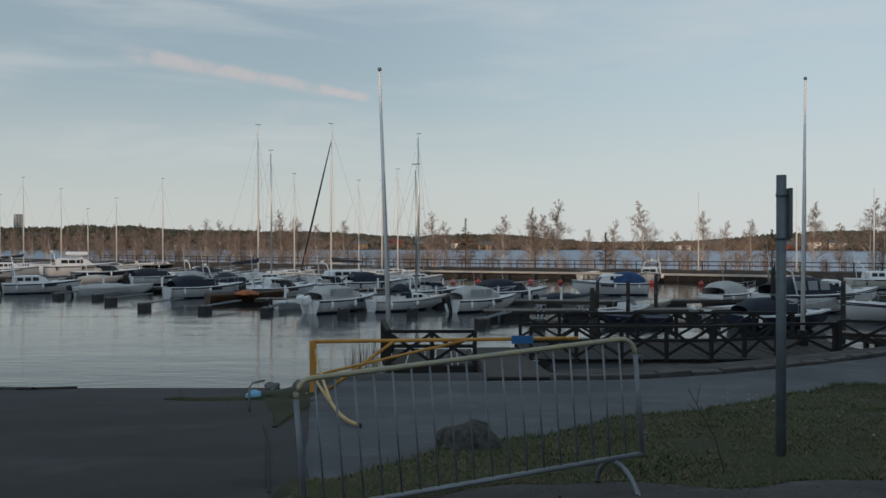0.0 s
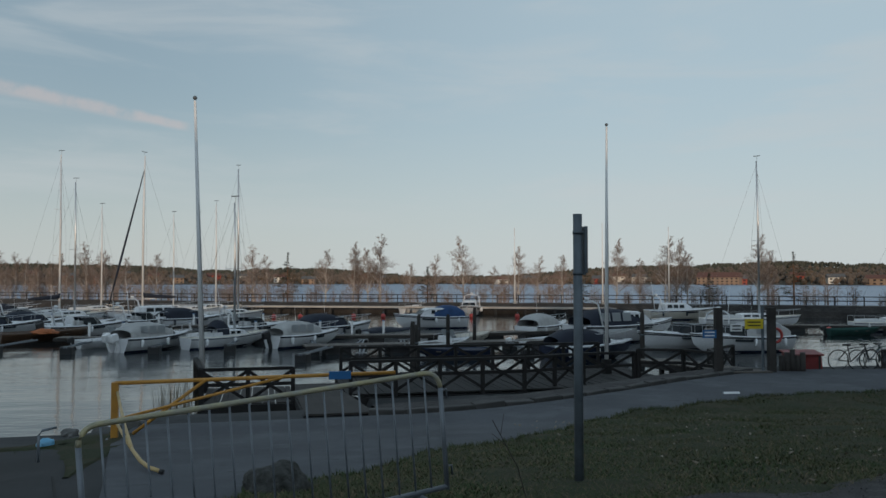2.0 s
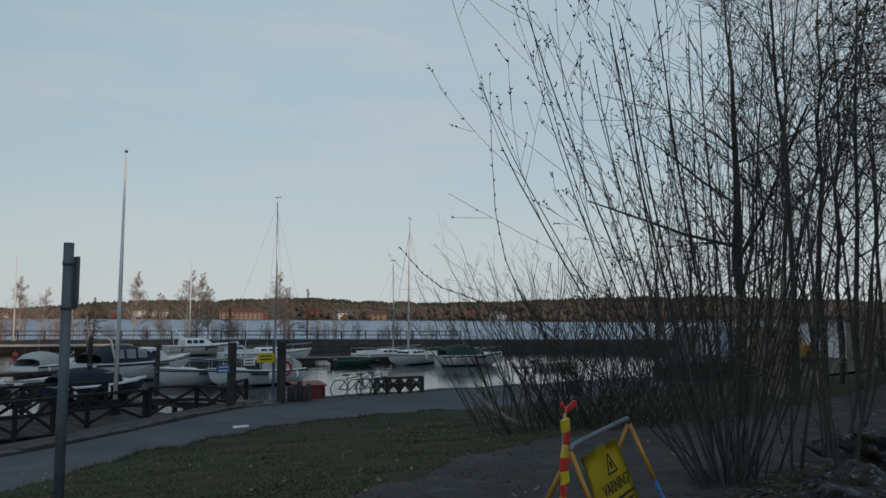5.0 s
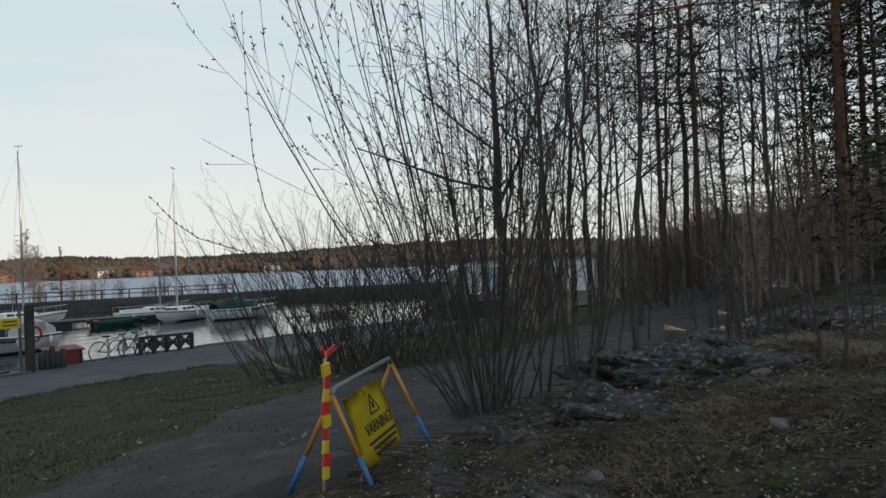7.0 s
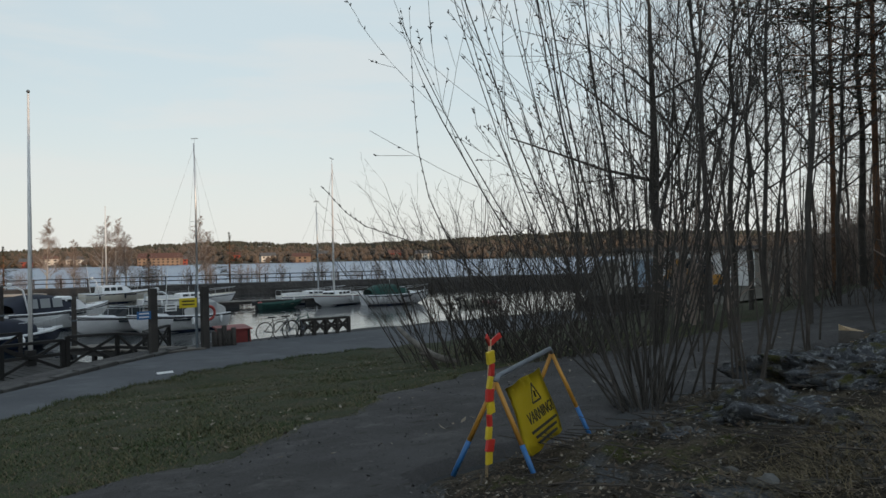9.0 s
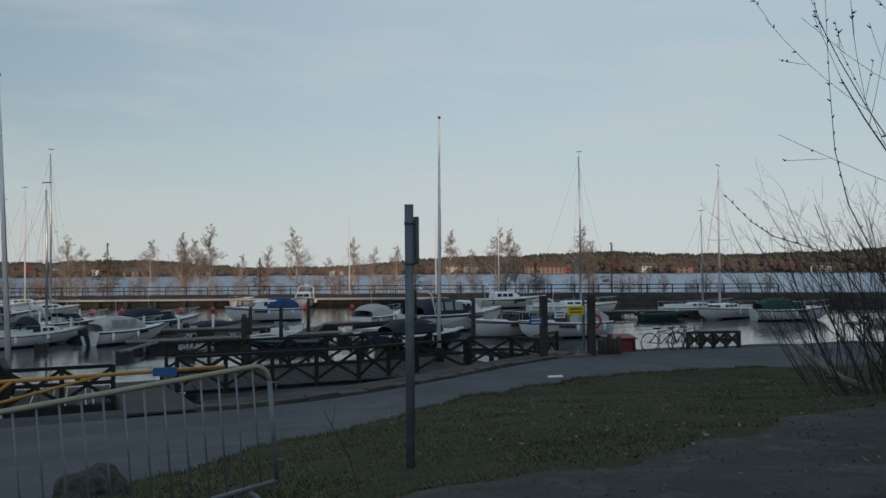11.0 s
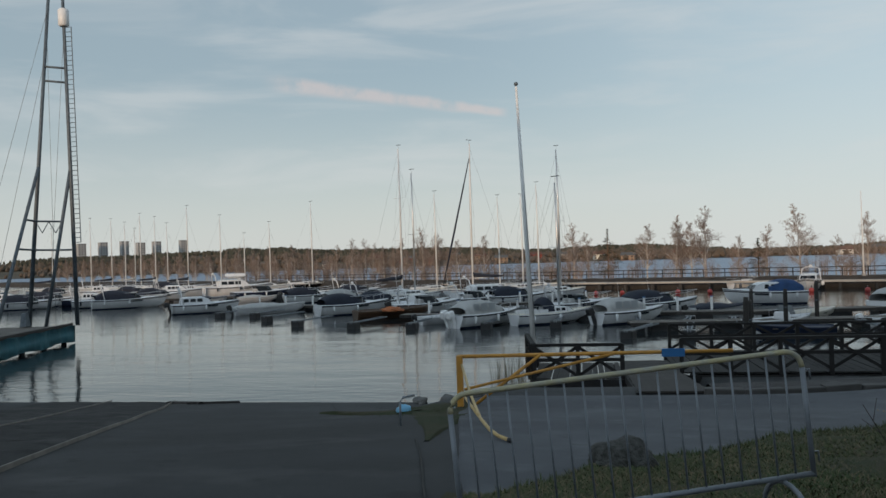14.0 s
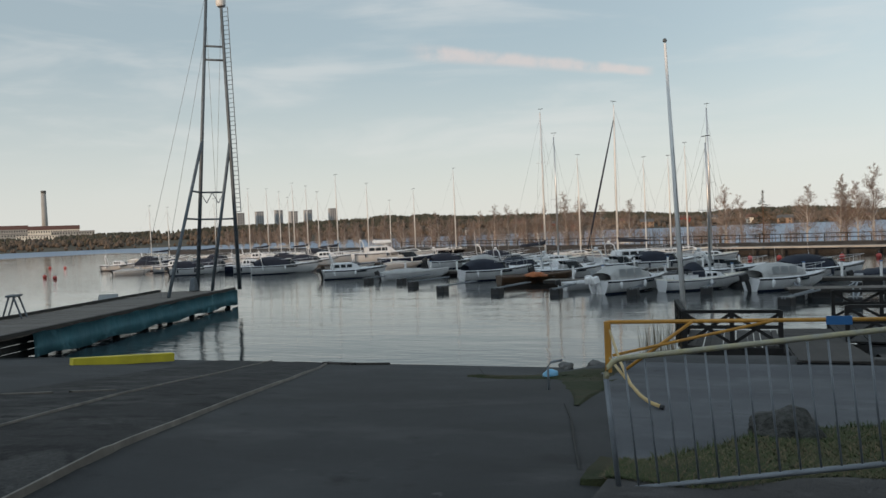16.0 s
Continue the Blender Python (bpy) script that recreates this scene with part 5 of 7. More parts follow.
def barrier():
    """A galvanised crowd barrier, its top rail worn yellow, leaning with the ground."""
    L, H, R = 2.47, 0.86, 0.12
    tilt = Matrix.Rotation(radians(-4.6), 4, "Y")
    t = thing("crowd_barrier", pose(-0.895, 5.26, 2.865, 0, 0, 16.4) @ tilt, "galvanised steel crowd barrier with a worn yellow top rail", "barrier")

    def arc(cx, cz, a0, a1):
        return [(cx + R * math.cos(a0 + (a1 - a0) * k / 5), 0, cz + R * math.sin(a0 + (a1 - a0) * k / 5)) for k in range(6)]
    bm = bmesh.new()
    tube(bm, arc(R, H - R, math.pi, math.pi / 2) + arc(L - R, H - R, math.pi / 2, 0), 0.0185, 10)
    part("top_rail", bm, worn_yellow, t, "top rail with worn yellow paint")
    bm = bmesh.new()
    tube(bm, [(0, 0, H - R), (0, 0, -0.02)], 0.0185, 10)
    part("end_post", bm, galv, t)
    bm = bmesh.new()
    tube(bm, [(L, 0, H - R), (L, 0, -0.02)], 0.0185, 10)
    part("end_post", bm, galv, t)
    bm = bmesh.new()
    tube(bm, [(0, 0, 0), (L, 0, 0)], 0.019, 10)
    part("bottom_rail", bm, galv, t)
    for k in range(18):
        x = L * (k + 1) / 19
        bm = bmesh.new()
        tube(bm, [(x, 0, 0.0), (x, 0, H)], 0.0075, 7)
        part("bar", bm, galv, t)
    for x in (0.3, L - 0.22):
        bm = bmesh.new()
        tube(bm, [(x - 0.02 * math.cos(a), 0.3 * math.cos(a), -0.33 + 0.3 * math.sin(a)) for a in [math.pi * k / 12 for k in range(13)]], 0.018, 8)
        tube(bm, [(x, 0, -0.04), (x, 0, 0.0)], 0.018, 8)
        part("foot", bm, galv, t)
    for z in (0.15, 0.72):
        bm = bmesh.new()
        tube(bm, [(L, 0, z), (L + 0.05, 0, z), (L + 0.05, 0, z - 0.07)], 0.007, 6)
        part("hook", bm, galv, t)


barrier()

x, y = 3.13, 7.5
sp = thing("sign_post", pose(x, y, gz(x, y)), "grey steel post with a small sign box strapped on", "post")
bm = bmesh.new()
tube(bm, [(0, 0, -0.2), (0, 0, 2.68)], 0.045, 14)
part("pole", bm, galv_dark, sp)
bm = bmesh.new()
box(bm, (0.075, 0.06, 2.33), (0.035, 0.2, 0.46), bevel=0.008)
part("sign_plate", bm, galv_dark, sp, "flat grey sign seen nearly edge-on")
for z in (2.08, 2.48):
    bm = bmesh.new()
    tube(bm, [(0, 0, z), (0, 0, z + 0.035)], 0.05, 14)
    box(bm, (0.05, 0.0, z + 0.017), (0.06, 0.03, 0.03))
    part("clamp", bm, galv_dark, sp)


def lump(name, m, sx, sy, sz, label, category, material=rock_mat, seed=0, rough=0.28, sub=4, group=""):
    """A stone: a sphere pushed about by noise and flattened."""
    bm = bmesh.new()
    bmesh.ops.create_icosphere(bm, subdivisions=sub, radius=1.0)
    for v in bm.verts:
        p = v.co.copy()
        k = 1 + rough * noise.noise(p * 1.1 + Vector((seed, 0, 0))) + rough * 0.45 * noise.noise(p * 3.1 + Vector((seed, 5, 0))) + rough * 0.16 * noise.noise(p * 8 + Vector((seed, 9, 1)))
        if sub > 4:      # cracked, weathered faces
            k += 0.09 * abs(noise.noise(p * 5 + Vector((seed, 2, 4)))) - 0.12 * max(0.0, 0.12 - abs(noise.noise(p * 3.5 + Vector((2, seed, 1))))) / 0.12 + 0.035 * noise.noise(p * 17 + Vector((seed, 1, 7)))
        v.co = Vector((p.x * sx * k, p.y * sy * k, p.z * sz * k))
    for f in bm.faces:
        f.smooth = True
    ob = part(name, bm, material)
    ob.matrix_basis = m
    return tagged(ob, label, category, group)


lump("boulder", pose(0.27, 8.2, gz(0.27, 8.2) + 0.08), 0.33, 0.28, 0.25, "dark mossy granite boulder in the grass", "rock", mat("dark boulder", (0.075, 0.075, 0.07), 0.9, vary=0.4, scale=11.0, bump=0.06, bump_scale=22, color2=(0.012, 0.013, 0.009), fine=0.9), seed=3)


def boom_gate():
    x0, y0 = -2.74, 17.1
    z0 = gz(x0, y0)
    t = thing("boom_gate", pose(x0, y0, z0, 0, 0, 1.0), "yellow painted steel boom gate with a bent locking arm", "gate")
    H = 1.13
    bm = bmesh.new()
    box(bm, (0, 0, H / 2 - 0.05), (0.13, 0.13, H + 0.1), bevel=0.012)
    part("post", bm, yellow_paint, t)
    bm = bmesh.new()
    tube(bm, [(0, 0, H - 0.02), (5.6, 0, H + 0.04)], 0.04, 8)
    part("boom", bm, yellow_paint, t)
    bm = bmesh.new()
    tube(bm, [(1.72, -0.03, H), (0.35, -0.06, 0.12)], 0.034, 8)
    part("brace", bm, yellow_paint, t)
    bm = bmesh.new()
    tube(bm, [(3.25, -0.03, H + 0.01), (1.65, -0.06, 0.78), (0.1, -0.06, 0.42)], 0.03, 8)
    part("brace", bm, yellow_paint, t)
    bm = bmesh.new()
    tube(bm, [(0.06, -0.12, 0.95), (0.55, -2.67, 0.76), (0.99, -5.04, 0.79), (1.22, -6.01, 0.83), (1.38, -6.51, 0.85), (1.55, -6.89, 0.88)], 0.026, 8)
    part("locking_arm", bm, cream_paint, t)
    bm = bmesh.new()
    tube(bm, [(0.04, -0.12, 0.37), (0.54, -2.67, 0.57), (0.96, -4.94, 0.8)], 0.026, 8)
    part("strut", bm, cream_paint, t)
    bm = bmesh.new()
    tube(bm, [(1.54, -6.89, 0.88), (1.59, -6.90, 0.87)], 0.032, 8)
    part("cap", bm, black_plastic, t)
    bm = bmesh.new()
    box(bm, (4.42, -0.06, H + 0.02), (0.46, 0.02, 0.17), bevel=0.006)
    part("sign", bm, blue_sign, t, "small blue sign plate")
    bm = bmesh.new()
    box(bm, (0, 0, 0.02), (0.3, 0.3, 0.04), bevel=0.008)
    part("base_plate", bm, galv_dark, t)
    # a hoop of steel pipe that stands beside the post
    h = thing("hoop", pose(-3.2, 13.4, gz(-3.2, 13.4), 0, 0, 20), "low galvanised steel hoop beside the gate", "hoop")
    bm = bmesh.new()
    tube(bm, [(0, 0, -0.05), (0, 0, 0.4), (0.05, 0, 0.47), (0.25, 0, 0.5)], 0.02, 8)
    part("pipe", bm, galv, h)


boom_gate()


# ---- timber walkways ----
def plank_deck(parent, x0, x1, y0, y1, z, along_x=True, m=dark_wood, w=0.16, zf=None):
    """Separate planks laid across a walkway."""
    n = max(1, int((y1 - y0 if along_x else x1 - x0) / (w + 0.012)))
    me = None
    for k in range(n):
        c = (k + 0.5) / n
        bm = bmesh.new()
        if along_x:
            box(bm, (0, 0, 0), (x1 - x0, w, 0.05))
            p = ((x0 + x1) / 2, y0 + (y1 - y0) * c, z if zf is None else zf(c))
        else:
            box(bm, (0, 0, 0), (w, y1 - y0, 0.05))
            p = (x0 + (x1 - x0) * c, (y0 + y1) / 2, z if zf is None else zf(c))
        if me is None:
            me = bpy.data.meshes.new("plank")
            bm.to_mesh(me)
            me.materials.append(m)
        bm.free()
        ob = new("plank", me)
        ob.parent = parent
        ob.location = Vector(p) + Vector((rng.uniform(-0.02, 0.02), 0, rng.uniform(-0.006, 0.006)))


def fence_run(pts, z, h, label, spacing=1.55, m=tar_wood):
    """Tarred timber railing with crossed braces: each post, rail and brace a part."""
    t = thing("timber_fence", pose(pts[0][0], pts[0][1], z), label, "fence", "timber fences on the walkway")
    o = Vector((pts[0][0], pts[0][1], 0))
    for (xa, ya), (xb, yb) in zip(pts, pts[1:]):
        a, b = Vector((xa, ya, 0)) - o, Vector((xb, yb, 0)) - o
        n = max(1, round((b - a).length / spacing))
        for k in range(0 if (xa, ya) == pts[0] else 1, n + 1):
            p = a.lerp(b, k / n)
            bm = bmesh.new()
            bar(bm, p + Vector((0, 0, -0.35)), p + Vector((0, 0, h + 0.02)), 0.12, 0.12)
            part("post", bm, m, t)
        for zz, w, hh in ((h, 0.14, 0.09), (h * 0.56, 0.06, 0.1)):
            bm = bmesh.new()
            bar(bm, a + Vector((0, 0, zz)), b + Vector((0, 0, zz)), w, hh)
            part("rail", bm, m, t)
        for k in range(n):
            p, q = a.lerp(b, k / n), a.lerp(b, (k + 1) / n)
            for u, v in ((0.08, h * 0.95), (h * 0.95, 0.08)):
                bm = bmesh.new()
                bar(bm, p + Vector((0, 0.03 if u < v else -0.03, u)), q + Vector((0, 0.03 if u < v else -0.03, v)), 0.05, 0.09)
                part("brace", bm, m, t)
    return t


rng = random.Random(5)
wk = thing("boardwalk", pose(0, 0, 0), "timber boardwalk on piles beside the water, planks blackened for the void below", "boardwalk")
# deck planks take the black tarred wood to stand in for the shaded void
plank_deck(wk, 2.7, 14.6, 25.9, 31.6, 0.92, along_x=False, m=tar_wood)
for x in np.arange(2.9, 14.6, 1.6):
    for y in (26.0, 28.8, 31.4):
        bm = bmesh.new()
        tube(bm, [(x, y, -1.5), (x, y, 0.85)], 0.13, 8)
        part("pile", bm, tar_wood, wk)
for z0 in (0.74, 0.5, 0.26, 0.02):
    bm = bmesh.new()
    box(bm, (8.65, 25.86, z0), (12.0, 0.07, 0.22))
    part("fascia_board", bm, tar_wood, wk)
fence_run([(2.8, 25.8), (8.6, 25.95), (11.0, 26.7), (13.0, 26.9)], 0.95, 1.03, "tarred black timber fence with crossed braces")
fence_run([(13.14, 26.84), (14.6, 26.3), (15.0, 24.9)], 1.05, 1.03, "tarred black timber fence turning towards the path")
fence_run([(3.0, 31.4), (13.6, 31.5)], 0.95, 1.0, "tarred black timber fence on the water side")
fence_run([(15.9, 26.0), (16.6, 28.0), (18.6, 29.6)], 0.95, 0.95, "old timber fence sagging beside the bridge")

br = thing("gangway", pose(0, 0, 0), "dark plank gangway from the path to the landing", "gangway")
plank_deck(br, 1.05, 2.6, 18.7, 28.4, 1.4, along_x=True, zf=lambda c: 1.53 - 0.55 * min(1, c * 1.25))
for x in (1.05, 2.6):
    bm = bmesh.new()
    bar(bm, (x, 18.6, 1.42), (x, 26.4, 0.86), 0.1, 0.22)
    part("stringer", bm, tar_wood, br)
for y in (21.0, 23.5, 26.0, 28.2):
    for x in (1.15, 2.5):
        bm = bmesh.new()
        tube(bm, [(x, y, -1.5), (x, y, 1.0)], 0.12, 8)
        part("pile", bm, tar_wood, br)
ld = thing("landing", pose(0, 0, 0), "dark timber landing stage over the water", "landing")
plank_deck(ld, -1.65, 0.98, 24.1, 27.6, 1.02, along_x=False)
bm = bmesh.new()
box(bm, (-0.33, 24.05, 0.86), (2.75, 0.12, 0.3), bevel=0.01)
part("beam", bm, tar_wood, ld)
for x in (-1.5, 0.85):
    for y in (24.2, 27.4):
        bm = bmesh.new()
        tube(bm, [(x, y, -1.5), (x, y, 1.0)], 0.13, 8)
        part("pile", bm, tar_wood, ld)
fence_run([(-1.6, 24.1), (0.95, 24.1)], 1.02, 1.0, "tarred timber railing of the landing", 1.3)
fence_run([(-1.62, 24.24), (-2.05, 27.5)], 1.02, 1.0, "tarred timber railing at the side of the landing", 1.3)


def flag_pole(x, y, z, top, r, label):
    t = thing("flagpole", pose(x, y, z), label, "flagpole")
    d = Vector(top) - Vector((x, y, z))
    bm = bmesh.new()
    tube(bm, [(0, 0, 0), d * 0.5, d], [r, r * 0.8, r * 0.45], 12)
    part("pole", bm, mast_white, t)
    bm = bmesh.new()
    bmesh.ops.create_uvsphere(bm, u_segments=10, v_segments=8, radius=r * 0.8, matrix=Matrix.Translation(d + Vector((0, 0, r))))
    part("finial", bm, galv_dark, t)
    bm = bmesh.new()
    box(bm, (0, 0, 0.25), (0.3, 0.3, 0.6), bevel=0.02)
    part("bracket", bm, tar_wood, t)
    bm = bmesh.new()
    tube(bm, [(0.06, -0.06, 0.9), d * 0.5 + Vector((0.05, -0.06, 0)), d], 0.008, 4)
    part("halyard", bm, rope_mat, t)


flag_pole(-1.78, 27.2, 1.0, (-2.12, 27.2, 10.38), 0.09, "white flagpole leaning a little beside the landing")
flag_pole(13.05, 29.4, 0.95, (13.13, 29.4, 10.54), 0.08, "straight white flagpole behind the fence")

# the basin's floating jetties with mooring booms
def jetty(x, y, heading, L, label, w=1.8):
    t = thing("floating_jetty", pose(x, y, 0, 0, 0, heading), label, "jetty", "floating jetties in the basin")
    plank_deck(t, 0, L, -w / 2, w / 2, 0.52, along_x=False, m=grey_wood, w=0.3)
    for s in (-1, 1):
        bm = bmesh.new()
        bar(bm, (0, s * w / 2, 0.42), (L, s * w / 2, 0.42), 0.1, 0.22)
        part("side_beam", bm, dark_wood, t)
    for k in range(int(L / 4)):
        bm = bmesh.new()
        box(bm, (2 + k * 4, 0, 0.1), (1.6, w * 0.9, 0.55), bevel=0.05)
        part("float", bm, black_plastic, t)
    return t


def mooring_boom(x, y, heading, L):
    t = thing("mooring_boom", pose(x, y, 0, 0, 0, heading), "slim steel mooring boom on a black float", "mooring boom", "mooring booms between the boats")
    bm = bmesh.new()
    for s in (-0.18, 0.18):
        bar(bm, (0, s, 0.5), (L, s * 0.4, 0.42), 0.07, 0.09)
    for k in range(5):
        bar(bm, (L * (k + 0.5) / 5, -0.16, 0.47), (L * (k + 0.5) / 5, 0.16, 0.47), 0.05, 0.05)
    part("frame", bm, galv, t)
    bm = bmesh.new()
    box(bm, (L - 0.4, 0, 0.18), (0.75, 0.7, 0.6), bevel=0.08)
    part("float", bm, black_plastic, t)


jetty(-34, 78.5, -8, 38, "weathered grey floating jetty with boats on both sides")
jetty(-14, 61.5, -6, 26, "weathered grey floating jetty across the basin")
jetty(2.5, 50.5, 4, 17, "grey floating jetty with open boats")
jetty(11, 58.5, 12, 16, "grey floating jetty before the cruisers")
jetty(24, 58, 8, 14, "grey floating jetty behind the cruisers")
jetty(-70, 100, 8, 60, "long floating jetty with motor cruisers")
jetty(-108, 160, 6, 60, "long floating jetty with sailing boats")
jetty(36, 66.5, -20, 22, "grey floating jetty near the breakwater")
for x, y, hd, L in ((-15, 59.6, 255, 5.0), (-11, 58.5, 262, 5.2), (-5.8, 58, 262, 5.4), (-1.6, 58, 265, 5.0), (3.4, 57.4, 268, 5.0), (6.0, 49.6, 262, 4.6), (4.0, 49.6, 245, 4.6), (8.5, 50, 80, 5.0), (12.4, 50.5, 85, 5.0), (-20, 62, 255, 5), (-24.5, 68, 250, 5), (-28, 72.5, 258, 5), (-32, 74, 258, 5), (15.5, 50.6, 268, 5.0), (6.0, 51.5, 80, 4.6), (1.0, 60, 85, 5.0), (5.5, 60, 80, 5.0)):
    mooring_boom(x, y, hd, L)
for x, y, h in ((6.9, 37.5, 2.6), (7.9, 42, 2.2), (17.6, 43.2, 3.4), (20, 40.5, 2.8), (11.2, 49, 2.4), (13.8, 52.5, 2.7), (10.3, 54, 2.2)):
    t = thing("mooring_pile", pose(x, y, 0), "dark wooden mooring pile standing in the water", "pile", "mooring piles")
    bm = bmesh.new()
    tube(bm, [(0, 0, -1.5), (0, 0, h * 0.9), (0.02, 0, h)], [0.14, 0.12, 0.1], 9)
    part("post", bm, dark_wood, t)
    bm = bmesh.new()
    tube(bm, [(0, 0, h * 0.55), (0, 0, h * 0.58)], 0.15, 9)
    part("ring", bm, galv_dark, t)


# ---- the launching pier with the mast crane ----
def crane_pier():
    ang = math.degrees(math.atan2(47.4 - 24.2, -33.6 + 27.6))
    t = thing("pier", pose(-26.9, 23.4, 0, 0, 0, ang), "timber pier with a turquoise tarpaulin along its side", "pier")
    L, w = 25.2, 5.2
    plank_deck(t, -3.0, L, -0.2, w, 1.08, along_x=False, m=grey_wood, w=0.4)
    for y in (-0.2, w):
        bm = bmesh.new()
        bar(bm, (-3, y, 1.2), (L, y, 1.2), 0.16, 0.16)
        part("edge_beam", bm, dark_wood, t)
    bm = bmesh.new()
    n = 60
    loft(bm, [[(1.5 + (L - 1.4) * k / n, -0.34 - 0.04 * math.sin(k * 1.9), 1.12 + 0.03 * math.sin(k * 0.9)), (1.5 + (L - 1.4) * k / n, -0.4 + 0.07 * math.sin(k * 1.3), 0.6), (1.5 + (L - 1.4) * k / n, -0.38 + 0.05 * math.sin(k * 2.1), 0.12 + 0.07 * math.sin(k * 0.5))] for k in range(n + 1)])
    bmesh.ops.solidify(bm, geom=bm.faces[:], thickness=0.02)
    part("tarpaulin", bm, turquoise_tarp, t, "creased turquoise tarpaulin hung along the side")
    # dark boards added behind the tarpaulin to stand in for the shade under the pier
    for z in (0.86, 0.56, 0.26):
        bm = bmesh.new()
        box(bm, ((L - 3) / 2 - 0.2, 0.32, z), (L + 2.6, 0.08, 0.27))
        part("fender_board", bm, tar_wood, t)
    for k in range(9):
        for y in (0.1, w - 0.2):
            bm = bmesh.new()
            tube(bm, [(k * 3.1 - 0.2, y, -2), (k * 3.1 - 0.2, y, 1.0)], 0.17, 9)
            part("pile", bm, tar_wood, t)
    # mast crane: two tall legs with a ladder, on splayed struts
    o = Vector((-34.4, 47.6, 1.1))
    c = thing("mast_crane", pose(*o), "tall grey steel mast crane with a ladder", "crane")
    la, ta = Vector((-35.6, 47.2, 1.1)) - o, Vector((-34.26, 48.03, 23.0)) - o
    lb, tb = Vector((-32.9, 48.3, 1.1)) - o, Vector((-33.3, 48.1, 22.8)) - o

    def on(a, b, u):
        return Vector(a).lerp(Vector(b), u)
    for a, b in ((la, ta), (lb, tb)):
        bm = bmesh.new()
        tube(bm, [a, b], [0.14, 0.1], 8)
        part("leg", bm, galv_dark, c)
    for a, b, foot in ((la, ta, Vector((-33.6, 41.6, 1.1)) - o), (lb, tb, Vector((-34.4, 47.2, 1.1)) - o)):
        bm = bmesh.new()
        tube(bm, [foot, on(a, b, 0.475)], 0.11, 8)
        part("strut", bm, galv_dark, c)
    fa, fb = Vector((-33.6, 41.6, 1.1)) - o, Vector((-34.4, 47.2, 1.1)) - o
    for za, zb in ((0.66, 0.66), (0.48, 0.48)):
        bm = bmesh.new()
        tube(bm, [on(fa, on(la, ta, 0.475), za), on(la, ta, za * 0.475), on(fb, on(lb, tb, 0.475), zb), on(lb, tb, zb * 0.475)][:4 if za < 0.5 else 3], 0.07, 6)
        part("crossbar", bm, galv_dark, c)
    bm = bmesh.new()
    p, q = on(la, ta, 0.313), on(fb, on(lb, tb, 0.475), 0.66)
    for k in range(4):
        tube(bm, [p.lerp(q, k / 4) - Vector((0, 0, 0.75 * (k % 2))), p.lerp(q, (k + 1) / 4) - Vector((0, 0, 0.75 * ((k + 1) % 2)))], 0.03, 5)
    part("lattice_brace", bm, galv_dark, c)
    for u in (0.735, 0.778):
        bm = bmesh.new()
        tube(bm, [on(la, ta, u), on(lb, tb, u)], 0.075, 6)
        part("crossbar", bm, galv_dark, c)
    for off in (0.12, 0.62):
        bm = bmesh.new()
        tube(bm, [on(lb, tb, 0.25) + Vector((off, -0.15, 0)), on(lb, tb, 0.9) + Vector((off, -0.15, 0))], 0.03, 5)
        part("ladder_rail", bm, galv_dark, c)
    for k in range(46):
        u = 0.25 + 0.65 * k / 45
        bm = bmesh.new()
        tube(bm, [on(lb, tb, u) + Vector((0.12, -0.15, 0)), on(lb, tb, u) + Vector((0.62, -0.15, 0))], 0.022, 5)
        part("rung", bm, galv_dark, c)
    bm = bmesh.new()
    tube(bm, [on(lb, tb, 0.905), on(lb, tb, 0.91), on(lb, tb, 0.955), on(lb, tb, 0.96)], [0.25, 0.34, 0.34, 0.2], 14)
    part("lamp_housing", bm, mast_white, c, "white drum-shaped lamp housing")
    bm = bmesh.new()
    box(bm, la + Vector((0, -0.4, 0.5)), (0.5, 0.5, 0.9), bevel=0.05, taper=0.6)
    part("winch", bm, galv_dark, c)
    bm = bmesh.new()
    for a, b in ((fa + Vector((-1.5, -1, 0)), on(la, ta, 0.95)), (fa + Vector((-0.6, 0, 0)), on(la, ta, 0.8)), (on(la, lb, 0.4), on(lb, tb, 0.9)), (on(la, lb, 0.55), on(la, ta, 0.9))):
        tube(bm, [a, b], 0.014, 3)
    part("wire", bm, rope_mat, c)
    # a small boat behind the pier, a trestle, and the yellow beam on the shore
    open_boat(-39.5, 44.0, -60, 6.0, "small white boat lying behind the pier", rail=True, screen=True)
    s = thing("trestle", pose(-33.9, 30.4, 1.12, 0, 0, 30), "small steel trestle standing on the pier", "trestle")
    for y in (-0.4, 0.4):
        for k in (-1, 1):
            bm = bmesh.new()
            bar(bm, (k * 0.45, y, 0), (k * 0.1, y, 1.1), 0.07, 0.07)
            part("leg", bm, galv_dark, s)
    bm = bmesh.new()
    box(bm, (0, 0, 1.12), (0.5, 1.0, 0.1), bevel=0.01)
    part("top", bm, galv_dark, s)
    y0 = thing("beam", pose(-18.9, 21.0, gz(-18.9, 21.0) + 0.15, 0, 5, 67.8), "yellow painted steel beam lying at the water's edge", "beam")
    bm = bmesh.new()
    box(bm, (0, 0, 0), (3.4, 0.28, 0.28), bevel=0.02)
    part("body", bm, bright_yellow, y0)


crane_pier()


rail_rust = mat("rusty rail", (0.22, 0.2, 0.175), 0.6, metal=0.3, vary=0.25, scale=3.0)


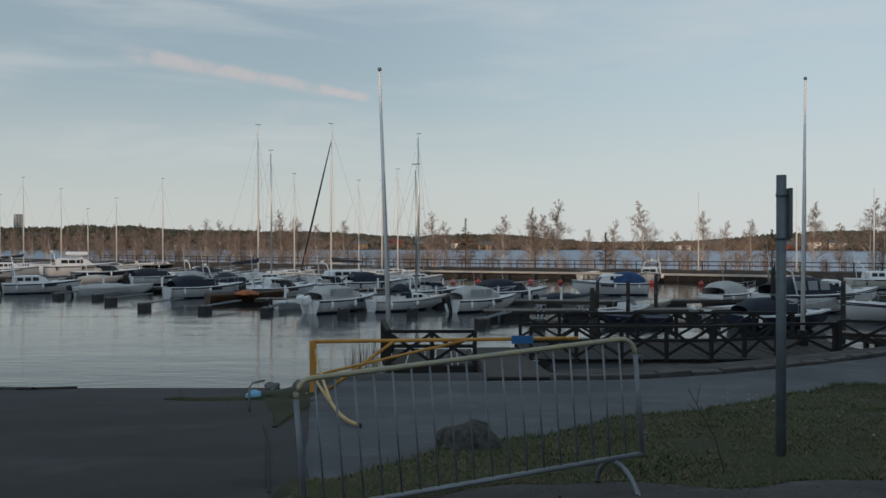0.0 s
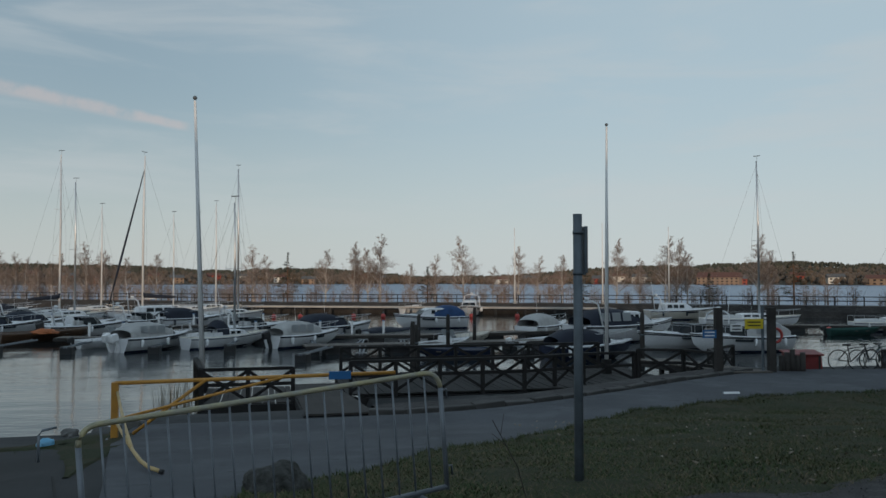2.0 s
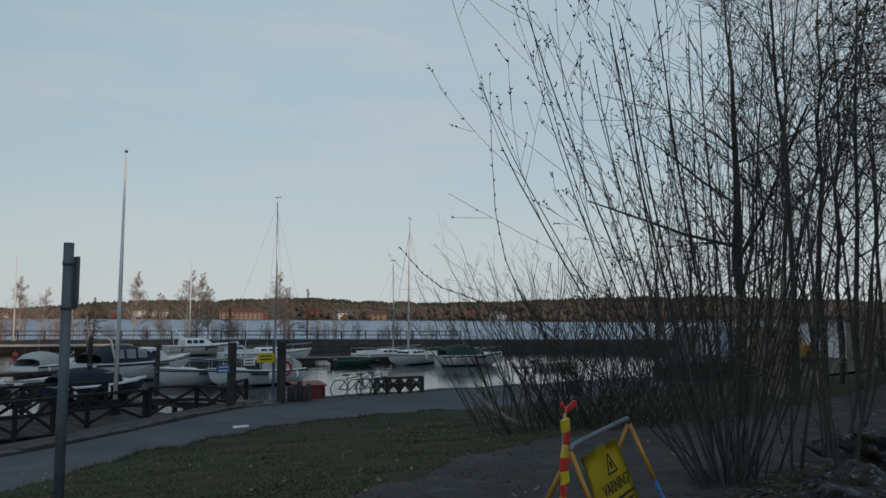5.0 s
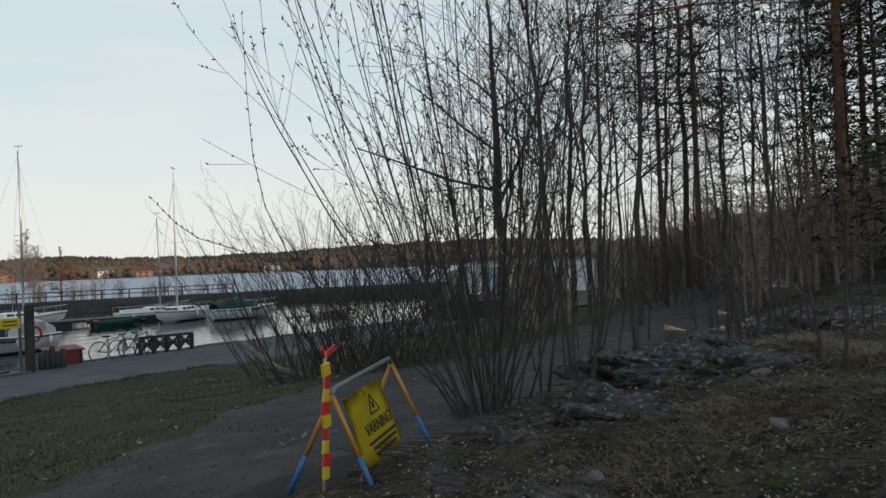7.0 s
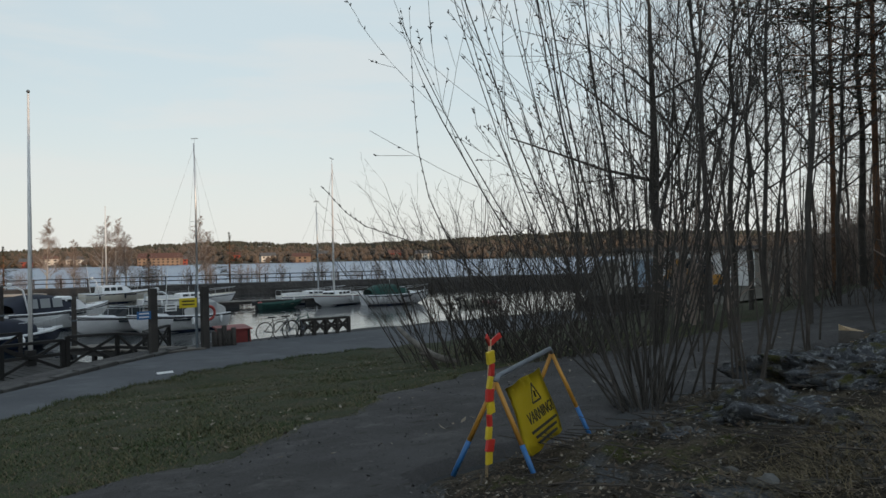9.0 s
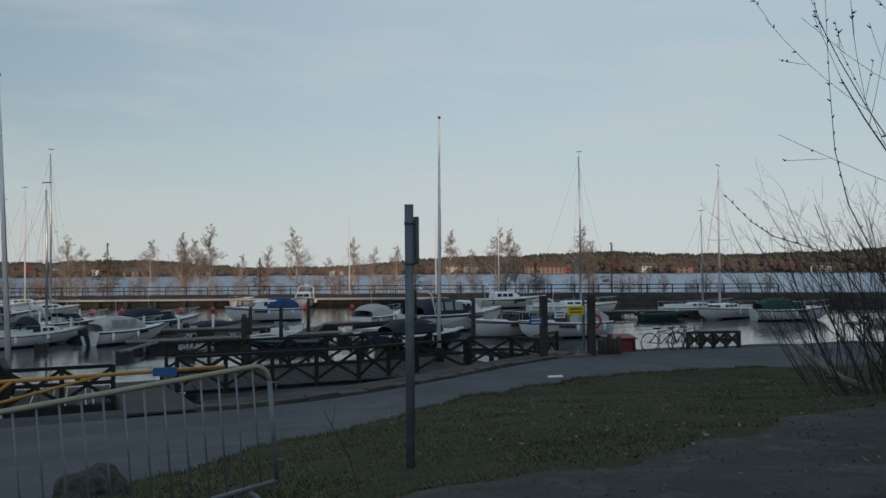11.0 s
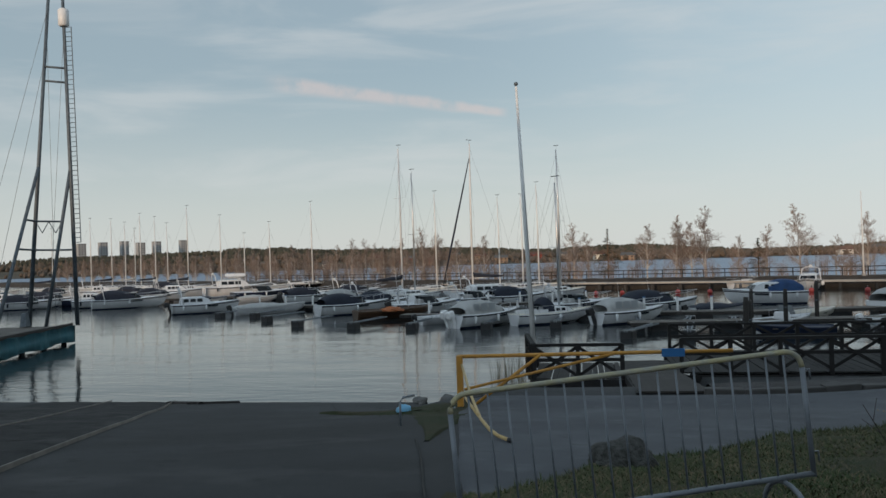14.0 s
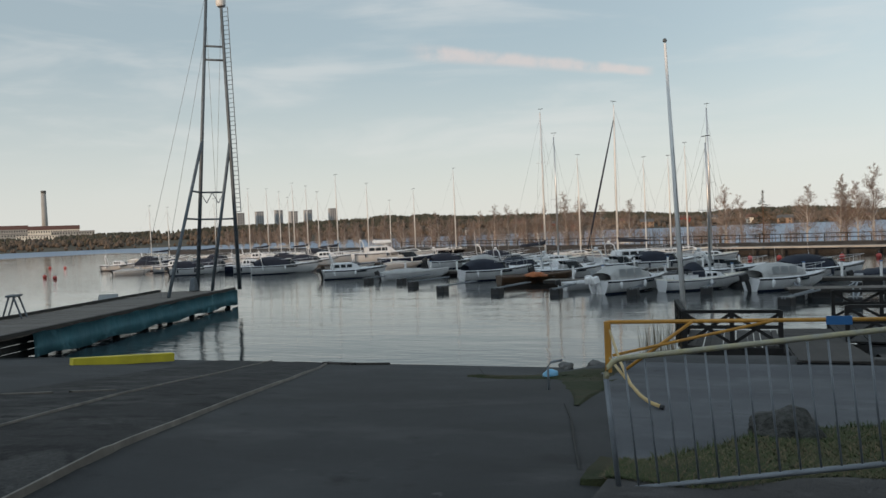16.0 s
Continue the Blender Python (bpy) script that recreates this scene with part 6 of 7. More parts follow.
def draped_bar(name, pts, w, h, m, label, category):
    bm = bmesh.new()
    n = 24
    line = []
    for (xa, ya), (xb, yb) in zip(pts, pts[1:]):
        line += [(xa + (xb - xa) * k / n, ya + (yb - ya) * k / n) for k in range(n)]
    secs = []
    for i, (x, y) in enumerate(line):
        x2, y2 = line[min(i + 1, len(line) - 1)]
        x1, y1 = line[max(i - 1, 0)]
        d = Vector((x2 - x1, y2 - y1, 0)).normalized()
        u = Vector((d.y, -d.x, 0)) * w / 2
        z = float(roughened(x, y)) + 0.025
        secs.append([Vector((x, y, z - 0.05)) - u, Vector((x, y, z + h)) - u * 0.7, Vector((x, y, z + h)) + u * 0.7, Vector((x, y, z - 0.05)) + u])
    loft(bm, secs, smooth=False)
    return tagged(part(name, bm, m), label, category)


draped_bar("launching_rail", [(-4.4, 3.0), (-4.93, 5.14), (-6.85, 9.41), (-11.45, 20.22), (-15.5, 29.0)], 0.034, 0.03, rail_rust, "rusty steel launching rail set in the asphalt slope", "rail")
draped_bar("launching_rail", [(-5.6, 3.2), (-7.03, 5.92), (-8.94, 9.55), (-16.58, 26.04), (-18, 29.0)], 0.034, 0.03, rail_rust, "rusty steel launching rail set in the asphalt slope", "rail")
draped_bar("driftwood", [(-12.6, 24.0), (-11.4, 25.4)], 0.08, 0.05, dark_wood, "dark plank washed up at the water's edge", "plank")
draped_bar("driftwood", [(-13.6, 24.6), (-12.2, 24.2)], 0.22, 0.05, dark_wood, "dark broken boards at the water's edge", "plank")
for a, b in (((-7.19, 8.01), (-7.05, 8.16)), ((-6.25, 6.05), (-6.08, 6.18)), ((-8.23, 10.28), (-8.12, 10.48))):
    draped_bar("stick", [a, b], 0.025, 0.008, dark_wood, "short dark stick lying on the asphalt", "stick")
for a, b in (((-10.46, 8.92), (-10.13, 9.61)), ((-10.01, 9.81), (-9.74, 10.53))):
    draped_bar("driftwood", [a, b], 0.12, 0.03, grey_wood, "weathered grey board lying on the slipway", "plank")
crack_mat = mat("crack filler", (0.012, 0.012, 0.011), 0.95, vary=0.3, scale=8.0)
for pts in ([(-8.13, 24.88), (-5.87, 18.51), (-4.98, 17.50)], [(-2.40, 10.86), (-1.96, 9.08), (-1.57, 7.26), (-1.30, 6.05)]):
    draped_bar("crack", pts, 0.03, -0.012, crack_mat, "dark weathered crack in the asphalt", "crack")
turf_v, turf_f = [], []
for i in range(30):      # a tongue of turf at the water's edge, running out along the joint in the asphalt
    u = i / 29
    cx, cy = (-6.3 + 3.3 * u / 0.6, 18.7 - 1.5 * u / 0.6) if u < 0.6 else (-3.0 + 0.8 * (u - 0.6) / 0.4, 17.2 - 6.6 * (u - 0.6) / 0.4)
    hw = 0.25 + 0.7 * u / 0.6 if u < 0.6 else 0.95 * (1 - (u - 0.6) / 0.4) ** 1.4 + 0.04
    dx, dy = (0.3, 0.95) if u < 0.55 else (0.95, 0.25)
    for k in range(9):
        w = (k / 4 - 1) * hw * (1 + 0.25 * noise.noise((i * 0.5, k, 2)))
        x, y = cx + dx * w, cy + dy * w
        turf_v.append((x, y, float(roughened(x, y)) + (0.05 + 0.05 * noise.noise((x * 2, y * 2, 1)) if 0 < k < 8 else -0.02) * (1 if u < 0.6 else 0.6)))
turf_f = [(i * 9 + k, i * 9 + k + 1, (i + 1) * 9 + k + 1, (i + 1) * 9 + k) for i in range(29) for k in range(8)]
tagged(mesh_part("turf", turf_v, turf_f, grass_ground, smooth=True), "ragged tongue of turf at the edge of the slipway", "grass", kind="structure")
lump("plastic_bag", pose(-4.0, 17.1, gz(-4.0, 17.1) + 0.1), 0.15, 0.11, 0.1, "crumpled pale blue plastic bag on the ground", "bag", mat("blue bag film", (0.16, 0.42, 0.62), 0.35), 8, 0.5, 3)


# kerb stones and the gravel strip behind them
kerb = thing("kerb", pose(0, 0, 0), "row of low weathered kerb stones along the path", "kerb")
kme = []
for s in range(4):
    bm = bmesh.new()
    box(bm, (0, 0, 0), (0.86, 0.26, 0.24), bevel=0.03)
    for v in bm.verts:
        v.co += Vector((noise.noise(v.co * 4 + Vector((s * 7, 0, 0))), noise.noise(v.co * 4 + Vector((0, s * 5, 0))), noise.noise(v.co * 4 + Vector((0, 0, s * 3))))) * 0.035
    me = bpy.data.meshes.new("kerb_stone")
    bm.to_mesh(me)
    bm.free()
    me.materials.append(kerb_mat)
    kme.append(me)
for k in range(16):
    x = 2.9 + k * 0.84
    y = float(curb_y(x)) + 0.1
    sl = math.atan2(float(curb_y(x + 0.4) - curb_y(x - 0.4)), 0.8)
    ob = new("kerb_stone", kme[k % 4])
    ob.parent = kerb
    ob.matrix_basis = Matrix.Translation((x, y, 1.5 + rng.uniform(-0.03, 0.02))) @ Matrix.Rotation(sl + rng.uniform(-0.03, 0.03), 4, "Z")
v, f = strip(lambda x: curb_y(x) + 0.2, lambda x: curb_y(x) + 2.6, np.linspace(2.7, 16, 40), 8, 0.06)
tagged(mesh_part("gravel_strip", v, f, gravel_mat, smooth=True), "strip of pale gravel between kerb and boardwalk", "ground", kind="structure")

rk = random.Random(33)
for k in range(16):
    x = -5.6 + 3.2 * rk.random()
    y = 18.6 + (26.0 - 18.6) * sstep(-2.6, -5.8, x) + rk.uniform(-0.5, 0.3)
    q = rk.uniform(0.1, 0.28)
    lump("shore_stone", pose(x, float(y), max(-0.05, gz(x, float(y))) + q * 0.2, 0, 0, rk.uniform(0, 360)), q, q * 0.8, q * 0.6, "dark wet stone at the edge of the water", "stone", rock_mat, k, 0.4, 3, "stones along the shore")
for k in range(22):
    jx, jy = ((-12 + 2.3 * k, 61.2 - 0.24 * k) if k < 10 else (-33 + 3.0 * (k - 10), 78.3 - 0.42 * (k - 10)))
    t = thing("jetty_post", pose(jx, jy + 0.5, 0.5), "slim white service post on the jetty", "post", "service posts on the jetties")
    bm = bmesh.new()
    box(bm, (0, 0, 0.5), (0.16, 0.14, 1.0), bevel=0.02)
    part("post", bm, white_paint, t)
    bm = bmesh.new()
    box(bm, (0, 0, 1.03), (0.2, 0.18, 0.07), bevel=0.02)
    part("cap", bm, blue_sign if k % 2 else galv_dark, t)

# ---- the gate to the jetty, bicycles and what stands by the path ----
def gate_posts():
    t = thing("jetty_gate", pose(14.65, 24.1, 1.5, 0, 0, -8), "open wooden gateway to the jetty with signs on it", "gateway")
    for x in (0.0, 1.8):
        bm = bmesh.new()
        bar(bm, (x, 0, -0.3), (x, 0, 2.15), 0.22, 0.22)
        part("post", bm, dark_wood, t)
    bm = bmesh.new()
    bar(bm, (1.55, 0.1, -0.1), (1.55, 0.1, 2.2), 0.07, 0.07)
    part("gate_stile", bm, galv_dark, t)
    for x, z, w, h, m, nm in ((1.15, 1.62, 0.62, 0.32, sign_yellow, "yellow warning sign"), (0.55, 1.5, 0.4, 0.24, white_paint, "white notice"), (-0.35, 1.3, 0.46, 0.26, blue_sign, "small blue sign")):
        bm = bmesh.new()
        box(bm, (x, -0.13, z), (w, 0.02, h), bevel=0.004)
        s = part("sign", bm, m, t, nm)
        for k in range(2):
            bm = bmesh.new()
            box(bm, (x, -0.145, z + 0.06 - 0.11 * k), (w * 0.7, 0.008, 0.04))
            part("text_bar", bm, black_ink if m is not blue_sign else white_paint, s)
    b = thing("bridge", pose(14.65, 24.1, 1.5, 0, 0, -8), "pale plank bridge leading out to the jetty", "bridge")
    plank_deck(b, 0.12, 1.7, -0.3, 9.0, 0.06, along_x=True, m=grey_wood, w=0.2, zf=lambda c: 0.07 - 0.5 * c)
    for x in (0.2, 1.62):
        bm = bmesh.new()
        bar(bm, (x, -0.2, -0.1), (x, 9.0, -0.6), 0.12, 0.2)
        part("stringer", bm, tar_wood, b)
        for y in (3.0, 6.0, 8.8):
            bm = bmesh.new()
            tube(bm, [(x, y, -3), (x, y, -0.15 - y * 0.055)], 0.11, 8)
            part("pile", bm, tar_wood, b)
    r = thing("lifebuoy_stand", pose(17.3, 25.0, 1.3, 0, 0, -10), "red and white lifebuoy hanging on a post", "lifebuoy")
    bm = bmesh.new()
    bar(bm, (0, 0, -0.3), (0, 0, 1.7), 0.1, 0.1)
    part("post", bm, dark_wood, r)
    bm = bmesh.new()
    tube(bm, [(0.24 * math.cos(a), -0.12, 1.35 + 0.24 * math.sin(a)) for a in [2 * math.pi * k / 20 for k in range(21)]], 0.05, 8, cap=False)
    part("ring", bm, red_buoy, r)
    # red skip-like box of weathered boards
    s = thing("red_box", pose(18.3, 24.9, 1.4, 0, 0, -12) @ Matrix.Scale(0.78, 4), "red painted wooden storage box with a sloping lid", "box")
    bm = bmesh.new()
    box(bm, (0, 0, 0.38), (1.5, 0.9, 0.76), bevel=0.02, taper=0.94)
    part("body", bm, red_paint, s)
    bm = bmesh.new()
    box(bm, (0, 0, 0.82), (1.6, 1.0, 0.07), bevel=0.015, rot=Matrix.Rotation(radians(8), 4, "X"))
    part("lid", bm, red_paint, s)
    for x in (-0.6, 0.6):
        bm = bmesh.new()
        box(bm, (x, -0.46, 0.4), (0.08, 0.03, 0.7))
        part("batten", bm, dark_wood, s)
    # screen of split logs beside the gate
    for k in range(5):
        t = thing("stump_post", pose(16.95 + 0.16 * k, 24.05 - 0.05 * k, 1.45, rng.uniform(-5, 5), rng.uniform(-5, 5), 0), "short weathered wooden stump post", "post", "short posts beside the gateway")
        bm = bmesh.new()
        tube(bm, [(0, 0, -0.2), (0.01, 0, 0.6 + 0.1 * (k % 3))], [0.1, 0.085], 8)
        part("post", bm, dark_wood, t)


gate_posts()


def bicycle(m, label, frame_m):
    t = thing("bicycle", m, label, "bicycle", "bicycles by the rack")
    R = 0.34
    for x in (0.0, 1.05):
        bm = bmesh.new()
        tube(bm, [(x + R * math.cos(a), 0, R + R * math.sin(a)) for a in [2 * math.pi * k / 24 for k in range(25)]], 0.02, 6, cap=False)
        w = part("wheel", bm, black_plastic, t)
        bm = bmesh.new()
        for k in range(10):
            a = math.pi * k / 10
            tube(bm, [(x - R * math.cos(a), 0, R - R * math.sin(a)), (x + R * math.cos(a), 0, R + R * math.sin(a))], 0.003, 3)
        part("spokes", bm, galv, w)
    bm = bmesh.new()
    for a, b in (((0, 0, R), (0.42, 0, 0.28)), ((0.42, 0, 0.28), (0.3, 0, 0.82)), ((0, 0, R), (0.32, 0, 0.72)), ((0.42, 0, 0.28), (0.88, 0, 0.72)), ((0.32, 0, 0.72), (0.86, 0, 0.8)), ((0.86, 0, 0.88), (1.05, 0, R))):
        tube(bm, [a, b], 0.018, 6)
    part("frame", bm, frame_m, t)
    bm = bmesh.new()
    tube(bm, [(0.78, -0.28, 1.0), (0.85, -0.15, 1.02), (0.86, 0, 0.98), (0.85, 0.15, 1.02), (0.78, 0.28, 1.0)], 0.014, 6)
    part("handlebar", bm, galv_dark, t)
    bm = bmesh.new()
    box(bm, (0.27, 0, 0.86), (0.26, 0.14, 0.06), bevel=0.02)
    part("saddle", bm, black_plastic, t)


bicycle(pose(19.2, 24.2, 1.5, 4, 0, -14), "dark bicycle leaning by a rack", black_plastic)
bicycle(pose(19.8, 24.0, 1.5, -3, 0, -4), "grey bicycle leaning by a rack", galv_dark)
bicycle(pose(20.5, 24.2, 1.5, 3, 0, 8), "old dark green bicycle by a rack", green_canvas)
fence_run([(21.0, 24.2), (23.0, 23.7)], 1.5, 0.62, "low dark timber rail beside the water", 0.55, dark_wood)
for k, (x, y) in enumerate(((29.5, 23.8), (31.5, 22.8))):
    t = thing("picnic_table", pose(x, y, gz(x, y), 0, 0, 20 + 30 * k), "small metal-framed table at the water's edge", "table", "tables at the water")
    bm = bmesh.new()
    box(bm, (0, 0, 0.74), (1.3, 0.7, 0.05), bevel=0.01)
    part("tabletop", bm, red_paint if k else grey_wood, t)
    for sx in (-0.5, 0.5):
        for sy in (-0.28, 0.28):
            bm = bmesh.new()
            tube(bm, [(sx, sy, 0.72), (sx * 1.15, sy * 1.3, -0.1)], 0.02, 6)
            part("leg", bm, galv_dark, t)


# ---- the warning trestle on the gravel ----
def warning_trestle():
    x0, y0 = 5.47, 3.4
    t = thing("warning_sign", pose(x0, y0, gz(x0, y0) + 0.06, 0, 0, 14) @ Matrix.Scale(0.95, 4), "yellow sheet warning sign on an orange trestle with blue feet", "warning sign")
    W, H, S = 1.3, 0.68, 0.33
    bm = bmesh.new()
    tube(bm, [(-W / 2, 0, H - 0.04), (-W / 2 + 0.05, 0, H), (W / 2 - 0.05, 0, H + 0.06), (W / 2, 0, H + 0.02)], 0.02, 8)
    part("top_bar", bm, galv, t)
    for sx in (-1, 1):
        for sy in (-1, 1):
            a, b = Vector((sx * W / 2, 0, H - (0.04 if sx < 0 else -0.02))), Vector((sx * (W / 2 + 0.06), sy * S, -0.05))
            mid = a.lerp(b, 0.62)
            bm = bmesh.new()
            tube(bm, [a, mid], 0.018, 8)
            leg = part("leg", bm, yellow_paint, t)
            bm = bmesh.new()
            tube(bm, [mid, b], 0.02, 8)
            part("sleeve", bm, blue_paint, leg, "blue lower end of the leg")
    bm = bmesh.new()
    n = 8
    loft(bm, [[(-W / 2 + 0.05 + 0.8 * i / n, -0.05 - 0.17 * k / 5 - 0.014 * math.sin(i * 1.3 + k), H - 0.09 + 0.05 * i / n - 0.5 * k / 5) for k in range(6)] for i in range(n + 1)])
    bmesh.ops.solidify(bm, geom=bm.faces[:], thickness=0.004)
    sheet = part("sheet", bm, sign_yellow, t, "yellow printed sheet hanging from the bar")
    face = Matrix.Translation((-0.03, -0.075, H - 0.08)) @ Matrix.Rotation(radians(-18.5), 4, "X") @ Matrix.Rotation(radians(-2.5), 4, "Y")

    def lettering(name, body, size, z, cx=0.0):
        cu = bpy.data.curves.new(name, "FONT")
        cu.body, cu.size, cu.align_x, cu.extrude = body, size, "CENTER", 0.002
        ob = bpy.data.objects.new(name, cu)
        me = bpy.data.meshes.new_from_object(ob)
        bpy.data.objects.remove(ob)
        me.materials.append(black_ink)
        o2 = new(name, me)
        o2.parent = sheet
        o2.matrix_basis = face @ Matrix.Translation((cx, -0.018, z)) @ Matrix.Rotation(radians(90), 4, "X")
    lettering("text", "VARNING!", 0.125, -0.3, -0.16)
    for z, w in ((-0.355, 0.6), (-0.4, 0.5), (-0.445, 0.44)):
        bm = bmesh.new()
        box(bm, (-0.16, -0.018, z), (w, 0.004, 0.02))
        bmesh.ops.transform(bm, matrix=face, verts=bm.verts[:])
        part("text_bar", bm, black_ink, sheet)
    bm = bmesh.new()
    for a, b in (((-0.26, -0.018, -0.17), (-0.06, -0.018, -0.17)), ((-0.06, -0.018, -0.17), (-0.16, -0.018, -0.03)), ((-0.16, -0.018, -0.03), (-0.26, -0.018, -0.17)), ((-0.16, -0.018, -0.14), (-0.16, -0.018, -0.09))):
        bar(bm, a, b, 0.004, 0.014)
    bmesh.ops.transform(bm, matrix=face, verts=bm.verts[:])
    part("triangle", bm, black_ink, sheet)
    # a stick with striped tape beside the trestle
    s = thing("marker_stick", pose(4.74, 3.25, gz(4.74, 3.25), 2, 1, 0), "thin stick wrapped in red and yellow barrier tape", "marker")
    bm = bmesh.new()
    tube(bm, [(0, 0, -0.05), (0.01, 0, 0.96)], 0.012, 6)
    part("stick", bm, fresh_wood, s)
    for k in range(9):
        bm = bmesh.new()
        z = 0.16 + k * 0.085
        box(bm, (0.01 + 0.01 * math.sin(k * 2), -0.01, z), (0.06 + 0.02 * math.sin(k * 1.7), 0.025, 0.088), rot=Matrix.Rotation(radians(12 * math.sin(k * 1.3)), 4, "Y"), bevel=0.008)
        part("tape", bm, tape_red if k % 2 else tape_yellow, s)
    for d in (-1, 1):
        bm = bmesh.new()
        bar(bm, (0.01, 0, 0.93), (0.01 + d * 0.08, -0.03, 0.99), 0.012, 0.035)
        part("tape_end", bm, tape_red, s)


warning_trestle()

# ---- bank of rock, moss and litter ----
def bank_z(x, y):
    n = np.vectorize(lambda a, b: 0.16 * noise.noise((a * 0.5, b * 0.5, 7.0)) + 0.07 * noise.noise((a * 1.6, b * 1.6, 2.0)) + 0.03 * noise.noise((a * 5, b * 5, 1.0)))(x, y)
    ed = np.vectorize(lambda a, b: float(sstep(0.0, 1.2, gravel_low(a) + 0.35 - b)))(x, y)
    far = np.vectorize(lambda a, b: float(sstep(3.0, 3.9, a)))(x, y)
    return ground_z(x, y) - 0.06 + (0.17 + n) * ed * far


xs2 = np.concatenate([np.arange(2.8, 14, 0.14), np.arange(14, 30, 0.5), np.arange(30, 62, 2.0)])
ys2 = np.concatenate([np.arange(-30, -6, 2.0), np.arange(-6, 4.4, 0.14)])
v, f = lattice(xs2, ys2, bank_z)
tagged(mesh_part("bank", v, f, soil_mat, smooth=True), "bank of brown leaf litter, moss and bare rock", "ground", kind="structure")
moss = mottled("lichened bedrock", (0.085, 0.09, 0.1), [((0.04, 0.04, 0.04), 3.0, 0.5, 0.06), ((0.21, 0.22, 0.225), 16.0, 0.57, 0.03), ((0.06, 0.058, 0.013), 3.4, 0.6, 0.04), ((0.05, 0.038, 0.024), 4.2, 0.58, 0.05), ((0.012, 0.011, 0.009), 9.0, 0.62, 0.03)], 0.92, 0.09, 16.0, 0.45)


def bz(x, y):
    return float(bank_z(np.array([x]), np.array([y]))[0])


for k, (x, y, sx, sy, sz) in enumerate(((8.3, 1.7, 0.95, 0.8, 0.3), (9.7, 1.6, 1.1, 0.7, 0.3), (6.9, 2.1, 0.8, 0.6, 0.26), (7.4, 1.1, 0.6, 0.5, 0.24), (5.9, 2.7, 0.5, 0.4, 0.2), (10.6, 0.5, 0.9, 0.6, 0.28), (11.6, 1.2, 0.9, 0.6, 0.26), (6.3, 1.5, 0.45, 0.4, 0.2))):
    lump("rock_slab", pose(x, y, bz(x, y) - 0.15, 4, 5, 25 * k), sx, sy, sz, "low slab of grey lichen-covered bedrock in the bank", "rock", moss, k * 3 + 1, 0.55, 5, "rock slabs in the bank")
for k in range(70):
    x, y = rng.uniform(4.8, 13), rng.uniform(-1.5, 3.2)
    s = rng.uniform(0.02, 0.045) if k % 5 else rng.uniform(0.045, 0.08)
    lump("stone", pose(x, y, bz(x, y) + s * 0.25, 0, 0, rng.uniform(0, 360)), s, s * 0.8, s * 0.6, "small loose grey stone on the bank", "stone", rock_mat, k, 0.9, 2, "loose stones on the bank")
rs = random.Random(15)
segs = []
for k in range(900):
    x, y = (4.4 + 10 * rs.random() ** 1.3, -2.2 + 5.4 * rs.random())
    a, L2 = rs.uniform(0, 6.28), rs.uniform(0.1, 0.5)
    p = Vector((x, y, bz(x, y) + 0.02))
    segs.append((p, p + Vector((math.cos(a) * L2, math.sin(a) * L2, rs.uniform(-0.02, 0.08))), 0.006, 0.003))
v, f = sticks(segs, 4)
tagged(mesh_part("fallen_twigs", v, f, twig_mat), "fallen twigs scattered over the bank", "twigs", kind="stuff")


def litter(name, n, area, size, m, label, seed, zf, tilt=0.5, aspect=0.6):
    rnd = random.Random(seed)
    verts, faces = [], []
    for _ in range(n):
        x, y = area(rnd)
        s = size * rnd.uniform(0.5, 1.4)
        a = rnd.uniform(0, 6.28)
        u = Vector((math.cos(a), math.sin(a), rnd.uniform(-tilt, tilt))) * s
        w = Vector((-math.sin(a), math.cos(a), rnd.uniform(-tilt, tilt))) * s * aspect
        c = Vector((x, y, zf(x, y) + 0.012 + rnd.random() * 0.015))
        o = len(verts)
        verts += [c - u, c - w * 0.9 + u * 0.1, c + u + Vector((0, 0, s * 0.4)), c + w]
        faces += [(o, o + 1, o + 2), (o, o + 2, o + 3)]
    tagged(mesh_part(name, verts, faces, m), label, "leaves", kind="stuff")


leaf_pale = mat("pale dead leaves", (0.3, 0.27, 0.22), 0.85, vary=0.35, scale=6.0, color2=(0.1, 0.065, 0.035))
leaf_brown = mat("brown dead leaves", (0.085, 0.062, 0.04), 0.85, vary=0.35, scale=6.0, color2=(0.05, 0.032, 0.02))
on_bank = lambda r: (4.2 + 11 * r.random() ** 1.4, -2.5 + 5.9 * r.random())
litter("dead_leaves", 12000, on_bank, 0.019, leaf_brown, "brown dead leaves scattered over the bank", 1, bz)
litter("dead_leaves", 6500, on_bank, 0.014, leaf_pale, "pale dead leaves and wood chips on the bank", 2, bz)
litter("wood_chips", 420, lambda r: (12.9 + r.gauss(0, 0.6), 2.5 + r.gauss(0, 0.35)), 0.05, fresh_wood, "fresh pale wood chips round a cut stump", 3, bz)
pebble = mat("grey pebbles", (0.11, 0.105, 0.1), 0.9, vary=0.4, scale=9.0, color2=(0.03, 0.03, 0.03))
litter("pebbles", 4200, lambda r: (lambda x: (x, gravel_low(x) + (grass_low(x) - gravel_low(x)) * r.random()))(0.6 + 13 * r.random() ** 1.3), 0.016, pebble, "small loose pebbles on the gravel track", 21, lambda x, y: gz(x, y) + 0.07)
litter("fallen_leaves", 420, lambda r: (4.6 + 12 * r.random(), 4 + 12 * r.random()), 0.03, leaf_pale, "stray dry leaves on gravel and grass", 4, lambda x, y: gz(x, y) + 0.1)


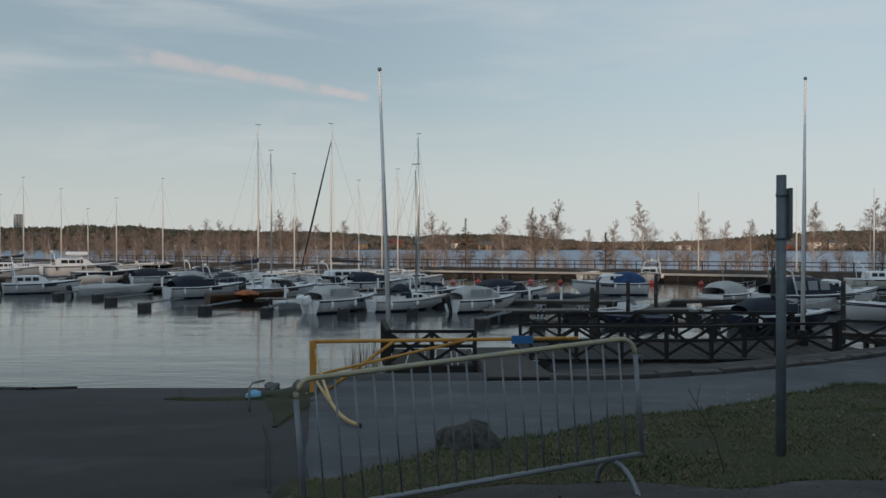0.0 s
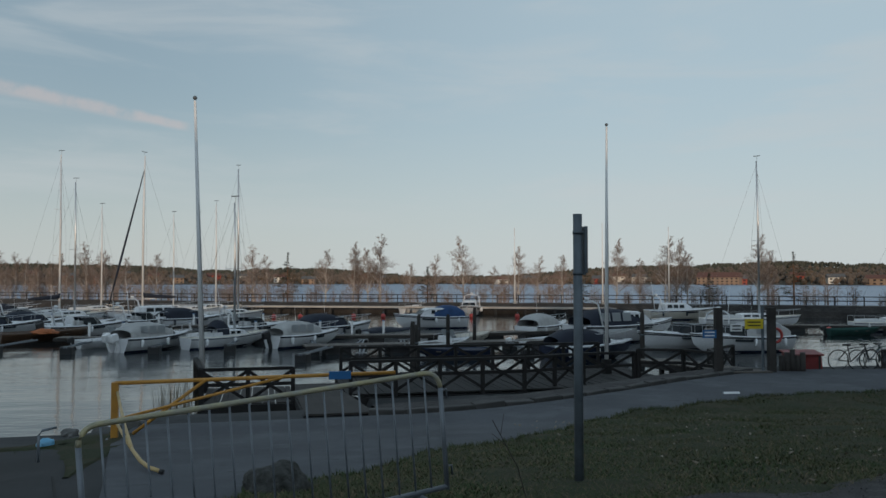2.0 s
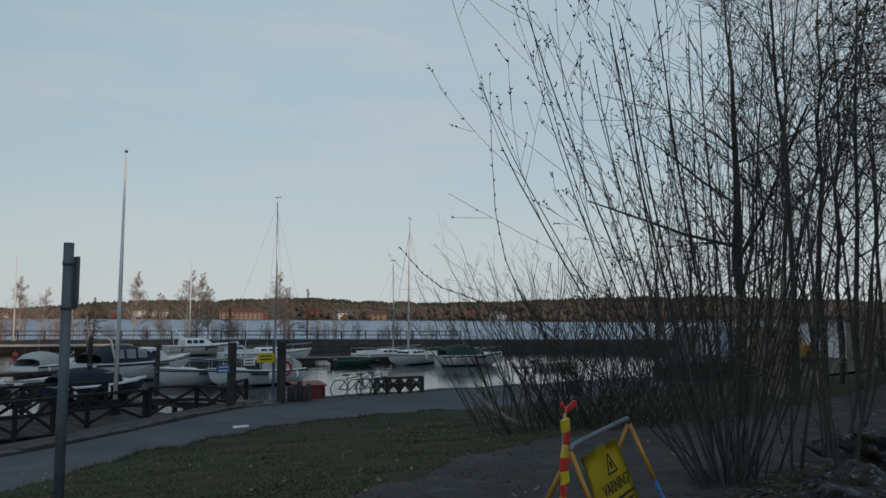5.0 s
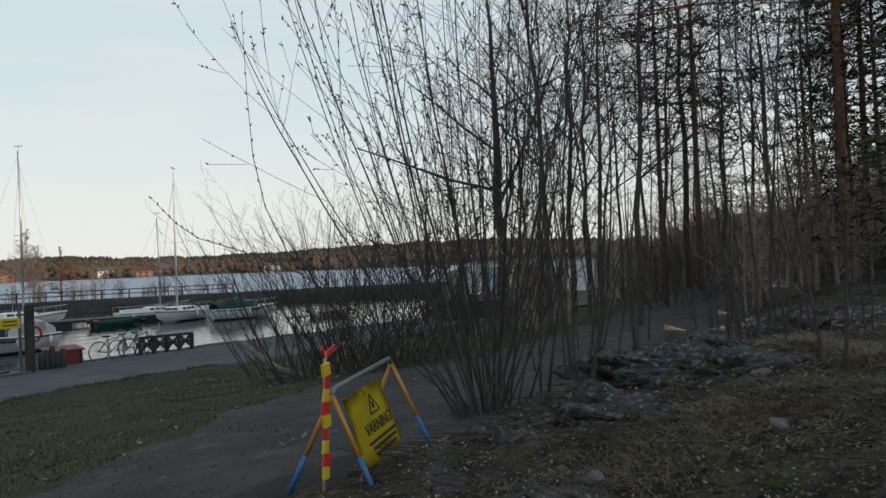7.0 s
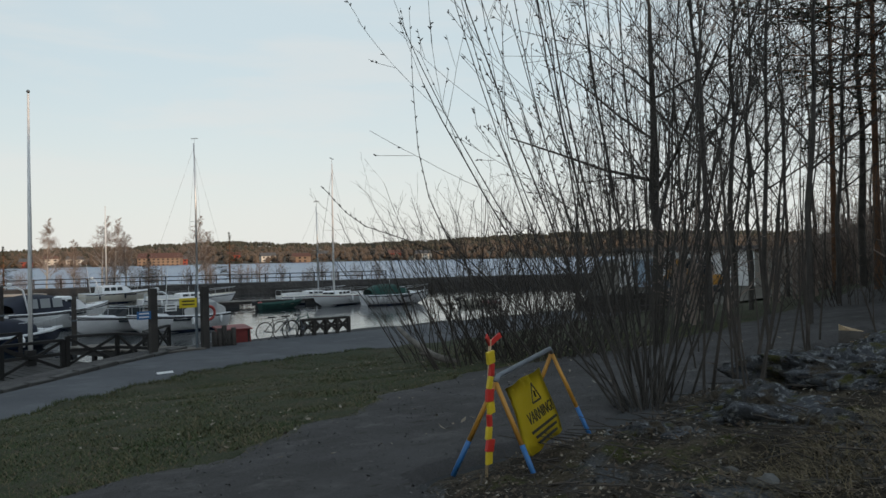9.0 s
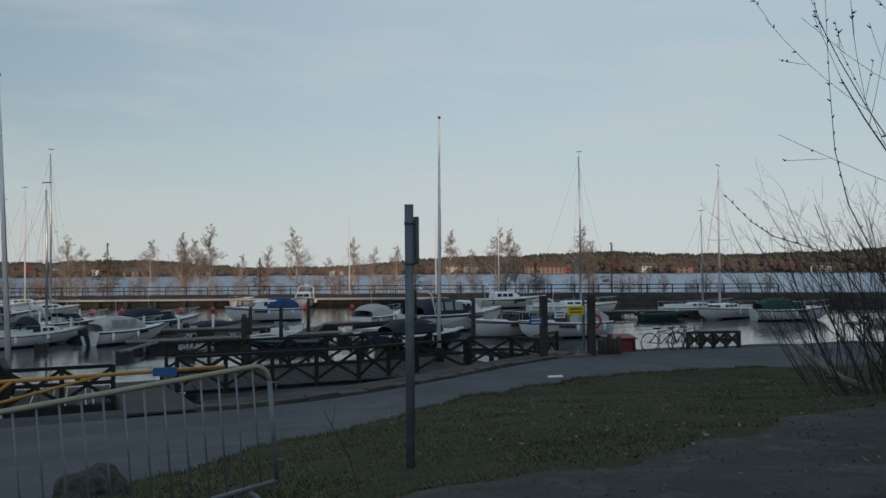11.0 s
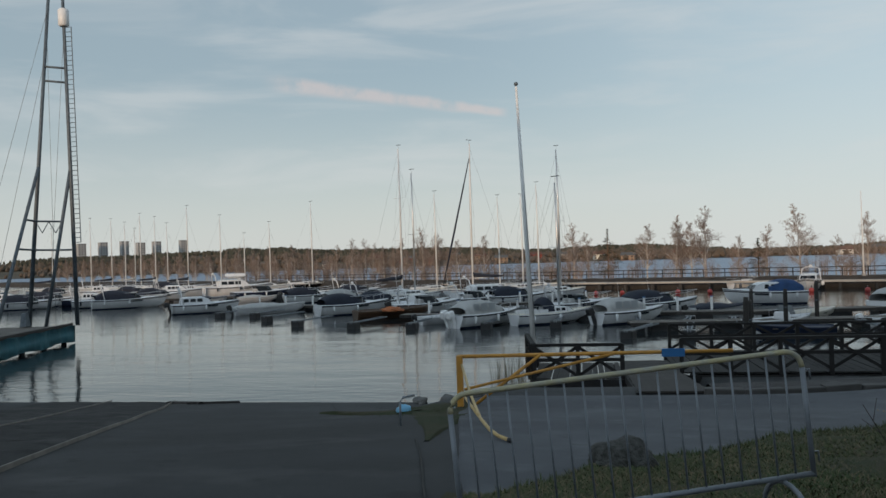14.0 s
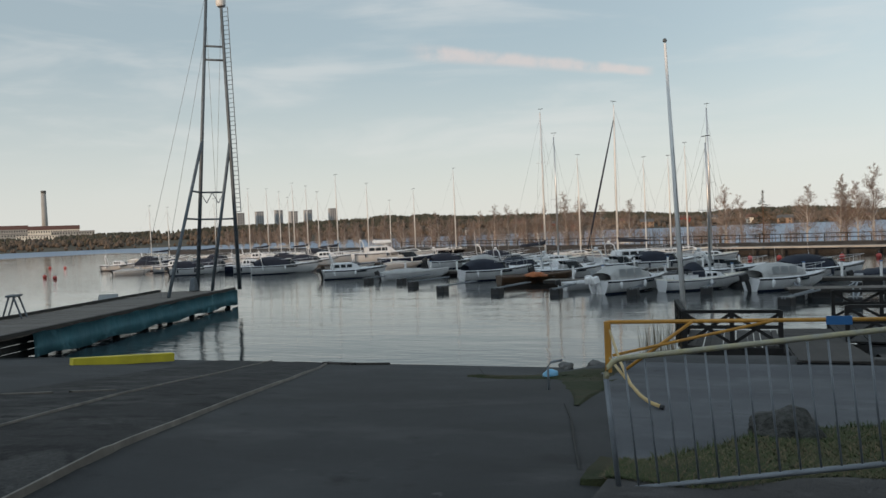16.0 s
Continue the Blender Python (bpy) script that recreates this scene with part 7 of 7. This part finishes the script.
def blades(name, n, area, h, m, label, seed, zf, lean=0.5, w=0.006):
    """Many bent blades, each a quad and a tip."""
    rnd, g = random.Random(seed), np.random.default_rng(seed)
    xy = np.array([area(rnd) for _ in range(n)], float)
    try:
        z = np.asarray(zf(xy[:, 0], xy[:, 1]), float) + np.zeros(n)
    except TypeError:
        z = np.array([zf(x, y) for x, y in xy])
    a, hh = g.uniform(0, 6.28, n), h * g.uniform(0.5, 1.3, n)
    d = np.stack([np.cos(a), np.sin(a), a * 0], 1)
    side = np.stack([-d[:, 1], d[:, 0], a * 0], 1) * w
    p = np.column_stack([xy, z - 0.02])
    up = np.array([[0, 0, 1.0]])
    q = p + up * (hh * 0.6)[:, None] + d * (hh * lean * 0.3)[:, None]
    t = p + up * hh[:, None] + d * (hh * lean)[:, None]
    verts = np.stack([p - side, p + side, q - side * 0.8, q + side * 0.8, t], 1).reshape(-1, 3)
    faces = [f for o in range(0, 5 * n, 5) for f in ((o, o + 1, o + 3, o + 2), (o + 2, o + 3, o + 4))]
    tagged(mesh_part(name, verts.tolist(), faces, m), label, "grass", kind="stuff")


def lawn_spot(r):
    while True:
        x = -1.0 + 22 * r.random() ** 1.5
        lo, hi = grass_low(x), grass_high(x)
        y = lo + (hi - lo) * r.random() ** 1.3
        if hi - lo > 0.1 and noise.noise((x * 0.8, y * 0.8, 3.3)) > -0.75 + 0.6 * r.random():
            return x, y


blades("grass", 150000, lawn_spot, 0.055, grass_blade, "short tufted spring grass on the bank by the path", 5, lambda x, y: ground_z(x, y) + 0.05, w=0.006, lean=0.8)
blades("dry_grass", 42000, lawn_spot, 0.05, dead_grass, "dry straw-coloured grass among the green", 6, lambda x, y: ground_z(x, y) + 0.055, lean=1.5, w=0.005)
blades("edge_grass", 5000, lambda r: (lambda x: (x, grass_high(x) - 0.02 + r.gauss(0, 0.09)))(-0.8 + 20 * r.random()), 0.1, grass_blade, "taller tufts along the edge of the path", 7, lambda x, y: ground_z(x, y) + 0.03, w=0.007)
blades("shore_grass", 5000, lambda r: (lambda u: (-6.2 + 3.4 * u + r.gauss(0, 0.15), 18.7 - 1.6 * u + r.gauss(0, 0.16 + 0.35 * u)))(r.random() ** 0.7), 0.06, grass_blade, "grass and moss growing on the shore by the gate", 8, ground_z, w=0.008)
blades("reeds", 260, lambda r: (-2.9 + 1.3 * r.random(), 24.0 + 2.5 * r.random()), 1.8, dead_grass, "thin dry reeds standing in the water", 9, lambda x, y: -0.1, lean=0.12, w=0.006)


def tussock_spot(r):
    c = r.choice(((7.6, 0.2), (8.4, 0.6), (6.2, 0.7), (9.4, -0.4), (7.0, -0.8), (5.4, 1.2), (6.6, -0.2)))
    return c[0] + r.gauss(0, 0.35), c[1] + r.gauss(0, 0.3)


blades("dry_tussock", 9000, tussock_spot, 0.085, dead_grass, "matted dry grass tussocks on the bank", 10, bank_z, lean=3.0, w=0.0025)

# ---- trees and shrubs beside the gravel track ----
buds = mat("buds", (0.1, 0.07, 0.05), 0.8)


def stem(rnd, p, d, length, r, up, curl, twigs, segs, budlist, level=0):
    n = 9 if level == 0 else 5
    for k in range(n):
        d = (d + Vector((rnd.uniform(-1, 1), rnd.uniform(-1, 1), rnd.uniform(-1, 1))) * curl + Vector((0, 0, up))).normalized()
        q = p + d * length / n
        r2 = max(0.0022, r * (1 - 0.85 / n))
        segs.append((p, q, r, r2))
        if k > 1 and level < 2 and rnd.random() < twigs:
            side = d.cross(Vector((rnd.uniform(-1, 1), rnd.uniform(-1, 1), rnd.uniform(-1, 1)))).normalized()
            stem(rnd, p.lerp(q, rnd.random()), (d + side * rnd.uniform(0.4, 0.9)).normalized(), length * rnd.uniform(0.14, 0.34), r * 0.45, up * 0.6, curl, twigs * 0.8, segs, budlist, level + 1)
        if k > n * 0.45 and rnd.random() < 0.8:
            side = d.cross(Vector((rnd.uniform(-1, 1), rnd.uniform(-1, 1), rnd.uniform(-1, 1)))).normalized()
            b = p.lerp(q, rnd.random())
            budlist.append((b, b + (d * 0.6 + side * 0.7) * rnd.uniform(0.025, 0.05), 0.0095, 0.003))
        p, r = q, r2


def clump(name, base, aim, count, spread, length, r, label, seed, twigs=0.6, lean_to=Vector((0, 0, 0)), with_buds=True, width=0.45, up=0.05, curl=0.055):
    """Many stems from one stool, fanned out across the bearing aim."""
    rnd = random.Random(seed)
    a = radians(aim)
    right, ahead = Vector((math.cos(a), -math.sin(a), 0)), Vector((math.sin(a), math.cos(a), 0))
    t = thing(name, pose(*base), label, "shrub")
    segs, bl = [], []
    for k in range(count):
        u = (k + rnd.random()) / count * 2 - 1
        p = right * (u * width + rnd.uniform(-0.1, 0.1)) + ahead * rnd.uniform(-0.25, 0.35)
        d = (Vector((0, 0, 1)) + right * (u * spread + rnd.uniform(-0.1, 0.1)) + ahead * rnd.uniform(-0.18, 0.18) + lean_to).normalized()
        stem(rnd, p - Vector((0, 0, 0.1)), d, length * rnd.uniform(0.55, 1.15), r * rnd.uniform(0.5, 1.2), up, curl, twigs, segs, bl)
        v, f = sticks(segs + (bl if with_buds else []), 5)
        mesh_part("stem", v, f, twig_mat if not with_buds else bark, t, smooth=True)
        segs, bl = [], []
    return t


W = Vector((-math.cos(radians(63)), math.sin(radians(63)), 0))
clump("willow_shrub", (7.75, 3.55, 3.0), 63.6, 44, 0.5, 5.0, 0.0125, "tall many-stemmed bare shrub with swelling buds", 4, twigs=0.85, lean_to=W * 0.07, up=0.055, width=0.12)
clump("willow_shrub", (8.15, 3.5, 3.0), 66, 9, 0.28, 5.4, 0.015, "bare shrub stems beside the track", 9, twigs=0.8, lean_to=W * 0.05, width=0.16)
for k, (az, d, n, h) in enumerate(((53.5, 16.5, 34, 3.0), (56.0, 17.5, 36, 3.4), (58.5, 16.0, 40, 3.0), (61.0, 15.5, 30, 2.8), (50.8, 20.0, 26, 4.2), (55.0, 21, 30, 4.4), (59.5, 19, 30, 3.6), (77.5, 24, 30, 2.6), (80.5, 27, 32, 3.0), (83.5, 25, 32, 2.6), (86.5, 27, 32, 3.0), (89.5, 24, 30, 2.8), (75.5, 27, 20, 2.0))):
    x, y = d * math.sin(radians(az)), d * math.cos(radians(az))
    clump("thicket", (x, y, gz(x, y)), az, n, 0.75, h, 0.016, "dense tangle of bare twigs beside the path", 30 + k, twigs=0.95, with_buds=False, width=0.9, up=0.02, curl=0.12)
# one long arching twig and one upright one that stand clear of the rest
for k, line in enumerate(([(0.11, 0.31, 0.14), (-0.40, 0.98, 0.94), (-0.94, 1.53, 1.51), (-1.36, 1.87, 1.74), (-1.72, 2.09, 1.88), (-1.86, 2.22, 2.02), (-2.02, 2.36, 2.26)],
                          [(0.06, 0.41, 0.14), (-0.53, 1.16, 1.07), (-1.01, 1.61, 1.72), (-1.21, 1.70, 2.17), (-1.28, 1.77, 2.66), (-1.38, 1.73, 3.25), (-1.39, 1.75, 4.03)])):
    t = thing("sapling", pose(7.75, 3.55, 3.0), "single thin bare shoot standing clear of the shrub", "shrub")
    rnd = random.Random(60 + k)
    line = [Vector((0, 0, -0.1))] + [Vector(p) for p in line]
    segs, bl = [], []
    for i in range(len(line) - 1):
        for j in range(4):
            p, q = line[i].lerp(line[i + 1], j / 4), line[i].lerp(line[i + 1], (j + 1) / 4)
            w = 0.009 * (1 - (i * 4 + j) / 36)
            segs.append((p, q, w, w * 0.95))
            if i > 2:
                bl.append((q, q + Vector((rnd.uniform(-1, 1), rnd.uniform(-1, 1), 0.8)) * 0.03, 0.009, 0.003))
    v, f = sticks(segs + bl, 5)
    mesh_part("crown", v, f, bark, t, smooth=True)
rnd = random.Random(77)
for k in range(34):
    az = rnd.uniform(66, 92)
    d = rnd.uniform(7.0, 15.0)
    x, y = d * math.sin(radians(az)), d * math.cos(radians(az))
    t = thing("sapling", pose(x, y, max(gz(x, y), bz(x, y))), "thin bare sapling on the bank", "shrub", "saplings on the bank")
    segs, bl = [], []
    for j in range(rnd.choice((1, 1, 2, 3))):
        stem(rnd, Vector((rnd.uniform(-0.1, 0.1), rnd.uniform(-0.1, 0.1), -0.1)), Vector((rnd.uniform(-0.2, 0.2), rnd.uniform(-0.2, 0.2), 1)), rnd.uniform(1.2, 4.5), rnd.uniform(0.008, 0.02), 0.04, 0.06, 0.5, segs, bl)
    v, f = sticks(segs, 4)
    mesh_part("crown", v, f, twig_mat, t)


def forest_at(az, d):
    x, y = d * math.sin(radians(az)), d * math.cos(radians(az))
    return pose(x, y, gz(x, y) - 0.1)


oak = bare_tree("bare_tree", forest_at(65.6, 27), random.Random(3), 13, 0.22, "wide-crowned bare tree behind the track", bark, twig_mat, 0.007, "bare trees beside the track", limbs=11, depth=4, kids=2, spread=0.85, start=0.2, len0=0.55)
slim = [bare_tree("bare_tree", forest_at(az, d), random.Random(40 + k), h, 0.08, "slender bare tree with fine twigs", bark, twig_mat, 0.006, "bare trees beside the track", limbs=18, depth=3, kids=3, spread=0.42, start=0.25, len0=0.33)
        for k, (az, d, h) in enumerate(((69.0, 20, 13), (72.5, 24, 14), (75.0, 19, 12)))]
birchy = bare_tree("birch_tree", forest_at(70.3, 33), random.Random(50), 17, 0.13, "tall bare birch with fine reddish twigs", bark, birch_twigs, 0.006, "bare trees beside the track", limbs=24, depth=4, kids=2, spread=0.4, start=0.35, droop=0.08, len0=0.26)
for k, (az, d, s) in enumerate(((62.5, 36, 0.85), (64.0, 40, 0.8), (67.4, 26, 0.85), (68.2, 36, 1.0), (71.4, 28, 1.05), (73.6, 38, 1.1), (76.6, 25, 0.95), (78.0, 34, 1.1), (80.4, 28, 1.05), (82.2, 37, 1.2), (83.4, 24, 0.9), (86.0, 28, 1.0), (87.6, 34, 1.1), (89.6, 25, 1.0), (92.0, 31, 1.1), (94.5, 22, 1.0), (66.6, 44, 1.0), (85.0, 44, 1.2))):
    src = (slim[0], slim[1], slim[2], birchy)[k % 4 if k % 4 < 3 or d > 30 else 1]
    copy_thing(src, forest_at(az, d) @ Matrix.Rotation(k * 2.1, 4, "Z") @ Matrix.Scale(s, 4))
copy_thing(oak, forest_at(60.0, 46) @ Matrix.Rotation(2.0, 4, "Z") @ Matrix.Scale(0.7, 4))
sp1 = conifer("spruce_tree", forest_at(91.5, 19), random.Random(70), 13, 0.12, "dark green spruce among bare trees", "conifers beside the track", start=0.08)
sp2 = conifer("pine_tree", forest_at(87.6, 23), random.Random(71), 17, 0.13, "pine with an orange trunk and a dark thin crown", "conifers beside the track", True, 0.35)
for src, az, d, s in ((sp2, 76.4, 32, 0.95), (sp2, 78.8, 30, 1.0), (sp1, 85.4, 34, 1.0), (sp1, 88.8, 29, 1.1), (sp2, 92.8, 26, 1.0), (sp1, 94.4, 17, 1.0), (sp1, 97.5, 24, 1.2), (sp1, 87.2, 38, 0.95), (sp1, 93.4, 30, 1.0), (sp1, 80.4, 52, 1.0), (sp1, 91.0, 46, 1.2)):
    copy_thing(src, forest_at(az, d) @ Matrix.Rotation(az, 4, "Z") @ Matrix.Scale(s, 4))

rnd = random.Random(88)
for k in range(22):
    az, d = rnd.uniform(66, 98), rnd.uniform(26, 62)
    x, y = d * math.sin(radians(az)), d * math.cos(radians(az))
    if gravel_low(x) - 0.8 < y < grass_low(x) + 0.8 and x < 60:
        continue
    copy_thing((slim[0], birchy, slim[2], slim[1])[k % 4], forest_at(az, d) @ Matrix.Rotation(k * 1.3, 4, "Z") @ Matrix.Scale(rnd.uniform(0.6, 1.05), 4))
rnd = random.Random(93)
for k in range(80):
    az, d = 68 + 31 * rnd.random() ** 0.7, rnd.uniform(38, 95)
    x, y = d * math.sin(radians(az)), d * math.cos(radians(az))
    if az < 74 or (gravel_low(x) - 0.6 < y < grass_low(x) + 0.5 and x < 60) or gz(x, y) < 0.9:
        continue
    u = copy_thing(shrub_protos[k % 3], pose(x, y, gz(x, y) - 0.05, 0, 0, rnd.uniform(0, 360)) @ Matrix.Scale(rnd.uniform(1.1, 2.2), 4))
    tagged(u, "tall bare undergrowth at the back of the wood", "shrub", "undergrowth beside the track")
rnd = random.Random(91)
for k in range(46):
    az, d = rnd.uniform(62, 97), rnd.uniform(19, 52)
    x, y = d * math.sin(radians(az)), d * math.cos(radians(az))
    if (gravel_low(x) - 0.6 < y < grass_low(x) + 0.5 and x < 60) or (az < 72.5 and d > 24):
        continue
    u = copy_thing(shrub_protos[k % 3], pose(x, y, gz(x, y) - 0.05, 0, 0, rnd.uniform(0, 360)) @ Matrix.Scale(rnd.uniform(0.7, 1.3), 4))
    tagged(u, "bare undergrowth bush among the trees", "shrub", "undergrowth beside the track")

for k in range(16):
    x = 66 + 30 * rnd.random()
    y = 24 + 34 * rnd.random()
    if gz(x, y) > 0.9 and y < 0.3 * x:
        u = copy_thing(shrub_protos[k % 3], pose(x, y, gz(x, y) - 0.05, 0, 0, rnd.uniform(0, 360)) @ Matrix.Scale(rnd.uniform(0.9, 1.5), 4))
        tagged(u, "bare undergrowth bush near the shore", "shrub", "undergrowth beside the track")

for x, y, h, r in ((13.5, 3.0, 0.3, 0.17), (15.6, 2.6, 0.26, 0.15), (18.2, 2.0, 0.4, 0.19), (21.0, 2.2, 0.4, 0.18)):
    t = thing("tree_stump", pose(x, y, bz(x, y) - 0.05), "freshly cut tree stump with a pale slanting top", "stump", "cut stumps on the bank")
    bm = bmesh.new()
    tube(bm, [(0, 0, -0.1), (0, 0, h * 0.5), (0.02, 0, h)], [r * 1.25, r * 1.02, r], 12)
    part("trunk", bm, bark, t)
    bm = bmesh.new()
    vs = [bm.verts.new((0.02 + r * 0.97 * math.cos(a), r * 0.97 * math.sin(a), h + 0.004 + 0.1 * max(0, math.cos(a - 2.0)))) for a in [2 * math.pi * k / 14 for k in range(14)]]
    ws = [bm.verts.new((p.co.x, p.co.y, h - 0.05)) for p in vs]
    bm.faces.new(vs)
    for k in range(14):
        bm.faces.new((ws[k], ws[(k + 1) % 14], vs[(k + 1) % 14], vs[k]))
    part("cut_face", bm, fresh_wood, t, "pale freshly sawn face")
lg = thing("log", pose(13.9, 11.6, gz(13.9, 11.6) + 0.15, 0, 0, 30), "pale barkless branch lying in the grass", "log")
bm = bmesh.new()
tube(bm, [(-0.2, -0.7, -0.05), (0.2, 0.0, 0.1), (0.9, 0.6, 0.35), (1.3, 1.0, 0.6)], [0.07, 0.085, 0.07, 0.05], 8)
part("trunk", bm, grey_wood, lg)
bm = bmesh.new()
tube(bm, [(0.2, 0.0, 0.1), (-0.3, 0.2, 0.2)], [0.05, 0.02], 6)
part("limb", bm, grey_wood, lg)
st = thing("weed_stalk", pose(2.35, 6.7, gz(2.35, 6.7)), "dry forked weed stalk beside the post", "plant")
v, f = sticks([((0, 0, 0), (-0.1, 0, 0.35), 0.006, 0.005), ((-0.1, 0, 0.35), (-0.32, 0, 0.75), 0.005, 0.003), ((-0.2, 0, 0.53), (-0.3, 0.1, 0.62), 0.004, 0.002), ((-0.25, 0, 0.62), (-0.22, 0, 0.8), 0.003, 0.002)], 5)
mesh_part("stalk", v, f, twig_mat, st)
patch = mesh_part("road_mark", *strip(lambda x: 19.5 - 0.12 * (x - 12.5), lambda x: 19.75 - 0.12 * (x - 12.5), np.linspace(12.1, 12.55, 4), 2, 0.085), white_paint)
tagged(patch, "small worn white mark painted on the asphalt path", "road mark")


# ---- the yard behind the trees ----
def yard():
    b = thing("shed", pose(62.5, 26.5, gz(62.5, 26.5) - 0.1, 0, 0, -62), "low white shed with a dark flat roof", "building")
    bm = bmesh.new()
    box(bm, (0, 0, 1.5), (10.0, 5.0, 3.0))
    part("wall", bm, white_paint, b)
    bm = bmesh.new()
    box(bm, (0, 0, 3.15), (10.8, 5.8, 0.3), bevel=0.03)
    part("roof", bm, roof_grey, b)
    for k in range(3):
        bm = bmesh.new()
        box(bm, (-3.0 + 2.7 * k, -2.53, 1.3), (1.9, 0.08, 2.2), bevel=0.01)
        part("door", bm, (pale_blue, dark_glass, white_paint)[k], b)
    d = thing("digger", pose(52.5, 20.8, gz(52.5, 20.8), 0, 0, 150), "small yellow digger parked in the yard", "digger")
    bm = bmesh.new()
    box(bm, (0, 0, 1.0), (2.0, 1.3, 0.7), bevel=0.12)
    part("body", bm, yellow_paint, d)
    bm = bmesh.new()
    box(bm, (0.1, 0, 1.75), (1.0, 1.1, 0.9), bevel=0.08, taper=0.9)
    part("cab", bm, dark_glass, d)
    for s in (-0.6, 0.6):
        bm = bmesh.new()
        box(bm, (0, s, 0.32), (2.2, 0.4, 0.64), bevel=0.2)
        part("track", bm, black_plastic, d)
    bm = bmesh.new()
    bar(bm, (0.9, 0, 1.1), (2.2, 0, 2.3), 0.2, 0.28)
    bar(bm, (2.2, 0, 2.3), (3.1, 0, 1.1), 0.18, 0.22)
    part("boom", bm, yellow_paint, d)
    bm = bmesh.new()
    box(bm, (3.1, 0, 0.8), (0.6, 0.7, 0.6), bevel=0.1, taper=0.7)
    part("bucket", bm, galv_dark, d)
    w = thing("wood_pile", pose(38, 18.8, gz(38, 18.8), 0, 0, -20), "pile of stacked dark timber in the yard", "timber")
    for k in range(10):
        bm = bmesh.new()
        box(bm, (0, (k % 4) * 0.42 - 0.6 + 0.2 * (k // 4), 0.15 + 0.3 * (k // 4)), (5.0, 0.4, 0.28), bevel=0.02)
        part("beam", bm, dark_wood, w)


yard()
